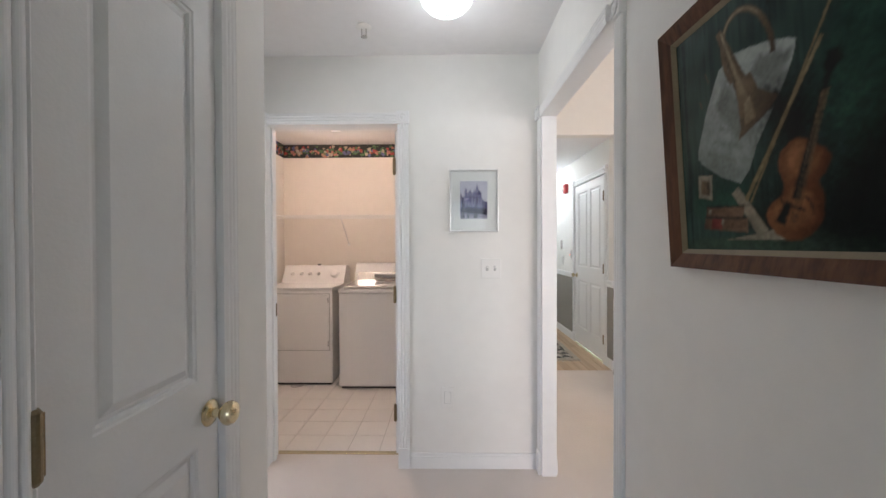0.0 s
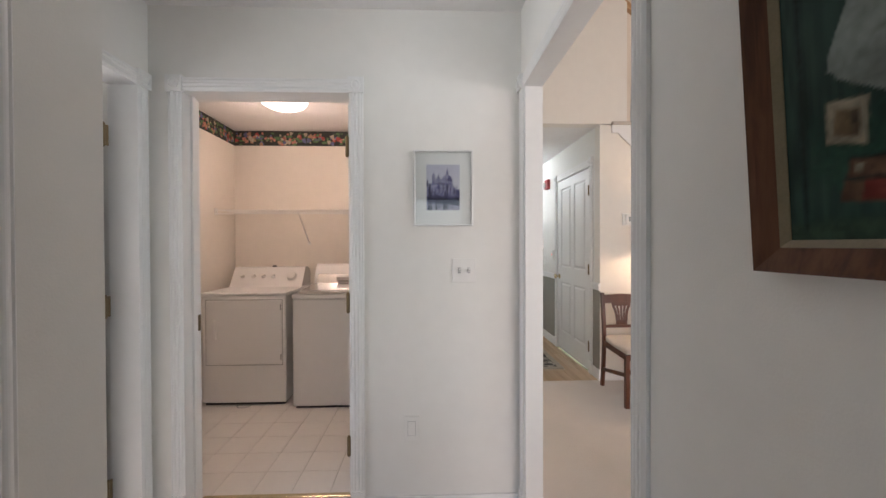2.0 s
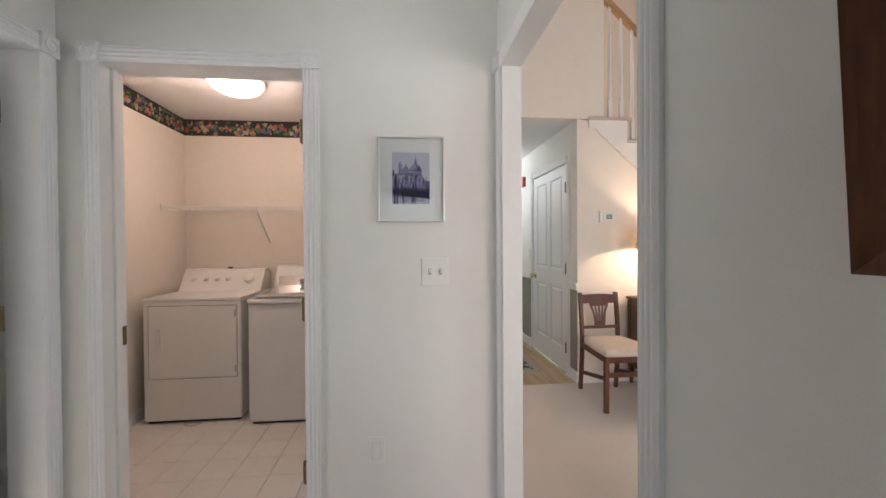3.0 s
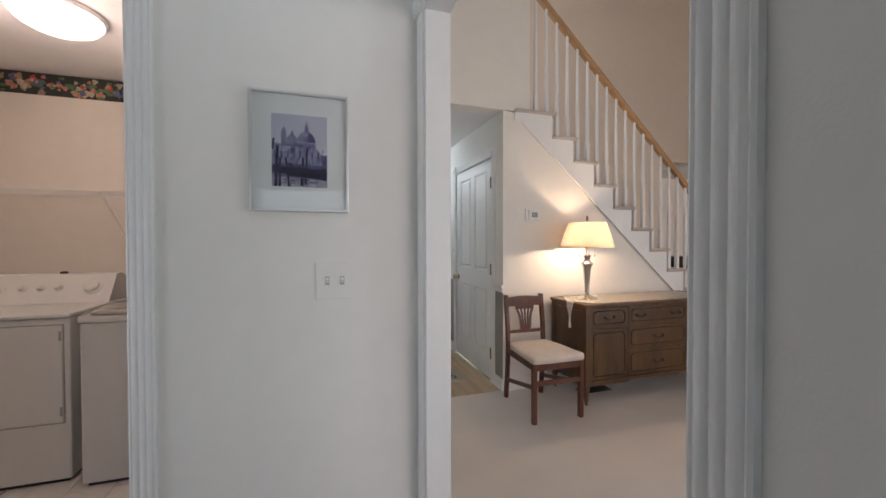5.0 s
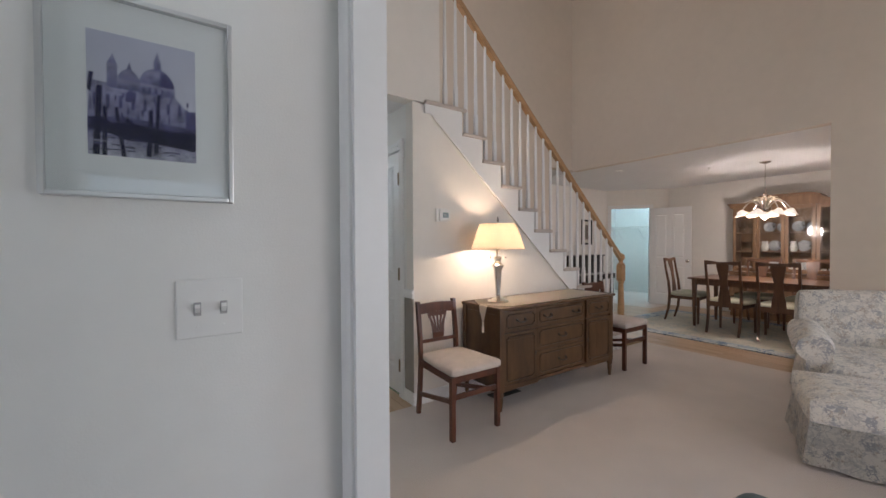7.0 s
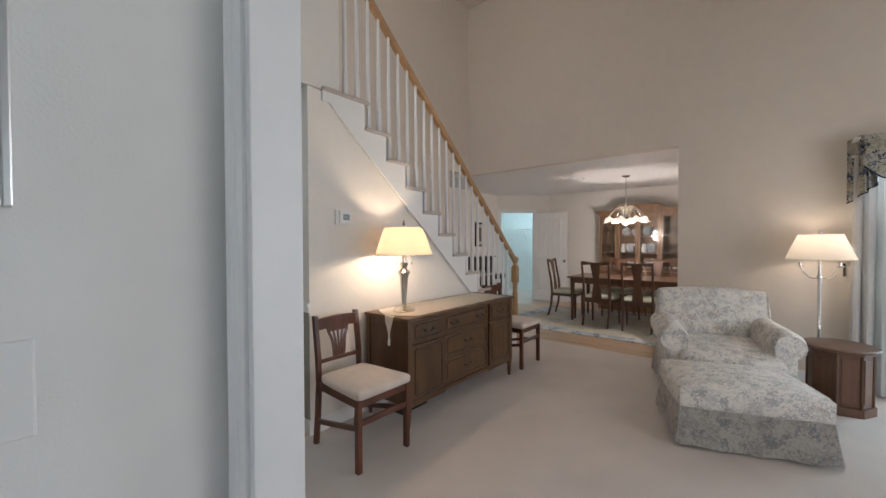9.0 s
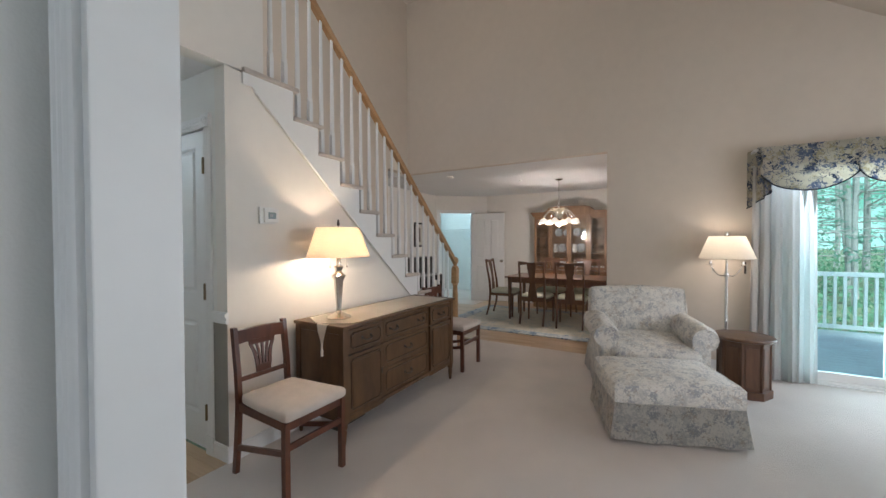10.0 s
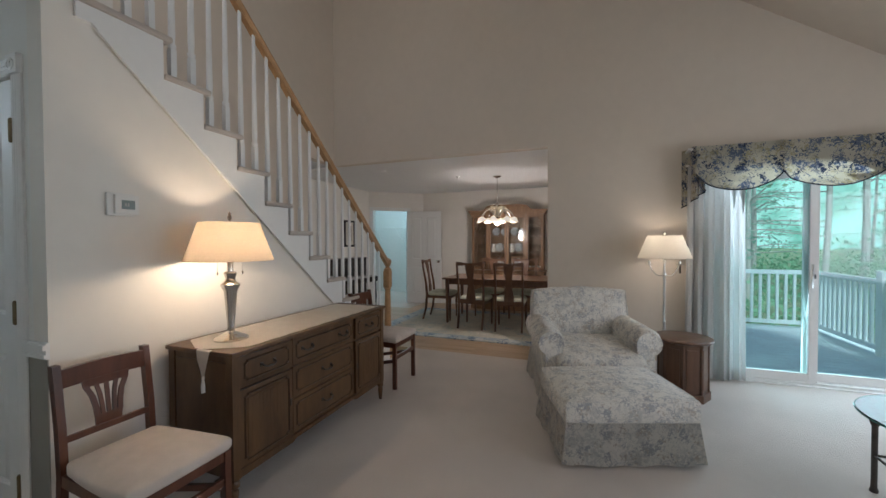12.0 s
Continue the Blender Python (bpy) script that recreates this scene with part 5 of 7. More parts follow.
# ---- soft shapes ----
def puffy(sx, sy, sz, r=0.08, bulge=0.03, cuts=12, wobble=0.006, seed=0):
    """A stuffed box, its base centre at the origin, with rounded edges, swelling faces and slight unevenness."""
    bm = bmesh.new()
    bmesh.ops.create_cube(bm, size=2)
    bmesh.ops.subdivide_edges(bm, edges=bm.edges[:], cuts=cuts, use_grid_fill=True)
    for v in bm.verts:
        p = v.co.copy()
        h = Vector((sx / 2 - r, sy / 2 - r, sz / 2 - r))
        full = Vector((p.x * sx / 2, p.y * sy / 2, p.z * sz / 2))
        core = Vector([max(-h[i], min(h[i], full[i])) for i in range(3)])
        d = full - core
        q = core + (d.normalized() * r if d.length > 1e-6 else d)
        for i in range(3):
            if abs(p[i]) > 0.999:
                j, k = (i + 1) % 3, (i + 2) % 3
                q[i] += math.copysign(bulge * (1 - p[j] ** 2) * (1 - p[k] ** 2), p[i])
        q += Vector((1, 1, 1)) * 0
        w = noise.noise(q * 6 + Vector((seed, 0, 0)))
        q += (q.normalized() if q.length else q) * wobble * w
        v.co = q + Vector((0, 0, sz / 2))
    return bm


def skirt(sx, sy, z0, z1, flare=0.03, seed=0, split=True):
    """A loose cloth skirt hung round a rectangle, with folds at the corners and an uneven hem."""
    bm = bmesh.new()
    per = []
    n = 34
    for a, b in (((-1, -1), (1, -1)), ((1, -1), (1, 1)), ((1, 1), (-1, 1)), ((-1, 1), (-1, -1))):
        for i in range(n):
            t = i / n
            per.append((a[0] + (b[0] - a[0]) * t, a[1] + (b[1] - a[1]) * t, t))
    rows = 6
    grid = []
    for r in range(rows + 1):
        f = r / rows
        row = []
        for u, v, t in per:
            x, y = u * sx / 2, v * sy / 2
            out = Vector((x if abs(u) > 0.999 else 0, y if abs(v) > 0.999 else 0)).normalized()
            fold = 0.010 * math.sin(t * 9.0 + seed) + 0.006 * math.sin(t * 23 + 2 * seed) + 0.008 * math.exp(-((min(t, 1 - t)) / 0.05) ** 2)
            o = (flare + fold) * f
            z = z1 + (z0 + 0.008 * math.sin(t * 8 + seed * 3) + 0.004 * math.sin(21 * t) - z1) * f
            row.append(bm.verts.new((x + out.x * o, y + out.y * o, z)))
        grid.append(row)
    m = len(per)
    for a, b in zip(grid, grid[1:]):
        for i in range(m):
            bm.faces.new((a[i], a[(i + 1) % m], b[(i + 1) % m], b[i]))
    bmesh.ops.solidify(bm, geom=bm.faces[:], thickness=0.004)
    bmesh.ops.recalc_face_normals(bm, faces=bm.faces[:])
    return bm


# ---- side chairs with a pierced splat ----
def side_chair(m, label, group):
    c = thing("side_chair", m, label, "chair", group)
    W, D, SHt = 0.43, 0.46, 0.455
    for s in (-1, 1):
        x = s * (W / 2 - 0.018)
        bm = bmesh.new()
        a = [(x - 0.015, -D / 2), (x + 0.015, -D / 2)]
        beam((x, -D / 2 + 0.018, 0), (x, -D / 2 + 0.018, SHt - 0.03), 0.030, 0.034, bm)
        part("front_leg", soften(bm, 0.004), MAHOG, c)
        # back leg and upright, in one raked and curved piece
        prof = [(0.285, 0.0), (0.262, 0.20), (0.245, 0.42), (0.256, 0.60), (0.282, 0.80), (0.290, 0.862)]
        bm = bmesh.new()
        out = [(y - 0.017, z) for y, z in prof] + [(y + 0.017, z) for y, z in reversed(prof)]
        prism(out, 0.027, "yz", s * 0.167 - 0.0135, bm)
        part("back_leg", soften(bm, 0.004), MAHOG, c)
        part("side_rail", soften(beam((s * 0.194, -D / 2 + 0.03, SHt - 0.05), (s * 0.168, 0.235, SHt - 0.05), 0.020, 0.047), 0.003), MAHOG, c)
        part("side_stretcher", soften(beam((s * 0.193, -D / 2 + 0.02, 0.26), (s * 0.170, 0.262, 0.16), 0.016, 0.030), 0.003), MAHOG, c)
    part("front_rail", boxes((-W / 2 + 0.03, W / 2 - 0.03, -D / 2 + 0.010, -D / 2 + 0.030, SHt - 0.075, SHt - 0.028), bev=0.003), MAHOG, c)
    part("front_stretcher", boxes((-0.185, 0.185, -D / 2 + 0.008, -D / 2 + 0.028, 0.27, 0.305), bev=0.004), MAHOG, c)
    part("back_rail", boxes((-0.155, 0.155, 0.238, 0.258, SHt - 0.06, SHt - 0.01), bev=0.003), MAHOG, c)
    # crest rail, gently curved
    bm = bmesh.new()
    n = 10
    top = [(-0.155 + 0.31 * i / n, 0.842 + 0.008 * math.sin(math.pi * i / n)) for i in range(n + 1)]
    bot = [(-0.155 + 0.31 * i / n, 0.765 + 0.006 * math.sin(math.pi * i / n)) for i in range(n + 1)]
    prism(top + bot[::-1], 0.024, "xz", 0.268, bm)
    part("crest_rail", soften(bm, 0.005), MAHOG, c)
    part("lower_rail", boxes((-0.156, 0.156, 0.242, 0.258, 0.545, 0.572), bev=0.003), MAHOG, c)
    # splat: five fanned ribs between two solid ends
    bm = bmesh.new()
    prism([(-0.048, 0.572), (0.048, 0.572), (0.052, 0.615), (-0.052, 0.615)], 0.010, "xz", 0.250, bm)
    prism([(-0.083, 0.742), (0.083, 0.742), (0.088, 0.775), (-0.088, 0.775)], 0.010, "xz", 0.266, bm)
    for i in range(5):
        u = (i - 2) / 2
        w = 0.0075 if i % 4 else 0.010
        pts = [(u * 0.043, 0.61), (u * 0.045, 0.65), (u * 0.055, 0.70), (u * 0.076, 0.748)]
        left = [(x - w, z) for x, z in pts]
        right = [(x + w, z) for x, z in pts]
        lo = [bm.verts.new((x, 0.248 + (z - 0.61) * 0.13, z)) for x, z in left + right[::-1]]
        hi = [bm.verts.new((x, 0.258 + (z - 0.61) * 0.13, z)) for x, z in left + right[::-1]]
        bm.faces.new(lo), bm.faces.new(hi[::-1])
        for j in range(8):
            bm.faces.new((lo[j], hi[j], hi[(j + 1) % 8], lo[(j + 1) % 8]))
    part("splat", bm, MAHOG, c, "pierced fan-shaped back splat")
    bm = puffy(0.44, 0.46, 0.065, 0.026, 0.014, 12, 0.002)
    for v in bm.verts:
        v.co.x *= 1.0 - 0.10 * (v.co.y / 0.23 + 1)
    st = part("seat", bm, SEATCLOTH, c, "padded oatmeal cloth seat", smooth=True)
    st.location = (0, -0.012, SHt - 0.03)
    return c


chairA = side_chair(pose(2.017, 3.61, 0), "mahogany side chair with oatmeal seat beside the sideboard", "side chairs")
chairB = copy_thing(chairA, pose(4.27, 3.745, 0))
tagged(chairB, "mahogany side chair with oatmeal seat beyond the sideboard")

# ---- sideboard ----
sbd = thing("sideboard", pose(3.115, 3.765, 0), "dark walnut sideboard with drawers, two doors and brass pulls", "sideboard")
W, D, Hs = 1.50, 0.47, 0.81
part("top", boxes((-W / 2 - 0.015, W / 2 + 0.015, -D / 2 - 0.018, D / 2 + 0.005, Hs - 0.024, Hs), bev=0.006), WALNUT, sbd)
part("body", boxes((-W / 2 + 0.01, W / 2 - 0.01, -D / 2 + 0.028, D / 2, 0.155, Hs - 0.024)), WALNUT, sbd)
for s in (-1, 1):
    for t in (-1, 1):
        bm = bmesh.new()
        lx, ly = s * (W / 2 - 0.022), t * (D / 2 - 0.022)
        box(bm, lx - 0.022, lx + 0.022, ly - 0.022, ly + 0.022, 0.15, Hs - 0.024)
        lathe([(0.012, 0.0), (0.015, 0.02), (0.021, 0.09), (0.016, 0.105), (0.026, 0.118), (0.026, 0.135), (0.020, 0.15)], 16, bm, at=(lx, ly, 0))
        part("leg", bm, WALNUT, sbd, smooth=False)
    part("end_panel", boxes((s * (W / 2 - 0.008) - 0.004, s * (W / 2 - 0.008) + 0.004, -D / 2 + 0.05, D / 2 - 0.05, 0.20, Hs - 0.06)), WALNUT, sbd)
part("apron", soften(prism([(-W / 2 + 0.044, 0.19), (-W / 2 + 0.044, 0.15), (-0.33, 0.15), (-0.30, 0.165), (0.30, 0.165), (0.33, 0.15), (W / 2 - 0.044, 0.15), (W / 2 - 0.044, 0.19)], 0.02, "xz", -D / 2 + 0.006), 0.003), WALNUT, sbd)


def clipped(x0, x1, z0, z1, c):
    return [(x0 + c, z0), (x1 - c, z0), (x1 - c, z0 + c * 0.5), (x1, z0 + c), (x1, z1 - c), (x1 - c, z1 - c * 0.5), (x1 - c, z1), (x0 + c, z1), (x0 + c, z1 - c * 0.5), (x0, z1 - c), (x0, z0 + c), (x0 + c, z0 + c * 0.5)]


def moulding(x0, x1, z0, z1, c, y, w=0.012, h=0.007):
    bm = bmesh.new()
    a, b, cc = clipped(x0, x1, z0, z1, c), clipped(x0 + w * 0.5, x1 - w * 0.5, z0 + w * 0.5, z1 - w * 0.5, c), clipped(x0 + w, x1 - w, z0 + w, z1 - w, c)
    r = [[bm.verts.new((x, yy, z)) for x, z in o] for o, yy in ((a, y), (b, y - h), (cc, y))]
    n = len(a)
    for p, q in zip(r, r[1:]):
        for i in range(n):
            bm.faces.new((p[i], p[(i + 1) % n], q[(i + 1) % n], q[i]))
    return bm


# mouldings are the same walnut; their shading is put into this darker colour
SHADEDEDGE = wood("walnut_shaded", (0.028, 0.014, 0.006), (0.078, 0.041, 0.018), 0.45, (3, 3, 1.0), wave=6)


def pull(parent, x, y, z):
    bm = tube([(x - 0.045, y - 0.004, z + 0.004), (x - 0.042, y - 0.020, z - 0.004), (x - 0.02, y - 0.026, z - 0.014), (x, y - 0.027, z - 0.010), (x + 0.02, y - 0.026, z - 0.014), (x + 0.042, y - 0.020, z - 0.004), (x + 0.045, y - 0.004, z + 0.004)], [0.006, 0.005, 0.0045, 0.007, 0.0045, 0.005, 0.006], 8)
    for s in (-1, 1):
        box(bm, x + s * 0.045 - 0.010, x + s * 0.045 + 0.010, y - 0.005, y, z - 0.008, z + 0.014)
    part("pull", bm, BRONZE, parent, "dark bronze bail pull")


def front(name, x0, x1, z0, z1, y, pulls, reeds=False):
    f = part(name, boxes((x0, x1, y, y + 0.020, z0, z1), bev=0.002), WALNUT, sbd)
    part("moulding", moulding(x0 + 0.025, x1 - 0.025, z0 + 0.022, z1 - 0.022, 0.018, y), SHADEDEDGE, f)
    if reeds:
        xa, xb = x0 + 0.048, x1 - 0.048
        n = 11
        for i in range(n):
            part("reed", boxes((xa + (xb - xa) * i / n + 0.0005, xa + (xb - xa) * (i + 1) / n - 0.0005, y - 0.003, y + 0.002, z0 + 0.052, z1 - 0.052)), WALNUT, f)
    for p in pulls:
        pull(f, p, y, (z0 + z1) / 2)
    return f


yf = -D / 2 + 0.004
for s in (-1, 1):
    x0, x1 = sorted((s * 0.335, s * 0.705))
    front("drawer", x0, x1, 0.615, 0.775, yf, [(x0 + x1) / 2])
    dr = front("door", x0, x1, 0.195, 0.600, yf, [], True)
    part("escutcheon", boxes((s * 0.352 - 0.006, s * 0.352 + 0.006, yf - 0.006, yf, 0.385, 0.425), bev=0.002), BRONZE, dr)
yc = -D / 2 + 0.016
front("drawer", -0.318, 0.318, 0.615, 0.775, yc, [-0.19, 0.19])
front("drawer", -0.318, 0.318, 0.415, 0.602, yc, [0.0])
front("drawer", -0.318, 0.318, 0.195, 0.402, yc, [0.0])

run = thing("table_runner", pose(3.115, 3.765, 0.8135), "peach woven table runner with pointed tasselled end", "table runner")
bm = bmesh.new()
xs = [-0.765 + i * 0.03 for i in range(49)]
rows = []
for i, x in enumerate(xs):
    e = min(1.0, (x + 0.765) / 0.12 + 0.10)
    w = 0.215 * e
    rows.append([bm.verts.new((x, -0.015 + w * k / 4, 0.002 + 0.0012 * math.sin(x * 40 + k))) for k in range(-4, 5)])
for a, b in zip(rows, rows[1:]):
    for k in range(8):
        bm.faces.new((a[k], a[k + 1], b[k + 1], b[k]))
bmesh.ops.solidify(bm, geom=bm.faces[:], thickness=0.002)
part("cloth", bm, RUNNER, run)
bm = bmesh.new()
fall = [(0.0, 0.055, 0.0), (0.012, 0.050, -0.005), (0.016, 0.040, -0.05), (0.014, 0.022, -0.10), (0.013, 0.010, -0.135)]
rows = [[bm.verts.new((-0.765 - a, -0.065 + w * k / 3 + 0.004 * math.sin(4 * k), z + 0.002)) for k in range(-3, 4)] for a, w, z in fall]
for a, b in zip(rows, rows[1:]):
    for k in range(6):
        bm.faces.new((a[k], a[k + 1], b[k + 1], b[k]))
bmesh.ops.solidify(bm, geom=bm.faces[:], thickness=0.003)
part("hanging_point", bm, RUNNER, run)
tz = lathe([(0.004, 0), (0.008, -0.008), (0.005, -0.018), (0.010, -0.05), (0.009, -0.085)], 10)
t = part("tassel", tz, RUNNER, run)
t.location = (-0.778, -0.065, -0.132)

# ---- table lamp ----
tl = thing("table_lamp", pose(2.555, 3.762, 0.813), "brushed nickel table lamp, lit, with a cream tapered shade", "table lamp")
part("base", lathe([(0.088, 0), (0.090, 0.010), (0.080, 0.018), (0.060, 0.024), (0.045, 0.034), (0.022, 0.044)], 32), NICKEL, tl, smooth=True)
part("column", lathe([(0.022, 0.044), (0.016, 0.052), (0.020, 0.060), (0.018, 0.075), (0.034, 0.275), (0.050, 0.305), (0.050, 0.315), (0.030, 0.330), (0.024, 0.345), (0.034, 0.375), (0.030, 0.385)], 32), NICKEL, tl, smooth=True)
part("socket", lathe([(0.016, 0.385), (0.016, 0.46), (0.010, 0.47), (0.004, 0.69)], 16), NICKEL, tl, smooth=True)
bm = lathe([(0.226, 0.450), (0.155, 0.660)], 48, cap=False)
sh = part("shade", bm, SHADE, tl, "cream tapered lampshade", smooth=True)
part("shade_trim", lathe([(0.2265, 0.448), (0.2280, 0.448), (0.2250, 0.456), (0.2235, 0.456)], 48, cap=False), SHADE, tl)
part("finial", lathe([(0.004, 0.672), (0.010, 0.682), (0.011, 0.694), (0.006, 0.704), (0.008, 0.712), (0.002, 0.722)], 12), BRONZE, tl, smooth=True)
for s in (-1, 1):
    part("pull_chain", tube([(s * 0.06, -0.02 * s, 0.44), (s * 0.064, -0.02 * s, 0.385)], 0.0014, 6), CHROME, tl)
    b = part("pull_bob", lathe([(0.002, 0.0), (0.005, -0.006), (0.004, -0.016), (0.001, -0.020)], 8), CHROME, tl)
    b.location = (s * 0.064, -0.02 * s, 0.386)

# ---- wall controls ----
th = thing("thermostat", pose(2.175, 4.03, 1.55), "white wall thermostat with a small grey display", "thermostat")
part("back_plate", boxes((-0.072, 0.045, -0.016, -0.001, -0.056, 0.056), bev=0.004), WHITEPL, th)
part("case", boxes((-0.045, 0.060, -0.030, -0.010, -0.048, 0.048), bev=0.005), WHITEPL, th)
part("display", boxes((-0.018, 0.040, -0.0312, -0.029, -0.022, 0.022)), mat("lcd", (0.22, 0.27, 0.27), 0.25, var=0.05), th)
part("digits", boxes((-0.004, 0.002, -0.0318, -0.0311, -0.008, 0.008), (0.008, 0.014, -0.0318, -0.0311, -0.008, 0.008)), GREYPL, th)
al = thing("fire_alarm", pose(1.89, 5.59, 2.13), "red fire alarm horn with a white strobe", "fire alarm")
part("housing", boxes((-0.045, -0.001, -0.062, 0.062, -0.065, 0.065), bev=0.006), REDPL, al)
part("strobe", boxes((-0.075, -0.044, 0.0, 0.060, -0.035, 0.035), bev=0.012), WHITEPL, al)
for nm, y, z, w, h in (("intercom", 5.86, 1.32, 0.09, 0.13), ("wall_plate", 5.80, 1.09, 0.12, 0.12), ("switch_plate", 5.42, 1.18, 0.075, 0.12)):
    t = thing(nm, pose(1.89, y, z), "small white wall plate beside the closet door", "wall plate")
    part("plate", boxes((-0.012 if nm != "intercom" else -0.03, -0.001, -w / 2, w / 2, -h / 2, h / 2), bev=0.003), WHITEPL, t)
    part("insert", boxes((-0.016 if nm != "intercom" else -0.033, -0.010, -w / 5, w / 5, -h / 4, h / 4), bev=0.002), WHITEPL, t)
    if nm == "switch_plate":
        part("indicator", boxes((-0.018, -0.015, -0.008, 0.008, -0.008, 0.008)), glow("red_indicator", (1.0, 0.12, 0.05), 1.2), t, "small glowing red indicator")

# ---- passage runner rug ----
prug = thing("passage_rug", pose(1.26, 5.375, 0), "black and cream floral runner rug with fringe", "rug")
part("field", boxes((-0.40, 0.40, -1.0, 1.0, -0.005, 0.007), bev=0.003), print_fabric("rug_black", (0.018, 0.018, 0.02), [((0.50, 0.47, 0.42), 1.0, 0.25, 0.02), ((0.25, 0.23, 0.20), 1.4, 0.30, 0.02)], 13), prug)
part("border", boxes((-0.405, -0.35, -1.002, 1.002, -0.004, 0.0085), (0.35, 0.405, -1.002, 1.002, -0.004, 0.0085), (-0.35, 0.35, -1.002, -0.945, -0.004, 0.0085), (-0.35, 0.35, 0.945, 1.002, -0.004, 0.0085)), mat("rug_cream", (0.46, 0.42, 0.35), 0.95, var=0.25, scale=20, bump=0.5, bscale=200), prug)
rng = random.Random(11)
bm = bmesh.new()
for s in (-1, 1):
    for i in range(60):
        x = -0.40 + i * 0.0136
        tube([(x, s * 1.0, 0.002), (x + rng.uniform(-0.008, 0.008), s * (1.04 + rng.random() * 0.02), -0.001)], 0.0022, 4, bm)
part("fringe", bm, mat("fringe", (0.55, 0.50, 0.42), 0.95, var=0.2), prug)

# ---- floor register ----
reg = thing("floor_register", pose(2.66, 3.80, 0), "dark metal floor register under the sideboard", "floor vent")
part("frame", boxes((-0.15, 0.15, -0.055, -0.045, 0, 0.006), (-0.15, 0.15, 0.045, 0.055, 0, 0.006), (-0.15, -0.14, -0.045, 0.045, 0, 0.006), (0.14, 0.15, -0.045, 0.045, 0, 0.006)), BRONZE, reg)
for i in range(14):
    part("slat", boxes((-0.135 + i * 0.02, -0.128 + i * 0.02, -0.045, 0.045, 0.0005, 0.005)), BRONZE, reg)
part("backing", boxes((-0.14, 0.14, -0.045, 0.045, 0.0002, 0.0012)), DARKPL, reg)

# ---- armchair and ottoman ----
AW, AD = 1.04, 0.84
arm = thing("armchair", Matrix.Translation((4.755, 1.888, 0)) @ Matrix.Rotation(radians(-90 + 17), 4, "Z"), "rolled-arm armchair in faded blue toile slipcover", "armchair")
part("base", boxes((-AW / 2 + 0.08, AW / 2 - 0.08, -AD / 2 + 0.06, AD / 2 - 0.04, 0.02, 0.30), bev=0.02), TOILE, arm)
part("skirt", skirt(AW - 0.14, AD - 0.06, 0.012, 0.27, 0.026, 1.3), TOILE, arm)
for s in (-1, 1):
    # a rolled arm: a scroll turning outward over an upright flank
    o = []
    for i in range(19):
        a = radians(-62 + 262 * i / 18)
        o.append((0.118 * math.cos(a) + 0.022, 0.512 + 0.112 * math.sin(a)))
    o += [(-0.092, 0.40), (-0.088, 0.22), (0.070, 0.22)]
    xc = s * (AW / 2 - 0.14)
    o = [(s * x + xc, z) for x, z in o]
    n = 14
    bm = bmesh.new()
    rings = []
    for j in range(n + 1):
        f = j / n
        y = -AD / 2 + 0.03 + (AD - 0.14) * f
        sc = 1.0 - 0.16 * (1 - min(1, f / 0.07)) ** 2 - 0.10 * (1 - min(1, (1 - f) / 0.08)) ** 2
        rise = 0.030 * f
        rings.append([bm.verts.new((xc + (x - xc) * sc + 0.006 * noise.noise((x * 9, y * 7, z * 9)), y, 0.46 + (z - 0.46) * sc + rise * (z - 0.22) / 0.4 + 0.005 * noise.noise((x * 7, y * 9, z * 5 + 3)))) for x, z in o])
    m = len(o)
    for a, b in zip(rings, rings[1:]):
        for i in range(m):
            bm.faces.new((a[i], a[(i + 1) % m], b[(i + 1) % m], b[i]))
    bm.faces.new(rings[0]), bm.faces.new(rings[-1][::-1])
    ap = part("rolled_arm", bm, TOILE, arm, smooth=True)
    part("piping", tube([(xc + (x - xc) * 0.86, -AD / 2 + 0.029, 0.46 + (z - 0.46) * 0.86) for x, z in o[:-1]], 0.005, 6), TOILE, ap, smooth=True)
bk = part("back", puffy(AW - 0.24, 0.16, 0.53, 0.06, 0.010, 12, 0.006, 3), TOILE, arm, smooth=True)
bk.matrix_local = pose(0, AD / 2 - 0.09, 0.24, -8, 0, 0)
cu = part("back_cushion", puffy(AW - 0.155, 0.18, 0.46, 0.022, 0.030, 20, 0.010, 7), TOILE, arm, "plump back cushion with piped edge", smooth=True)
cu.matrix_local = pose(0, AD / 2 - 0.215, 0.425, -13, 0, 0)
loop = [(x, z) for x, z in ((-0.445, 0.02), (-0.445, 0.44), (0.445, 0.44), (0.445, 0.02))]
pp = tube([(x, -0.088, z) for x, z in loop], 0.006, 6)
part("cushion_piping", pp, TOILE, cu, smooth=True)
bm = puffy(0.70, 0.66, 0.155, 0.040, 0.030, 16, 0.008, 5)
for v in bm.verts:
    v.co.z += 0.05 * (v.co.y + 0.33) / 0.66
se = part("seat_cushion", bm, TOILE, arm, "loose seat cushion", smooth=True)
se.location = (0, -0.155, 0.262)

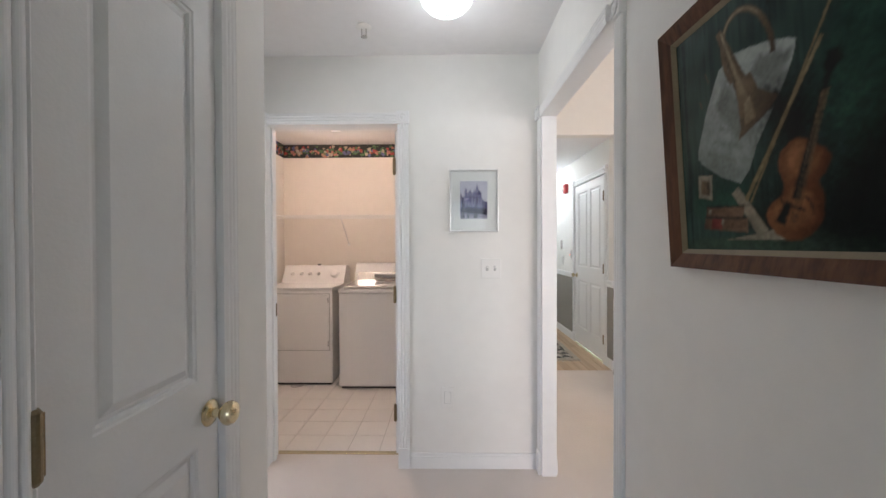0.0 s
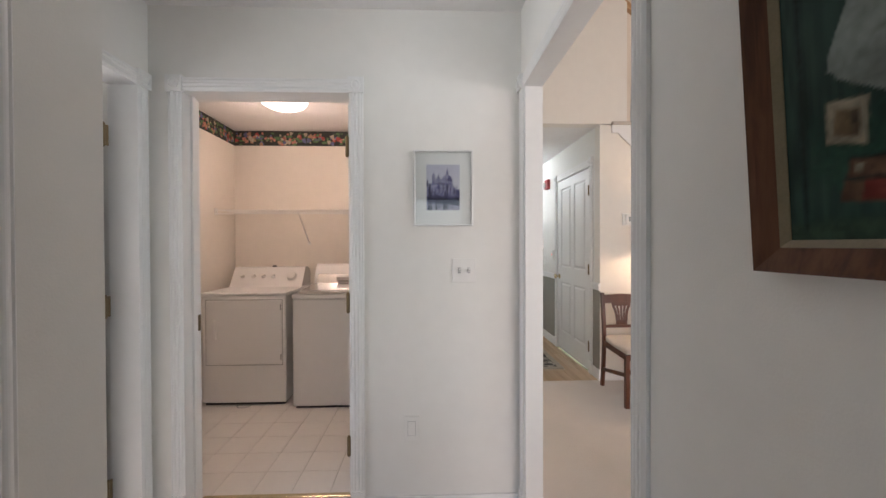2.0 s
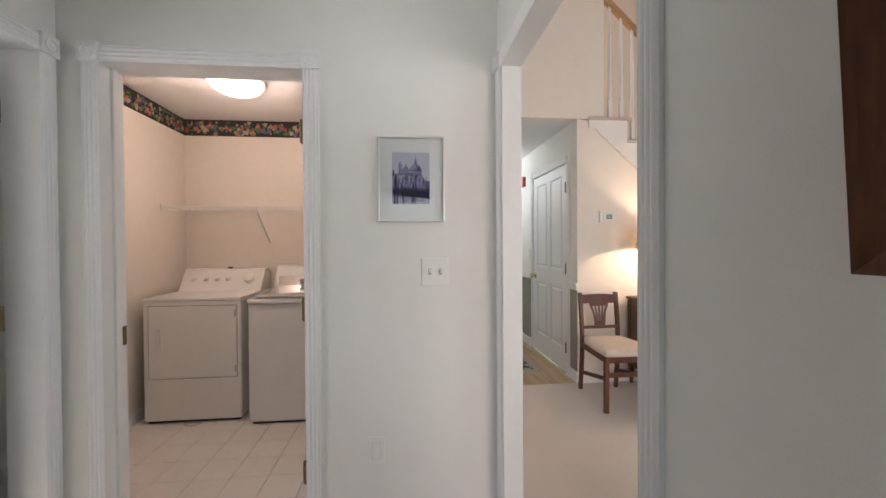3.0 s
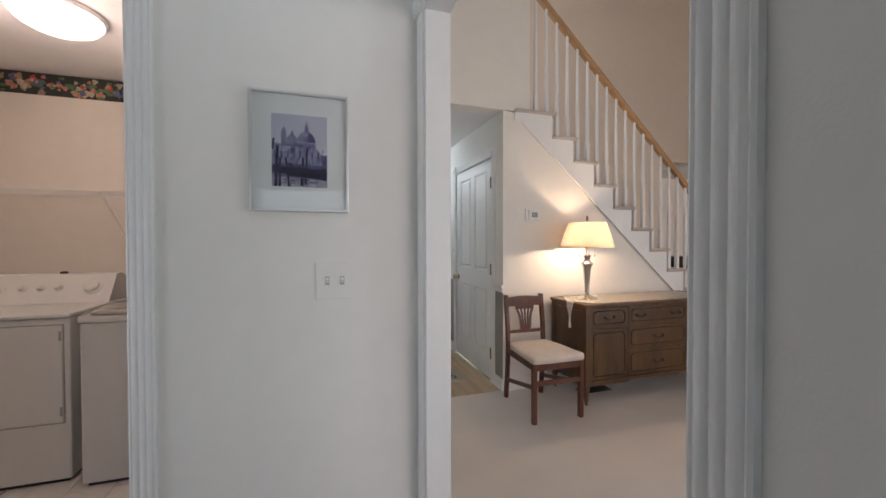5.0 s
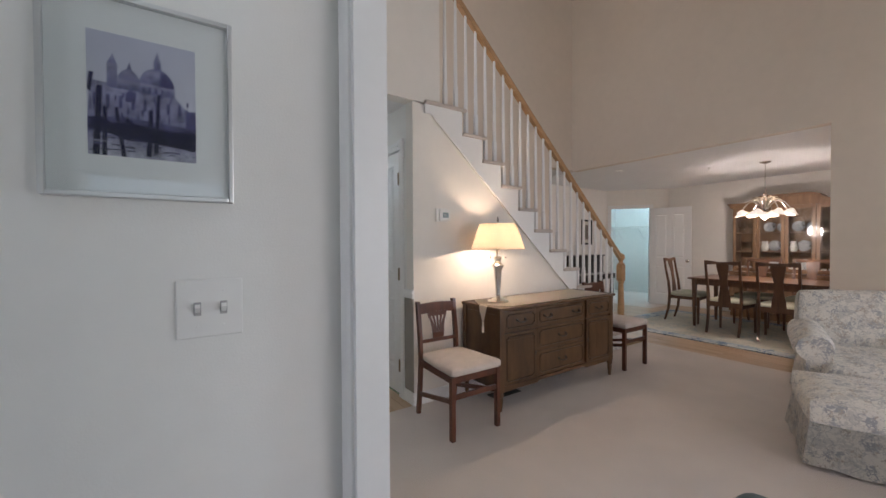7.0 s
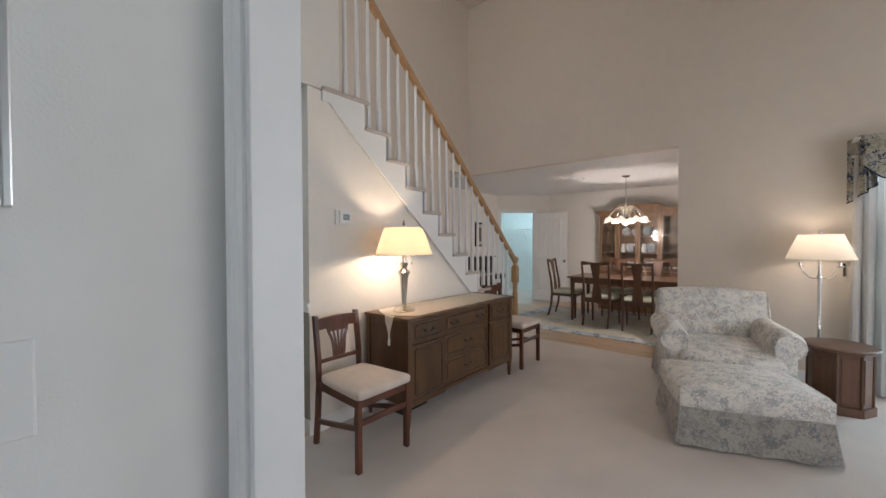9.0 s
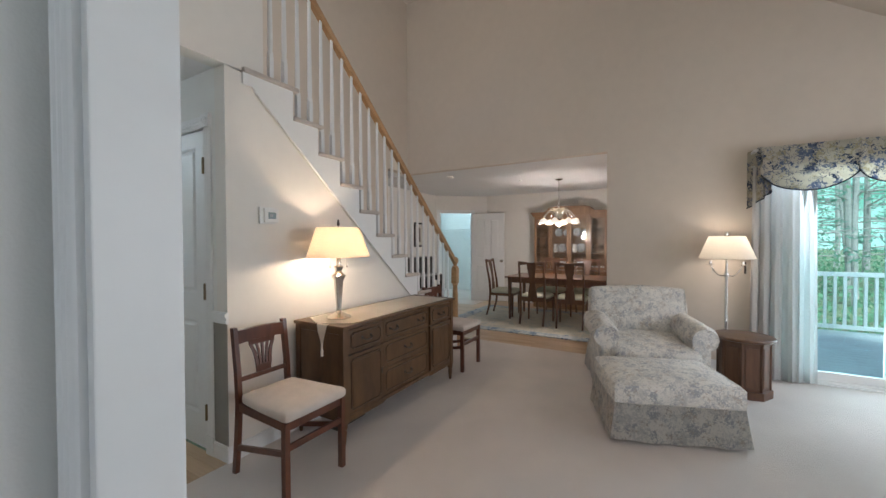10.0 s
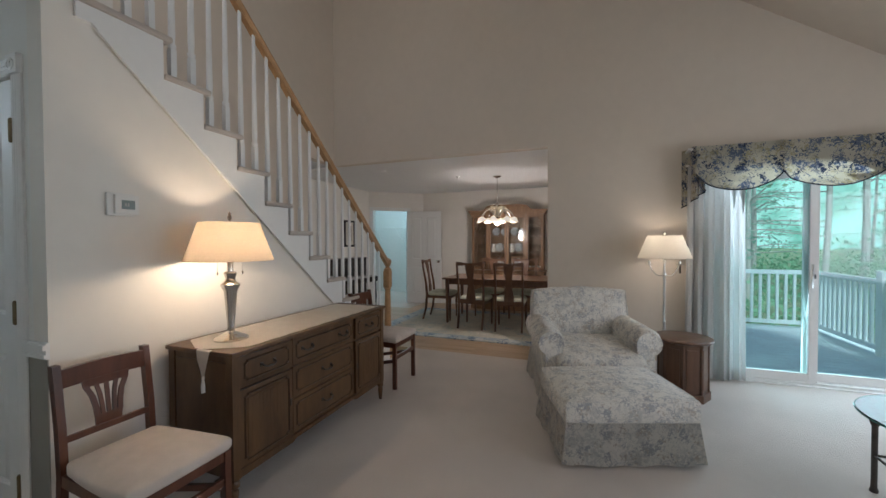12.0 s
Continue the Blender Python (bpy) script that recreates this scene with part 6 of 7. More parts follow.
OW, OD = 0.80, 0.63
ott = thing("ottoman", Matrix.Translation((3.80, 1.722, 0)) @ Matrix.Rotation(radians(-90 + 20), 4, "Z"), "skirted ottoman in faded blue toile slipcover", "ottoman")
part("base", boxes((-OW / 2 + 0.03, OW / 2 - 0.03, -OD / 2 + 0.03, OD / 2 - 0.03, 0.03, 0.26), bev=0.02), TOILE, ott)
part("skirt", skirt(OW, OD, 0.020, 0.272, 0.026, 0.4), TOILE, ott)
bm = puffy(OW + 0.012, OD + 0.012, 0.135, 0.014, 0.016, 22, 0.005, 9)
for v in bm.verts:
    if v.co.z > 0.12:
        e = (1 - (2 * v.co.x / OW) ** 2) * (1 - (2 * v.co.y / OD) ** 2)
        v.co.z += 0.030 * max(0.0, e) ** 0.5
tp = part("cushion", bm, TOILE, ott, "plump padded top", smooth=True)
tp.location = (0, 0, 0.262)
for z in (0.270, 0.393):
    pts = []
    for k in range(49):
        a = 2 * math.pi * k / 48
        cx, cy = math.cos(a), math.sin(a)
        q = (abs(cx) ** 14 + abs(cy) ** 14) ** (1 / 14)
        pts.append((cx / q * (OW / 2 + 0.005), cy / q * (OD / 2 + 0.005), z))
    part("piping", tube(pts, 0.005, 6), TOILE, ott, smooth=True)
for x in (-1, 1):
    for y in (-1, 1):
        part("foot", boxes((x * 0.33 - 0.02, x * 0.33 + 0.02, y * 0.25 - 0.02, y * 0.25 + 0.02, 0, 0.035)), WALNUT, ott)

# ---- drum end table ----
et = thing("end_table", pose(4.85, 1.085, 0, 0, 0, 12) @ Matrix.Diagonal((0.76, 0.76, 0.90, 1.0)), "round cherry drum end table with panelled sides", "end table")
part("top", lathe([(0.285, 0.545), (0.300, 0.552), (0.305, 0.562), (0.298, 0.575), (0.285, 0.580), (0.002, 0.580)], 48), CHERRY, et, smooth=True)
def octa(r, z0, z1):
    return prism([(r * math.cos(radians(45 * k + 22.5)), r * math.sin(radians(45 * k + 22.5))) for k in range(8)], z1 - z0, "xy", z0)
part("body", octa(0.245, 0.05, 0.545), CHERRY, et)
part("plinth", soften(octa(0.275, 0.0, 0.075), 0.006), CHERRY, et)
part("cornice", soften(octa(0.270, 0.520, 0.546), 0.004), CHERRY, et)
for k in range(8):
    a = radians(45 * k)
    p = part("side_panel", boxes((0.2262 - 0.002, 0.2262 + 0.008, -0.060, 0.060, 0.11, 0.49), bev=0.004), CHERRY, et)
    p.matrix_local = Matrix.Rotation(a, 4, "Z")
    q = part("post", lathe([(0.013, 0.075), (0.013, 0.520)], 8), CHERRY, et)
    q.location = (0.247 * math.cos(a + radians(22.5)), 0.247 * math.sin(a + radians(22.5)), 0)

# ---- floor lamp ----
fl = thing("floor_lamp", pose(5.225, 1.17, 0), "chrome floor lamp with two arms and a white tapered shade, lit", "floor lamp")
part("base", lathe([(0.13, 0), (0.132, 0.012), (0.11, 0.022), (0.03, 0.035), (0.014, 0.06)], 32), CHROME, fl, smooth=True)
part("pole", lathe([(0.013, 0.05), (0.013, 0.55), (0.017, 0.56), (0.013, 0.575), (0.013, 1.00), (0.022, 1.02), (0.018, 1.05), (0.010, 1.07), (0.008, 1.45)], 16), CHROME, fl, smooth=True)
for s in (-1, 1):
    pts = [(0, 0, 1.03)] + [(0.02 * 0, s * (0.02 + 0.11 * (i / 8)), 1.03 - 0.03 * math.sin(math.pi * i / 8) + 0.10 * (i / 8) ** 1.5) for i in range(1, 9)]
    ar = part("arm", tube(pts, 0.006, 8), CHROME, fl, smooth=True)
    cup = part("candle_cup", lathe([(0.006, 1.12), (0.030, 1.13), (0.036, 1.135), (0.030, 1.138), (0.012, 1.140), (0.012, 1.165)], 16), CHROME, ar, smooth=True)
    cup.location = (0, s * 0.13, 0)
    part("pull_chain", tube([(0, s * 0.115, 1.11), (0, s * 0.115, 1.04)], 0.0015, 5), CHROME, fl)
part("shade", lathe([(0.235, 1.195), (0.150, 1.415)], 48, cap=False), SHADEF, fl, "white tapered lampshade", smooth=True)
part("finial", lathe([(0.006, 1.415), (0.014, 1.428), (0.012, 1.445), (0.003, 1.455)], 12), CHROME, fl, smooth=True)
wp = thing("curtain_wand_hook", pose(5.5, 0.985, 1.09), "small dark hook on the wall beside the curtain", "hook")
part("hook", boxes((-0.02, -0.001, -0.008, 0.008, -0.06, 0.06), bev=0.003), BRONZE, wp)

# ---- sliding door, curtain and valance ----
sd = tagged(new("window_1"), "white vinyl sliding patio door", "sliding door", kind="structure")
part("window_frame", boxes((5.47, 5.60, -1.0, -0.955, 0, 2.07), (5.47, 5.60, 0.815, 0.86, 0, 2.07), (5.47, 5.60, -0.955, 0.815, 2.02, 2.07), (5.47, 5.60, -0.955, 0.815, 0, 0.035), bev=0.004), VINYL, sd)
for y0, y1, x0 in ((-0.125, 0.815, 5.485), (-0.955, -0.035, 5.535)):
    s = part("sash", boxes((x0, x0 + 0.04, y0, y0 + 0.07, 0.035, 2.02), (x0, x0 + 0.04, y1 - 0.07, y1, 0.035, 2.02), (x0, x0 + 0.04, y0 + 0.07, y1 - 0.07, 0.035, 0.115), (x0, x0 + 0.04, y0 + 0.07, y1 - 0.07, 1.95, 2.02), bev=0.004), VINYL, sd)
    g = part("pane", boxes((x0 + 0.018, x0 + 0.022, y0 + 0.068, y1 - 0.068, 0.113, 1.952)), PANE, sd)
    g.visible_shadow = False
part("handle", boxes((5.462, 5.486, -0.098, -0.075, 0.92, 1.14), bev=0.005), VINYL, sd)
part("latch", boxes((5.455, 5.466, -0.092, -0.080, 1.01, 1.05), bev=0.003), DARKPL, sd)
structure("door_sill", boxes((5.44, 5.66, -1.02, 0.88, -0.02, 0.012), bev=0.004), VINYL, "white sliding door sill", "sill")


def hanging(y0, y1, x, z0, z1, folds, amp, name, material, parent, nz=14, seed=0.0):
    bm = bmesh.new()
    n = folds * 12
    rows = []
    for j in range(nz + 1):
        f = j / nz
        row = []
        for i in range(n + 1):
            t = i / n
            spread = 1 + 0.10 * f
            y = y0 + (y1 - y0) * (0.5 + (t - 0.5) * spread)
            a = amp * (0.55 + 0.45 * f)
            xx = x + a * math.sin(2 * math.pi * folds * t + 0.5 * math.sin(5 * t + seed) + 0.35 * f * math.sin(9 * t)) + 0.35 * a * math.sin(4.3 * math.pi * folds * t + seed)
            row.append(bm.verts.new((xx, y, z1 + (z0 - z1) * f + 0.004 * math.sin(17 * t) * f)))
        rows.append(row)
    for a, b in zip(rows, rows[1:]):
        for i in range(n):
            bm.faces.new((a[i], a[i + 1], b[i + 1], b[i]))
    return part(name, bm, material, parent, smooth=True)


cur = thing("curtain", pose(0, 0, 0), "white floor-length sheer curtain drawn to one side", "curtain")
hanging(0.47, 0.92, 5.405, 0.012, 2.10, 6, 0.036, "drape", SHEER, cur)
hanging(0.60, 0.95, 5.36, 0.012, 2.10, 4, 0.030, "drape", SHEER, cur, seed=2.0)
part("rod", tube([(5.40, -1.1, 2.11), (5.40, 0.96, 2.11)], 0.010, 10), WHITEPL, cur)

val = thing("window_valance", pose(0, 0, 0), "cream valance with blue floral print and dark edging, in swags", "valance")
part("board", boxes((5.30, 5.499, -1.16, 0.955, 2.24, 2.262)), TRIM, val)
VB = mat("valance_edge", (0.02, 0.025, 0.04), 0.8, var=0.2)


def swag(y0, y1, ztop, zmid, zend, seed):
    """A hung swag: cross folds gather at both upper corners, a drooping hem with a dark binding."""
    bm = bmesh.new()
    nu, nv = 40, 16
    grid = []
    for j in range(nv + 1):
        v = j / nv
        row = []
        for i in range(nu + 1):
            u = i / nu
            droop = (1 - (2 * u - 1) ** 2) ** 0.75
            zb = zend + (zmid - zend) * droop
            z = ztop + (zb - ztop) * v
            fold = 0.020 * math.sin(14 * v * (0.4 + 0.6 * droop) + 3 * u + seed) * (0.25 + 0.75 * droop) * (0.3 + v)
            x = 5.285 - 0.03 * v * droop + fold - 0.025 * math.exp(-((min(u, 1 - u)) / 0.07) ** 2)
            row.append(bm.verts.new((x, y0 + (y1 - y0) * u + 0.01 * math.sin(9 * v + seed), z)))
        grid.append(row)
    for a, b in zip(grid, grid[1:]):
        for i in range(nu):
            bm.faces.new((a[i], a[i + 1], b[i + 1], b[i]))
    hem = [tuple(v.co) for v in grid[-1]]
    bmesh.ops.solidify(bm, geom=bm.faces[:], thickness=0.004)
    s = part("swag", bm, VALCLOTH, val, smooth=True)
    part("binding", tube(hem, 0.006, 6), VB, s, "dark navy edging")


swag(0.22, 0.90, 2.27, 1.835, 2.00, 0.3)
swag(-0.47, 0.25, 2.265, 1.835, 2.00, 1.7)
swag(-1.12, -0.44, 2.265, 1.835, 2.00, 2.9)
bm = bmesh.new()
grid = []
for j in range(13):
    v = j / 12
    row = []
    for i in range(25):
        u = i / 24
        ang = u * math.pi * 0.5
        y = 0.965 - 0.16 * u
        zb = 1.70 + 0.16 * u
        x = 5.50 - 0.20 * min(1, u * 3) + 0.018 * math.sin(u * 26) * (0.4 + v)
        row.append(bm.verts.new((x, y + 0.012 * math.sin(u * 20 + 1), 2.275 + (zb - 2.275) * v)))
    grid.append(row)
for a, b in zip(grid, grid[1:]):
    for i in range(24):
        bm.faces.new((a[i], a[i + 1], b[i + 1], b[i]))
hem = [tuple(v.co) for v in grid[-1]]
bmesh.ops.solidify(bm, geom=bm.faces[:], thickness=0.004)
jb = part("jabot", bm, VALCLOTH, val, "gathered side tail", smooth=True)
part("binding", tube(hem, 0.006, 6), VB, jb)

# ---- glass coffee table ----
gt = thing("glass_table", pose(3.45, 0.19, 0), "round glass-topped coffee table on dark metal legs", "coffee table")
part("glass_top", soften(lathe([(0.395, 0.488), (0.400, 0.494), (0.395, 0.500)], 64), 0.001), PANE, gt, smooth=True)
for k in range(4):
    a = radians(42 + 90 * k)
    x, y = 0.345 * math.cos(a), 0.345 * math.sin(a)
    lg = part("leg", lathe([(0.017, 0), (0.019, 0.01), (0.013, 0.03), (0.013, 0.36), (0.021, 0.375), (0.021, 0.39), (0.013, 0.40), (0.016, 0.47), (0.022, 0.488)], 16), BRONZE, gt, smooth=True)
    lg.location = (x, y, 0)
    b = radians(42 + 90 * (k + 1))
    part("stretcher", tube([(x, y, 0.20), (0.345 * math.cos(b), 0.345 * math.sin(b), 0.20)], 0.007, 8), BRONZE, gt)

part("glass_rim", lathe([(0.4002, 0.4895), (0.4025, 0.494), (0.4002, 0.4985), (0.3955, 0.494)], 64, cap=False), mat("glass_edge", (0.10, 0.30, 0.26), 0.1, var=0.05), gt, "green glass edge", smooth=True)

# ---- grey slipper chair ----
pf = thing("slipper_chair", pose(1.62, 1.585, 0, 0, 0, -96), "low slipper chair in grey-teal cloth with a rounded back", "chair")
bm = puffy(0.36, 0.19, 0.36, 0.09, 0.02, 18, 0.010, 4)
for v in bm.verts:
    if v.co.z > 0.15:
        v.co.z += 0.007 * math.sin(v.co.x * 34 + v.co.y * 30) - 0.16 * max(0, abs(v.co.x) - 0.06) ** 1.5
bk = part("backrest", bm, TEAL, pf, "rounded padded backrest", smooth=True)
bk.location = (0, -0.10, 0.315)
st = part("seat", puffy(0.46, 0.46, 0.17, 0.05, 0.03, 12, 0.006, 6), TEAL, pf, smooth=True)
st.location = (0, 0.03, 0.22)
part("base", boxes((-0.21, 0.21, -0.18, 0.24, 0.14, 0.24), bev=0.02), TEAL, pf)
for x in (-0.18, 0.18):
    for y in (-0.15, 0.21):
        part("leg", lathe([(0.014, 0), (0.022, 0.14)], 12, at=(x, y, 0)), WALNUT, pf)

# ---- dining room ----
drug = thing("dining_rug", pose(7.05, 3.35, 0), "cream wool rug with a pale blue floral border", "rug")
part("field", boxes((-1.08, 1.08, -1.65, 1.65, -0.005, 0.009), bev=0.003), print_fabric("rug_field", (0.56, 0.53, 0.44), [((0.46, 0.45, 0.38), 0.6, 0.27, 0.05), ((0.36, 0.41, 0.40), 0.9, 0.31, 0.03)], 5), drug)
RB = print_fabric("rug_border", (0.50, 0.53, 0.52), [((0.30, 0.38, 0.45), 1.0, 0.245, 0.03), ((0.13, 0.20, 0.31), 0.9, 0.285, 0.02)], 5)
part("border", boxes((-1.085, -0.88, -1.652, 1.652, -0.004, 0.0105), (0.88, 1.085, -1.652, 1.652, -0.004, 0.0105), (-0.88, 0.88, -1.652, -1.44, -0.004, 0.0105), (-0.88, 0.88, 1.44, 1.652, -0.004, 0.0105)), RB, drug)

dt = thing("dining_table", pose(7.32, 3.22, 0.0095), "dark cherry dining table with tapered legs", "dining table")
part("tabletop", boxes((-0.46, 0.46, -0.92, 0.92, 0.728, 0.755), bev=0.008), CHERRY, dt)
part("apron", boxes((-0.40, -0.38, -0.82, 0.82, 0.645, 0.728), (0.38, 0.40, -0.82, 0.82, 0.645, 0.728), (-0.38, 0.38, -0.84, -0.82, 0.645, 0.728), (-0.38, 0.38, 0.82, 0.84, 0.645, 0.728)), CHERRY, dt)
for x in (-1, 1):
    for y in (-1, 1):
        bm = bmesh.new()
        vs = box(bm, -0.030, 0.030, -0.030, 0.030, 0, 0.73)
        for v in vs:
            if v.co.z < 0.1:
                v.co.x *= 0.55
                v.co.y *= 0.55
        l = part("leg", soften(bm, 0.004), CHERRY, dt)
        l.location = (x * 0.395, y * 0.845, 0)


def dining_chair(m):
    c = thing("dining_chair", m, "dark cherry dining chair with solid splat and green seat", "chair", "chairs round the dining table")
    for s in (-1, 1):
        prof = [(0.29, 0.0), (0.235, 0.20), (0.215, 0.44), (0.235, 0.65), (0.275, 0.85), (0.300, 1.02)]
        half = [0.013, 0.016, 0.020, 0.016, 0.013, 0.012]
        out = [(y - h, z) for (y, z), h in zip(prof, half)] + [(y + h, z) for (y, z), h in zip(reversed(prof), reversed(half))]
        bm = bmesh.new()
        prism(out, 0.028, "yz", s * 0.20 - 0.014, bm)
        for v in bm.verts:
            v.co.x += s * 0.012 * (v.co.z - 0.44)
        part("back_leg", soften(bm, 0.004), CHERRY, c)
        bm = bmesh.new()
        vs = box(bm, -0.020, 0.020, -0.020, 0.020, 0, 0.43)
        for v in vs:
            if v.co.z < 0.1:
                v.co.x *= 0.6
                v.co.y *= 0.6
        l = part("front_leg", soften(bm, 0.003), CHERRY, c)
        l.location = (s * 0.215, -0.205, 0)
        part("side_rail", boxes((s * 0.207 - 0.010, s * 0.207 + 0.010, -0.19, 0.205, 0.375, 0.432)), CHERRY, c)
    part("front_rail", boxes((-0.195, 0.195, -0.218, -0.196, 0.375, 0.432)), CHERRY, c)
    part("back_rail", boxes((-0.188, 0.188, 0.205, 0.226, 0.380, 0.450)), CHERRY, c)
    n = 10
    top = [(-0.222 + 0.444 * i / n, 1.030 + 0.010 * math.cos(2 * math.pi * i / n)) for i in range(n + 1)]
    bot = [(-0.200 + 0.400 * i / n, 0.985 - 0.006 * math.cos(2 * math.pi * i / n)) for i in range(n + 1)]
    bm = prism(top + bot[::-1], 0.022, "xz", 0.288)
    part("crest_rail", soften(bm, 0.005), CHERRY, c)
    bm = bmesh.new()
    L = []
    for i in range(9):
        z = 0.45 + 0.545 * i / 8
        y = 0.218 + 0.076 * (i / 8) ** 1.6
        w = 0.060 + 0.016 * math.cos(math.pi * i / 4)
        L.append([bm.verts.new((sx * w, y + dy, z)) for sx, dy in ((-1, -0.005), (1, -0.005), (1, 0.006), (-1, 0.006))])
    for a, b in zip(L, L[1:]):
        for k in range(4):
            bm.faces.new((a[k], a[(k + 1) % 4], b[(k + 1) % 4], b[k]))
    bm.faces.new(L[0]), bm.faces.new(L[-1])
    part("splat", bm, CHERRY, c)
    st = part("seat", puffy(0.45, 0.43, 0.075, 0.030, 0.018, 8, 0.002), SEATGREEN, c, "pale green padded seat", smooth=True)
    st.location = (0, -0.015, 0.415)
    return c


Z1 = 0.0105
dc = dining_chair(pose(6.86, 3.56, Z1, 0, 0, 88))
for x, y, r in ((6.86, 2.99, 94), (7.27, 4.29, 4), (7.80, 3.55, -92), (7.80, 2.95, -88), (7.3, 2.10, 178)):
    copy_thing(dc, pose(x, y, Z1, 0, 0, r))

# china cabinet
hc = thing("china_cabinet", pose(8.62, 3.385, 0, 0, 0, -90), "honey wood china cabinet with glass doors, filled with china", "china cabinet")
HW = 0.735
part("base", boxes((-HW, HW, -0.22, 0.22, 0.09, 0.76), bev=0.006), HUTCHW, hc)
part("plinth", boxes((-HW + 0.02, HW - 0.02, -0.20, 0.22, 0, 0.09)), HUTCHW, hc)
part("counter", boxes((-HW - 0.015, HW + 0.015, -0.235, 0.22, 0.76, 0.79), bev=0.006), HUTCHW, hc)
for i in range(4):
    x0 = -HW + 0.02 + i * 0.3575
    d = part("door", boxes((x0 + 0.006, x0 + 0.350, -0.236, -0.219, 0.12, 0.735), bev=0.003), HUTCHW, hc)
    part("moulding", moulding(x0 + 0.04, x0 + 0.316, 0.17, 0.69, 0.03, -0.236), HUTCHW, d)
    k = part("pull", lathe([(0.008, 0), (0.012, 0.014), (0.004, 0.018)], 10), OLDBRASS, d)
    k.matrix_local = Matrix.Translation((x0 + (0.33 if i % 2 == 0 else 0.03), -0.236, 0.45)) @ Matrix.Rotation(radians(90), 4, "X")
part("back_board", boxes((-HW + 0.02, HW - 0.02, 0.20, 0.22, 0.79, 1.94)), HUTCHW, hc)
for s in (-1, 1):
    part("side", boxes((s * (HW - 0.03) - 0.012, s * (HW - 0.03) + 0.012, -0.11, 0.20, 0.79, 1.94)), HUTCHW, hc)
for z in (1.14, 1.47):
    part("shelf", boxes((-HW + 0.042, HW - 0.042, -0.09, 0.20, z - 0.009, z + 0.009)), HUTCHW, hc)
part("upper_top", boxes((-HW, HW, -0.12, 0.20, 1.90, 1.94)), HUTCHW, hc)
crown = [(-HW - 0.04, 1.96), (-0.50, 1.96), (-0.44, 1.99), (-0.40, 2.04), (-0.30, 2.065), (0.30, 2.065), (0.40, 2.04), (0.44, 1.99), (0.50, 1.96), (HW + 0.04, 1.96)]
bm = prism(crown + [(HW + 0.0, 1.90), (-HW - 0.0, 1.90)], 0.34, "xz", -0.145)
part("crown", soften(bm, 0.006), HUTCHW, hc, "arched moulded crown")
bm = prism([(x * 1.02, z + 0.028) for x, z in crown] + [(x * 1.0, z - 0.004) for x, z in reversed(crown)], 0.36, "xz", -0.165)
part("crown_moulding", bm, HUTCHW, hc)
xs = [-HW + 0.02, -0.375, 0.0, 0.375, HW - 0.02]
for i in range(4):
    a, b = xs[i] + 0.003, xs[i + 1] - 0.003
    d = part("glass_door", boxes((a, a + 0.045, -0.125, -0.105, 0.80, 1.90), (b - 0.045, b, -0.125, -0.105, 0.80, 1.90), (a + 0.045, b - 0.045, -0.125, -0.105, 0.80, 0.86), (a + 0.045, b - 0.045, -0.125, -0.105, 1.84, 1.90), bev=0.003), HUTCHW, hc)
    g = part("pane", boxes((a + 0.043, b - 0.043, -0.117, -0.113, 0.858, 1.842)), CABGLASS, d)
    g.visible_shadow = False


def china_piece(kind, x, y, z, r):
    lx = Matrix.Translation((8.62 + y, 3.385 - x, z))
    if kind == "plate":
        t = thing("plate", lx, "white china plate standing on edge in the cabinet", "plate", "china in the cabinet")
        p = part("dish", lathe([(0.02, 0.0), (r * 0.6, 0.002), (r * 0.66, 0.008), (r, 0.018), (r, 0.022), (r * 0.64, 0.012), (r * 0.6, 0.006), (0.02, 0.004)], 28), PLATE, t, smooth=True)
        p.matrix_local = Matrix.Translation((0, 0, r)) @ Matrix.Rotation(radians(-80), 4, "Y")
    elif kind == "goblet":
        t = thing("goblet", lx, "clear stemmed glass goblet in the cabinet", "goblet", "china in the cabinet")
        part("bowl", lathe([(r * 0.9, 0), (r * 0.9, 0.004), (0.006, 0.010), (0.005, 0.075), (r * 0.8, 0.095), (r, 0.13), (r * 0.95, 0.17), (r * 0.9, 0.17), (r * 0.94, 0.13), (r * 0.7, 0.10), (0.003, 0.085)], 18), CRYSTAL, t, smooth=True)
    elif kind == "bowl":
        t = thing("bowl", lx, "white china bowl in the cabinet", "bowl", "china in the cabinet")
        part("dish", lathe([(r * 0.5, 0), (r * 0.5, 0.01), (r * 0.9, 0.05), (r, 0.09), (r * 0.96, 0.09), (r * 0.84, 0.05), (0.01, 0.016)], 24), CHINA, t, smooth=True)
    else:
        t = thing("pitcher", lx, "white china pitcher in the cabinet", "pitcher", "china in the cabinet")
        part("body", lathe([(0.04, 0), (r, 0.05), (r, 0.09), (0.035, 0.14), (0.042, 0.17), (0.038, 0.17), (0.03, 0.14), (0.002, 0.01)], 20), CHINA, t, smooth=True)
        part("handle", tube([(0, r * 0.9, 0.06), (0, r + 0.03, 0.09), (0, r + 0.02, 0.14), (0, 0.036, 0.155)], 0.005, 6), CHINA, t)


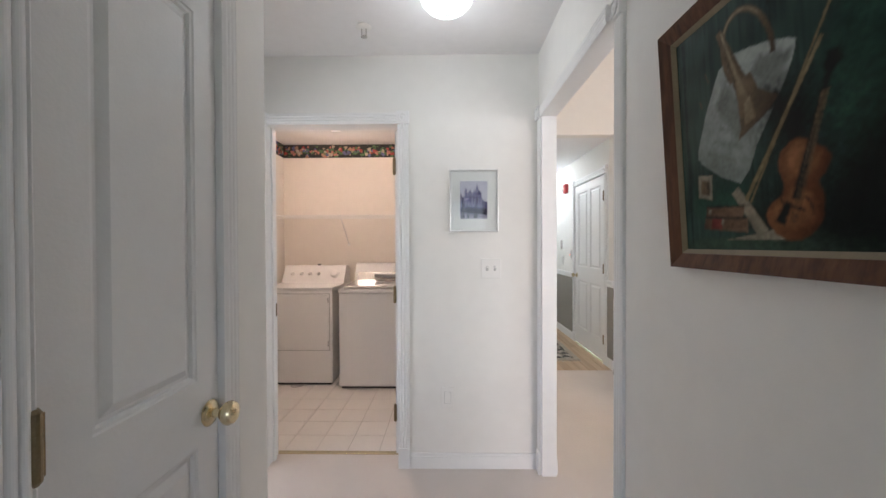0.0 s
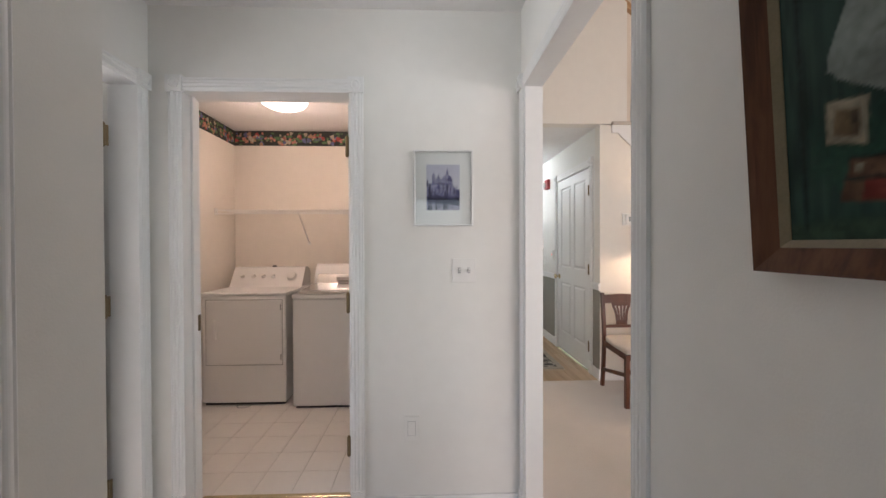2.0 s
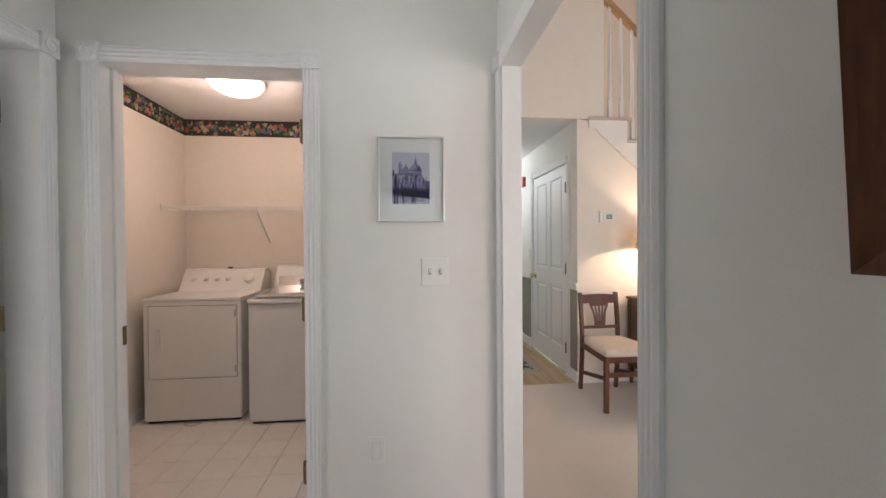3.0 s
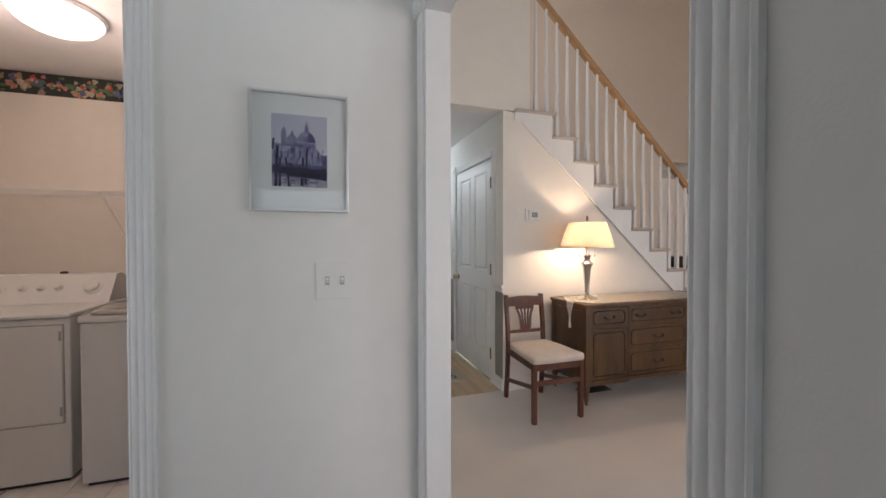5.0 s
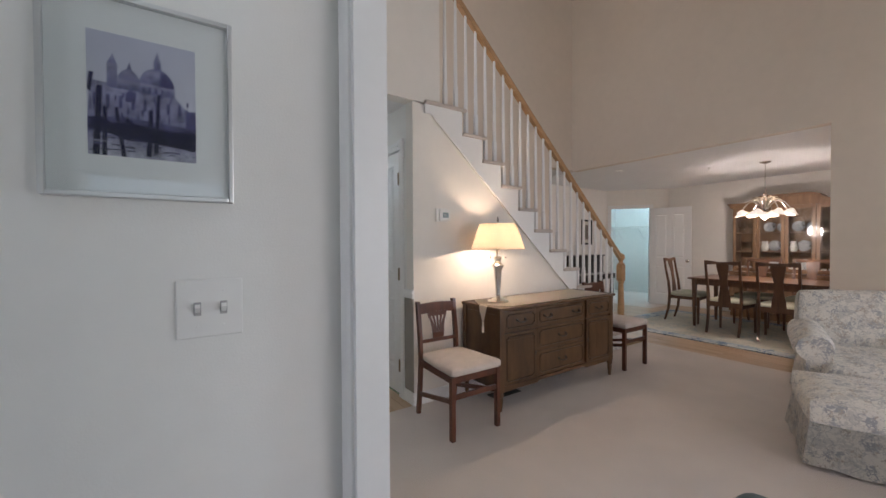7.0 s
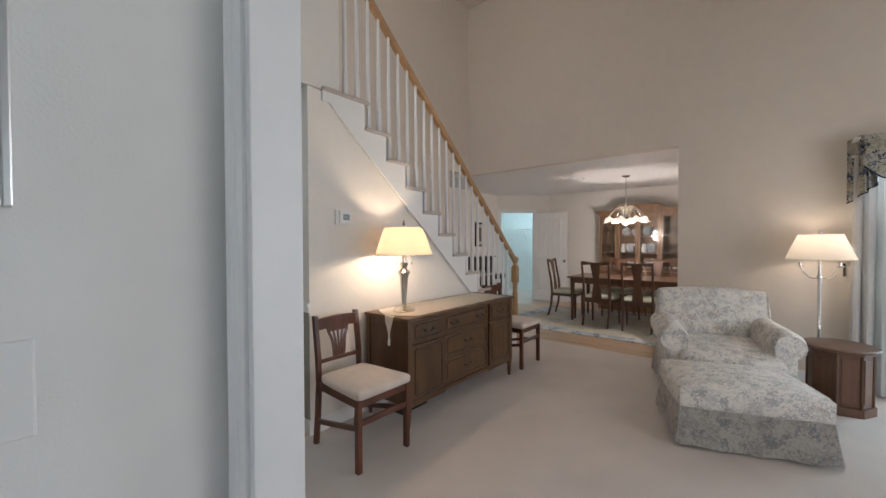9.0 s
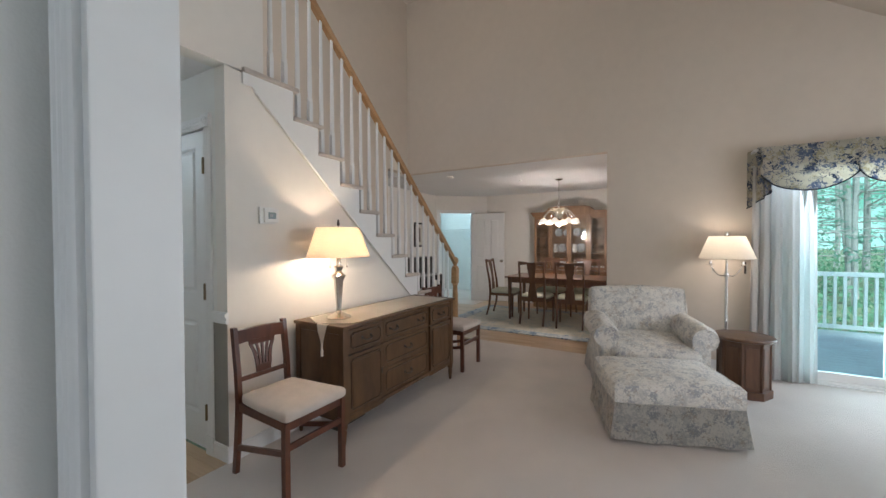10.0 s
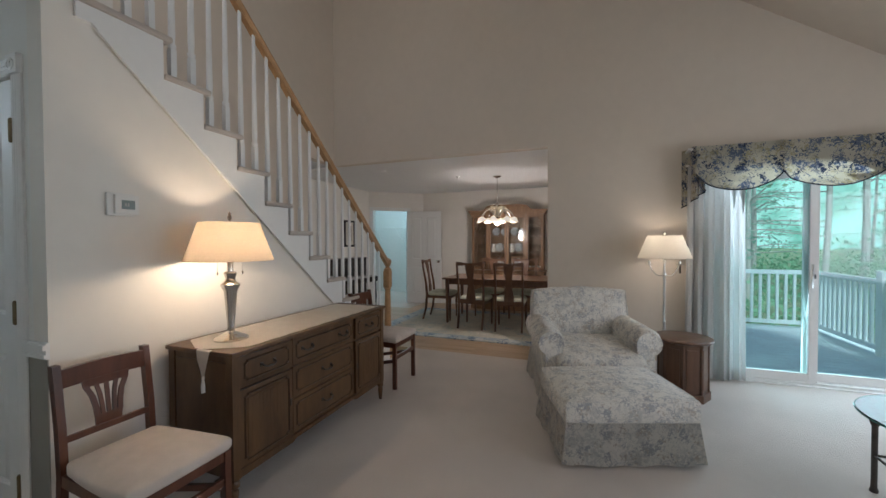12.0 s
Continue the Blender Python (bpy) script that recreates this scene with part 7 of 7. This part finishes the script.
rng = random.Random(9)
for zi, z in enumerate((0.791, 1.150, 1.480)):
    for i in range(4):
        cx = (xs[i] + xs[i + 1]) / 2
        if i in (1, 2) and zi != 2:
            china_piece("plate", cx, 0.12, z, 0.09 if zi else 0.115)
            china_piece("bowl" if zi == 0 else "pitcher", cx - 0.10, -0.01, z, 0.07 if zi == 0 else 0.05)
            china_piece("goblet", cx + 0.11, -0.02, z, 0.032)
        elif i in (1, 2):
            china_piece("plate", cx - 0.07, 0.13, z, 0.085)
            china_piece("plate", cx + 0.10, 0.13, z, 0.075)
            china_piece("goblet", cx + 0.02, -0.02, z, 0.03)
        else:
            for k in range(4):
                china_piece("goblet" if zi else "bowl", cx - 0.10 + 0.07 * k, rng.uniform(-0.03, 0.10), z, 0.030 if zi else 0.033)

# chandelier
ch = thing("chandelier", pose(7.2, 3.28, 2.45), "chandelier with lit flower glass shades and a crystal centre", "chandelier")
part("canopy", lathe([(0.065, 0), (0.065, -0.010), (0.045, -0.022), (0.010, -0.03)], 24), NICKEL, ch, smooth=True)
part("rod", lathe([(0.006, -0.02), (0.006, -0.46)], 10), NICKEL, ch)
part("centre_column", lathe([(0.010, -0.44), (0.030, -0.46), (0.016, -0.49), (0.038, -0.53), (0.020, -0.56), (0.045, -0.62), (0.050, -0.66), (0.020, -0.70)], 20), CRYSTAL, ch, "crystal glass column", smooth=True)
part("glass_ball", lathe([(0.010, -0.72), (0.050, -0.735), (0.062, -0.765), (0.048, -0.795), (0.015, -0.815), (0.006, -0.83)], 20), FROST, ch, "frosted glass bowl below", smooth=True)
for k in range(8):
    a = radians(45 * k)
    c, s = math.cos(a), math.sin(a)
    pts = []
    for i in range(11):
        f = i / 10
        r = 0.03 + 0.27 * f
        z = -0.68 + 0.13 * math.sin(math.pi * min(1, f * 1.05)) - 0.02 * f
        pts.append((r * c, r * s, z))
    arm2 = part("arm", tube(pts, 0.006, 8), NICKEL, ch, smooth=True)
    bm = bmesh.new()
    rings = []
    for r, z in ((0.016, 0.0), (0.030, -0.012), (0.044, -0.034), (0.060, -0.054), (0.080, -0.066)):
        rings.append([bm.verts.new((r * (1 + 0.13 * math.cos(6 * 2 * math.pi * i / 36) * (r / 0.095)) * math.cos(2 * math.pi * i / 36), r * (1 + 0.13 * math.cos(6 * 2 * math.pi * i / 36) * (r / 0.095)) * math.sin(2 * math.pi * i / 36), z)) for i in range(36)])
    for p, q in zip(rings, rings[1:]):
        for i in range(36):
            bm.faces.new((p[i], p[(i + 1) % 36], q[(i + 1) % 36], q[i]))
    bm.faces.new(rings[0])
    shd = part("shade", bm, FROST, ch, "flower-shaped frosted glass shade", smooth=True)
    shd.matrix_local = Matrix.Translation((0.30 * c, 0.30 * s, -0.685)) @ Matrix.Rotation(radians(20), 4, Vector((-s, c, 0)))
    for j in range(3):
        aa = a + radians(6 + 15 * j)
        hi, far = ((-0.50, 0.15), (-0.535, 0.19), (-0.515, 0.12))[j]
        lf = []
        for q in range(9):
            f = q / 8
            rr = 0.025 + (far - 0.025) * f ** 1.25
            lf.append((rr * math.cos(aa), rr * math.sin(aa), -0.655 + (hi + 0.655) * math.sin(math.pi * 0.72 * f) / math.sin(math.pi * 0.5)))
        part("glass_frond", tube(lf, [0.005, 0.007, 0.009, 0.009, 0.008, 0.007, 0.006, 0.004, 0.002], 6), FRONDGLASS, ch, smooth=True)

sm = thing("smoke_detector", pose(6.05, 4.78, 2.45), "small white smoke detector on the ceiling", "smoke detector")
part("body", lathe([(0.055, 0), (0.058, -0.012), (0.045, -0.028), (0.002, -0.030)], 24), WHITEPL, sm, smooth=True)
sp2 = thing("sprinkler", pose(7.0, 3.9, 2.45), "white sprinkler head in the dining ceiling", "sprinkler")
part("escutcheon", lathe([(0.035, 0), (0.035, -0.006), (0.012, -0.012), (0.010, -0.03), (0.016, -0.034)], 20), WHITEPL, sp2, smooth=True)

# foyer
pn = thing("upright_piano", pose(6.75, 6.0, 0), "dark upright piano against the foyer wall", "piano")
part("case", boxes((-0.72, 0.72, -0.02, 0.28, 0.0, 1.04), bev=0.006), BLACKW, pn)
part("lid", boxes((-0.74, 0.74, -0.04, 0.285, 1.04, 1.065), bev=0.006), BLACKW, pn)
part("keybed", boxes((-0.72, 0.72, -0.28, -0.02, 0.60, 0.70), bev=0.008), BLACKW, pn)
part("key_slip", boxes((-0.70, 0.70, -0.26, -0.03, 0.700, 0.712)), CHINA, pn)
for s in (-1, 1):
    part("leg", lathe([(0.020, 0), (0.035, 0.03), (0.022, 0.08), (0.040, 0.30), (0.030, 0.60)], 16, at=(s * 0.66, -0.24, 0)), BLACKW, pn, smooth=True)
fp = thing("framed_picture", pose(7.35, 6.30, 1.53), "dark framed print with a pale mat on the foyer wall", "picture")
part("frame", boxes((-0.17, -0.135, -0.025, -0.001, -0.26, 0.26), (0.135, 0.17, -0.025, -0.001, -0.26, 0.26), (-0.135, 0.135, -0.025, -0.001, -0.26, -0.225), (-0.135, 0.135, -0.025, -0.001, 0.225, 0.26)), BLACKW, fp)
part("mat_board", boxes((-0.135, 0.135, -0.015, -0.005, -0.225, 0.225)), mat("mat_cream", (0.62, 0.58, 0.50), 0.85, var=0.03), fp)
part("print", boxes((-0.06, 0.06, -0.017, -0.014, -0.15, 0.15)), mat("print_sepia", (0.20, 0.17, 0.14), 0.8, var=0.5, scale=25), fp)

cs = thing("closet_shelf", pose(0, 0, 0), "white wire closet shelf with a hanging rod", "shelf")
bm = bmesh.new()
for x in (9.84, 9.95, 10.07, 10.18):
    tube([(x, 5.32, 1.72), (x, 7.38, 1.72)], 0.005, 6, bm)
tube([(9.83, 5.32, 1.67), (9.83, 7.38, 1.67)], 0.009, 8, bm)
part("rail", bm, WIRE, cs)
bm = bmesh.new()
for i in range(40):
    y = 5.34 + i * 0.052
    tube([(10.19, y, 1.724), (9.84, y, 1.724), (9.835, y, 1.68)], 0.002, 4, bm)
part("wires", bm, WIRE, cs)
for y in (5.9, 6.6, 7.2):
    part("brace", tube([(9.86, y, 1.71), (10.19, y, 1.40)], 0.006, 6), WIRE, cs)
cl = thing("ceiling_light", pose(9.15, 6.35, 2.45), "small round closet ceiling light, lit", "ceiling light")
part("canopy", lathe([(0.12, 0), (0.12, -0.02), (0.10, -0.03)], 24), WHITEPL, cl)
part("glass_dome", lathe([(0.11, -0.025), (0.10, -0.06), (0.05, -0.09), (0.003, -0.095)], 24), FROSTC, cl, smooth=True)
# assumed fixture for the unseen passage light
pl = thing("ceiling_light", pose(1.30, 5.9, 2.465), "round frosted passage ceiling light, lit, assumed out of view", "ceiling light")
part("canopy", lathe([(0.15, 0), (0.15, -0.02), (0.13, -0.03)], 24), WHITEPL, pl)
part("glass_dome", lathe([(0.14, -0.025), (0.13, -0.06), (0.07, -0.09), (0.003, -0.098)], 28), FROSTC, pl, smooth=True)

# ---- outside ----
gm = bmesh.new()
g = 60
for i in range(g + 1):
    for j in range(g + 1):
        u, v = i / g, j / g
        x, y = -120 + 320 * u ** 1.0, -160 + 320 * v
        d = max(0.0, x - 12)
        z = -1.2 + 0.05 * min(d, 60) * 0.6 + (0.35 * noise.noise((x * 0.13, y * 0.13, 0)) if d > 0 else 0)
        gm.verts.new((x, y, z))
gm.verts.ensure_lookup_table()
for i in range(g):
    for j in range(g):
        a = i * (g + 1) + j
        gm.faces.new((gm.verts[a], gm.verts[a + g + 1], gm.verts[a + g + 2], gm.verts[a + 1]))
structure("ground", gm, FORESTFLOOR, "leaf-strewn woodland ground", "ground")
deck = thing("deck", pose(0, 0, 0), "grey painted deck outside the sliding door", "deck")
for i in range(25):
    part("board", boxes((5.66 + i * 0.14, 5.66 + i * 0.14 + 0.134, -1.75, 3.4, -0.14, -0.11)), DECK, deck)
part("rim", boxes((5.62, 9.2, -1.80, -1.75, -0.35, -0.112), (9.16, 9.2, -1.75, 3.4, -0.35, -0.112)), VINYL, deck)
for x in (5.8, 9.0):
    for y in (-1.6, 3.2):
        part("support", boxes((x - 0.06, x + 0.06, y - 0.06, y + 0.06, -1.6, -0.14)), VINYL, deck)
rl = thing("deck_railing", pose(0, 0, 0), "white vinyl deck railing with square balusters", "railing")
def rail_run(a, b):
    a, b = Vector(a), Vector(b)
    for z, h in ((0.83, 0.07), (-0.02, 0.06)):
        part("rail", beam(a + Vector((0, 0, z)), b + Vector((0, 0, z)), 0.055, h), VINYL, rl)
    n = int((b - a).length / 0.115)
    me = None
    for i in range(1, n):
        p = a + (b - a) * i / n
        if me is None:
            ob = part("baluster", boxes((-0.018, 0.018, -0.018, 0.018, 0.0, 0.80)), VINYL, rl)
            me = ob.data
        else:
            ob = new("baluster", me)
            ob.parent = rl
        ob.location = p


rail_run((9.05, 3.3, 0), (9.05, -1.62, 0))
rail_run((9.05, -1.62, 0), (5.75, -1.62, 0))
for x, y in ((9.05, -1.62), (9.05, 0.85), (9.05, 3.3), (7.4, -1.62)):
    bm = bmesh.new()
    box(bm, -0.055, 0.055, -0.055, 0.055, -0.11, 0.95)
    box(bm, -0.065, 0.065, -0.065, 0.065, 0.95, 0.975)
    p = part("post", bm, VINYL, rl)
    p.location = (x, y, 0)


def tree(x, y, h, r, seed, conifer, label):
    rg = random.Random(seed)
    gz = -1.3
    t = thing("tree", pose(x, y, gz), label, "tree", "woodland trees")
    lean = (rg.uniform(-0.4, 0.4), rg.uniform(-0.4, 0.4))
    pts = [(lean[0] * f + 0.12 * math.sin(4 * f + seed), lean[1] * f + 0.12 * math.cos(5 * f + seed), h * f) for f in (0, 0.1, 0.25, 0.4, 0.6, 0.8, 1.0)]
    bm = tube(pts, [r * 1.25, r, r * 0.9, r * 0.8, r * 0.6, r * 0.35, r * 0.08], 9)
    tips = []
    nb = 20 if conifer else 15
    for i in range(nb):
        f = rg.uniform(0.16 if conifer else 0.22, 0.97)
        k = min(5, max(0, next(j for j, q in enumerate((0.1, 0.25, 0.4, 0.6, 0.8, 1.0)) if f <= q)))
        f0, f1 = (0, 0.1, 0.25, 0.4, 0.6, 0.8, 1.0)[k], (0.1, 0.25, 0.4, 0.6, 0.8, 1.0, 1.0)[k]
        base = Vector(pts[k]).lerp(Vector(pts[k + 1]), (f - f0) / (f1 - f0 + 1e-6))
        a = rg.uniform(0, 6.28)
        ln = h * (0.24 * (1.08 - f) + 0.06) * rg.uniform(0.7, 1.3)
        up = rg.uniform(-0.12, 0.10) if conifer else rg.uniform(0.15, 0.6)
        end = base + Vector((math.cos(a) * ln, math.sin(a) * ln, up * ln))
        mid = base.lerp(end, 0.5) + Vector((rg.uniform(-0.1, 0.1), rg.uniform(-0.1, 0.1), 0.05 * ln))
        tube([base, mid, end], [r * 0.28, r * 0.18, 0.012], 5, bm)
        tips.append((base, mid, end))
    part("trunk", bm, BARK, t)
    cb = bmesh.new()
    for base, mid, end in tips:
        for i in range(34 if conifer else 30):
            f = rg.uniform(0.25, 1.08)
            p = (base.lerp(mid, f * 2) if f < 0.5 else mid.lerp(end, (f - 0.5) * 2)) + Vector((rg.gauss(0, 0.22), rg.gauss(0, 0.22), rg.gauss(0, 0.13)))
            s = rg.uniform(0.045, 0.11)
            u = Vector((rg.gauss(0, 1), rg.gauss(0, 1), rg.gauss(0, 0.5))).normalized() * s * (1.6 if conifer else 1.0)
            w = u.cross(Vector((rg.gauss(0, 1), rg.gauss(0, 1), rg.gauss(0, 1)))).normalized() * s * (0.35 if conifer else 0.7)
            vs = [cb.verts.new(p + q) for q in (-u, -0.2 * u + w, u, -0.2 * u - w)]
            cb.faces.new(vs)
    part("crown", cb, NEEDLE if conifer else LEAF, t)


rng = random.Random(21)
for i in range(48):
    ring = i / 48
    x = 13.5 + 24 * ring + rng.uniform(-1.0, 1.0)
    span = 5 + 0.75 * (x - 5)
    y = -0.30 * (x - 1) + 1.9 + rng.uniform(-span, span) * 0.8
    tree(x, y, rng.uniform(9, 15), rng.uniform(0.07, 0.16), i, i % 3 != 0, "tall slender woodland tree with thin green foliage" if i % 3 else "bare-trunked woodland tree with sparse leaves")
bm = bmesh.new()
rng = random.Random(5)
for i in range(16000):
    x = rng.uniform(11, 34)
    y = -0.30 * (x - 1) + 1.9 + rng.uniform(-13, 13)
    z = -1.15 + 0.03 * (x - 12) + abs(rng.gauss(0, 0.35)) * (1 + 0.06 * (x - 11))
    s = rng.uniform(0.05, 0.13)
    u = Vector((rng.gauss(0, 1), rng.gauss(0, 1), rng.gauss(0, 1))).normalized() * s
    w = u.cross(Vector((rng.gauss(0, 1), rng.gauss(0, 1), rng.gauss(0, 1)))).normalized() * s * 0.6
    bm.faces.new([bm.verts.new(Vector((x, y, z)) + q) for q in (-u, w, u, -w)])
tagged(part("undergrowth", bm, LEAF), "low green undergrowth between the trees", "undergrowth", kind="stuff")

# curved sheet whose own glow stands for the bright, hazy distance
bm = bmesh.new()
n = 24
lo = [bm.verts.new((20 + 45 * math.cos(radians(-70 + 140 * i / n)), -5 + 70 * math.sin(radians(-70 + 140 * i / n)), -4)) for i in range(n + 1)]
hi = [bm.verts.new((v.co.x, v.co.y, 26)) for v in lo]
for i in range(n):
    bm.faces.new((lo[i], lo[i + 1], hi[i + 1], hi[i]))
# brightness of far foliage and sky gaps is put into the emission
HAZEGLOW = glow("glowing_distance_sheet", (0.05, 0.09, 0.07), 1.1)
_n, _L = HAZEGLOW.node_tree.nodes, HAZEGLOW.node_tree.links
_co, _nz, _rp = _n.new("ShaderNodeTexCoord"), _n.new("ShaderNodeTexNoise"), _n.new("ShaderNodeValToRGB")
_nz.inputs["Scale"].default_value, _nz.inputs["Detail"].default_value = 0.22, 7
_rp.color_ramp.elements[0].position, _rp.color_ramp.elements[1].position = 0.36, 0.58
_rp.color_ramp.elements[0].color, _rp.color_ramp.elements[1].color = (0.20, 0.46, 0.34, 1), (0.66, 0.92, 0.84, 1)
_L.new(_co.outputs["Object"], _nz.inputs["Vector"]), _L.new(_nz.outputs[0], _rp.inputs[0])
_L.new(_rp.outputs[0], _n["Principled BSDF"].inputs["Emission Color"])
structure("backdrop", bm, HAZEGLOW, "glowing mottled green sheet standing for the bright distance beyond the woodland", "backdrop")

# ---- floor pieces ----
TS = 0.2055
tb = bmesh.new()
box(tb, -TS / 2 + 0.0022, TS / 2 - 0.0022, -TS / 2 + 0.0022, TS / 2 - 0.0022, 0.0, 0.006, bev=0.0015)
tm = None
for i in range(9):
    for j in range(10):
        x, y = -1.70 + TS * (i + 0.5) - 0.02, 2.447 + TS * (j + 0.5)
        if x - TS / 2 < -1.70 or x + TS / 2 > 0.10:
            x = min(max(x, -1.70 + TS / 2), 0.10 - TS / 2)
        if y + TS / 2 > 4.33:
            continue
        if tm is None:
            ob = part("tile", tb, TILE, tile_floor)
            tm = ob.data
        else:
            ob = new("tile", tm)
            ob.parent = tile_floor
        ob.location = (x, y, -0.006)


def plank_mesh(w, l):
    bm = bmesh.new()
    box(bm, -w / 2 + 0.0006, w / 2 - 0.0006, 0.0008, l - 0.0008, -0.006, 0.0, bev=0.001)
    me = bpy.data.meshes.new("plank")
    bm.to_mesh(me)
    bm.free()
    me.materials.append(OAK)
    return me


rng = random.Random(2)
PW1 = 0.0825
meshes = {l: plank_mesh(PW1, l) for l in (0.45, 0.6, 0.75, 0.9)}
def lay(parent, x0, x1, y0, y1, across=False):
    n = int(round((x1 - x0) / PW1))
    for i in range(n):
        x = x0 + (i + 0.5) * (x1 - x0) / n
        y = y0
        while y < y1 - 0.02:
            left = y1 - y
            ls = [l for l in meshes if l <= left + 1e-6]
            if not ls:
                l = round(left, 4)
                me = plank_mesh(PW1, l)
            else:
                l = rng.choice(ls)
                if left - l < 0.2:
                    l = round(left, 4)
                    me = plank_mesh(PW1, l)
                else:
                    me = meshes[l]
            ob = new("plank", me)
            ob.parent = parent
            ob.location = (x, y, 0)
            y += l


lay(wood_passage, 0.79, 1.89, 4.032, 6.6)
lay(wood_dining, 5.377, 6.04, 2.31, 5.25)
lay(wood_dining, 6.04, 8.02, 5.02, 6.28)
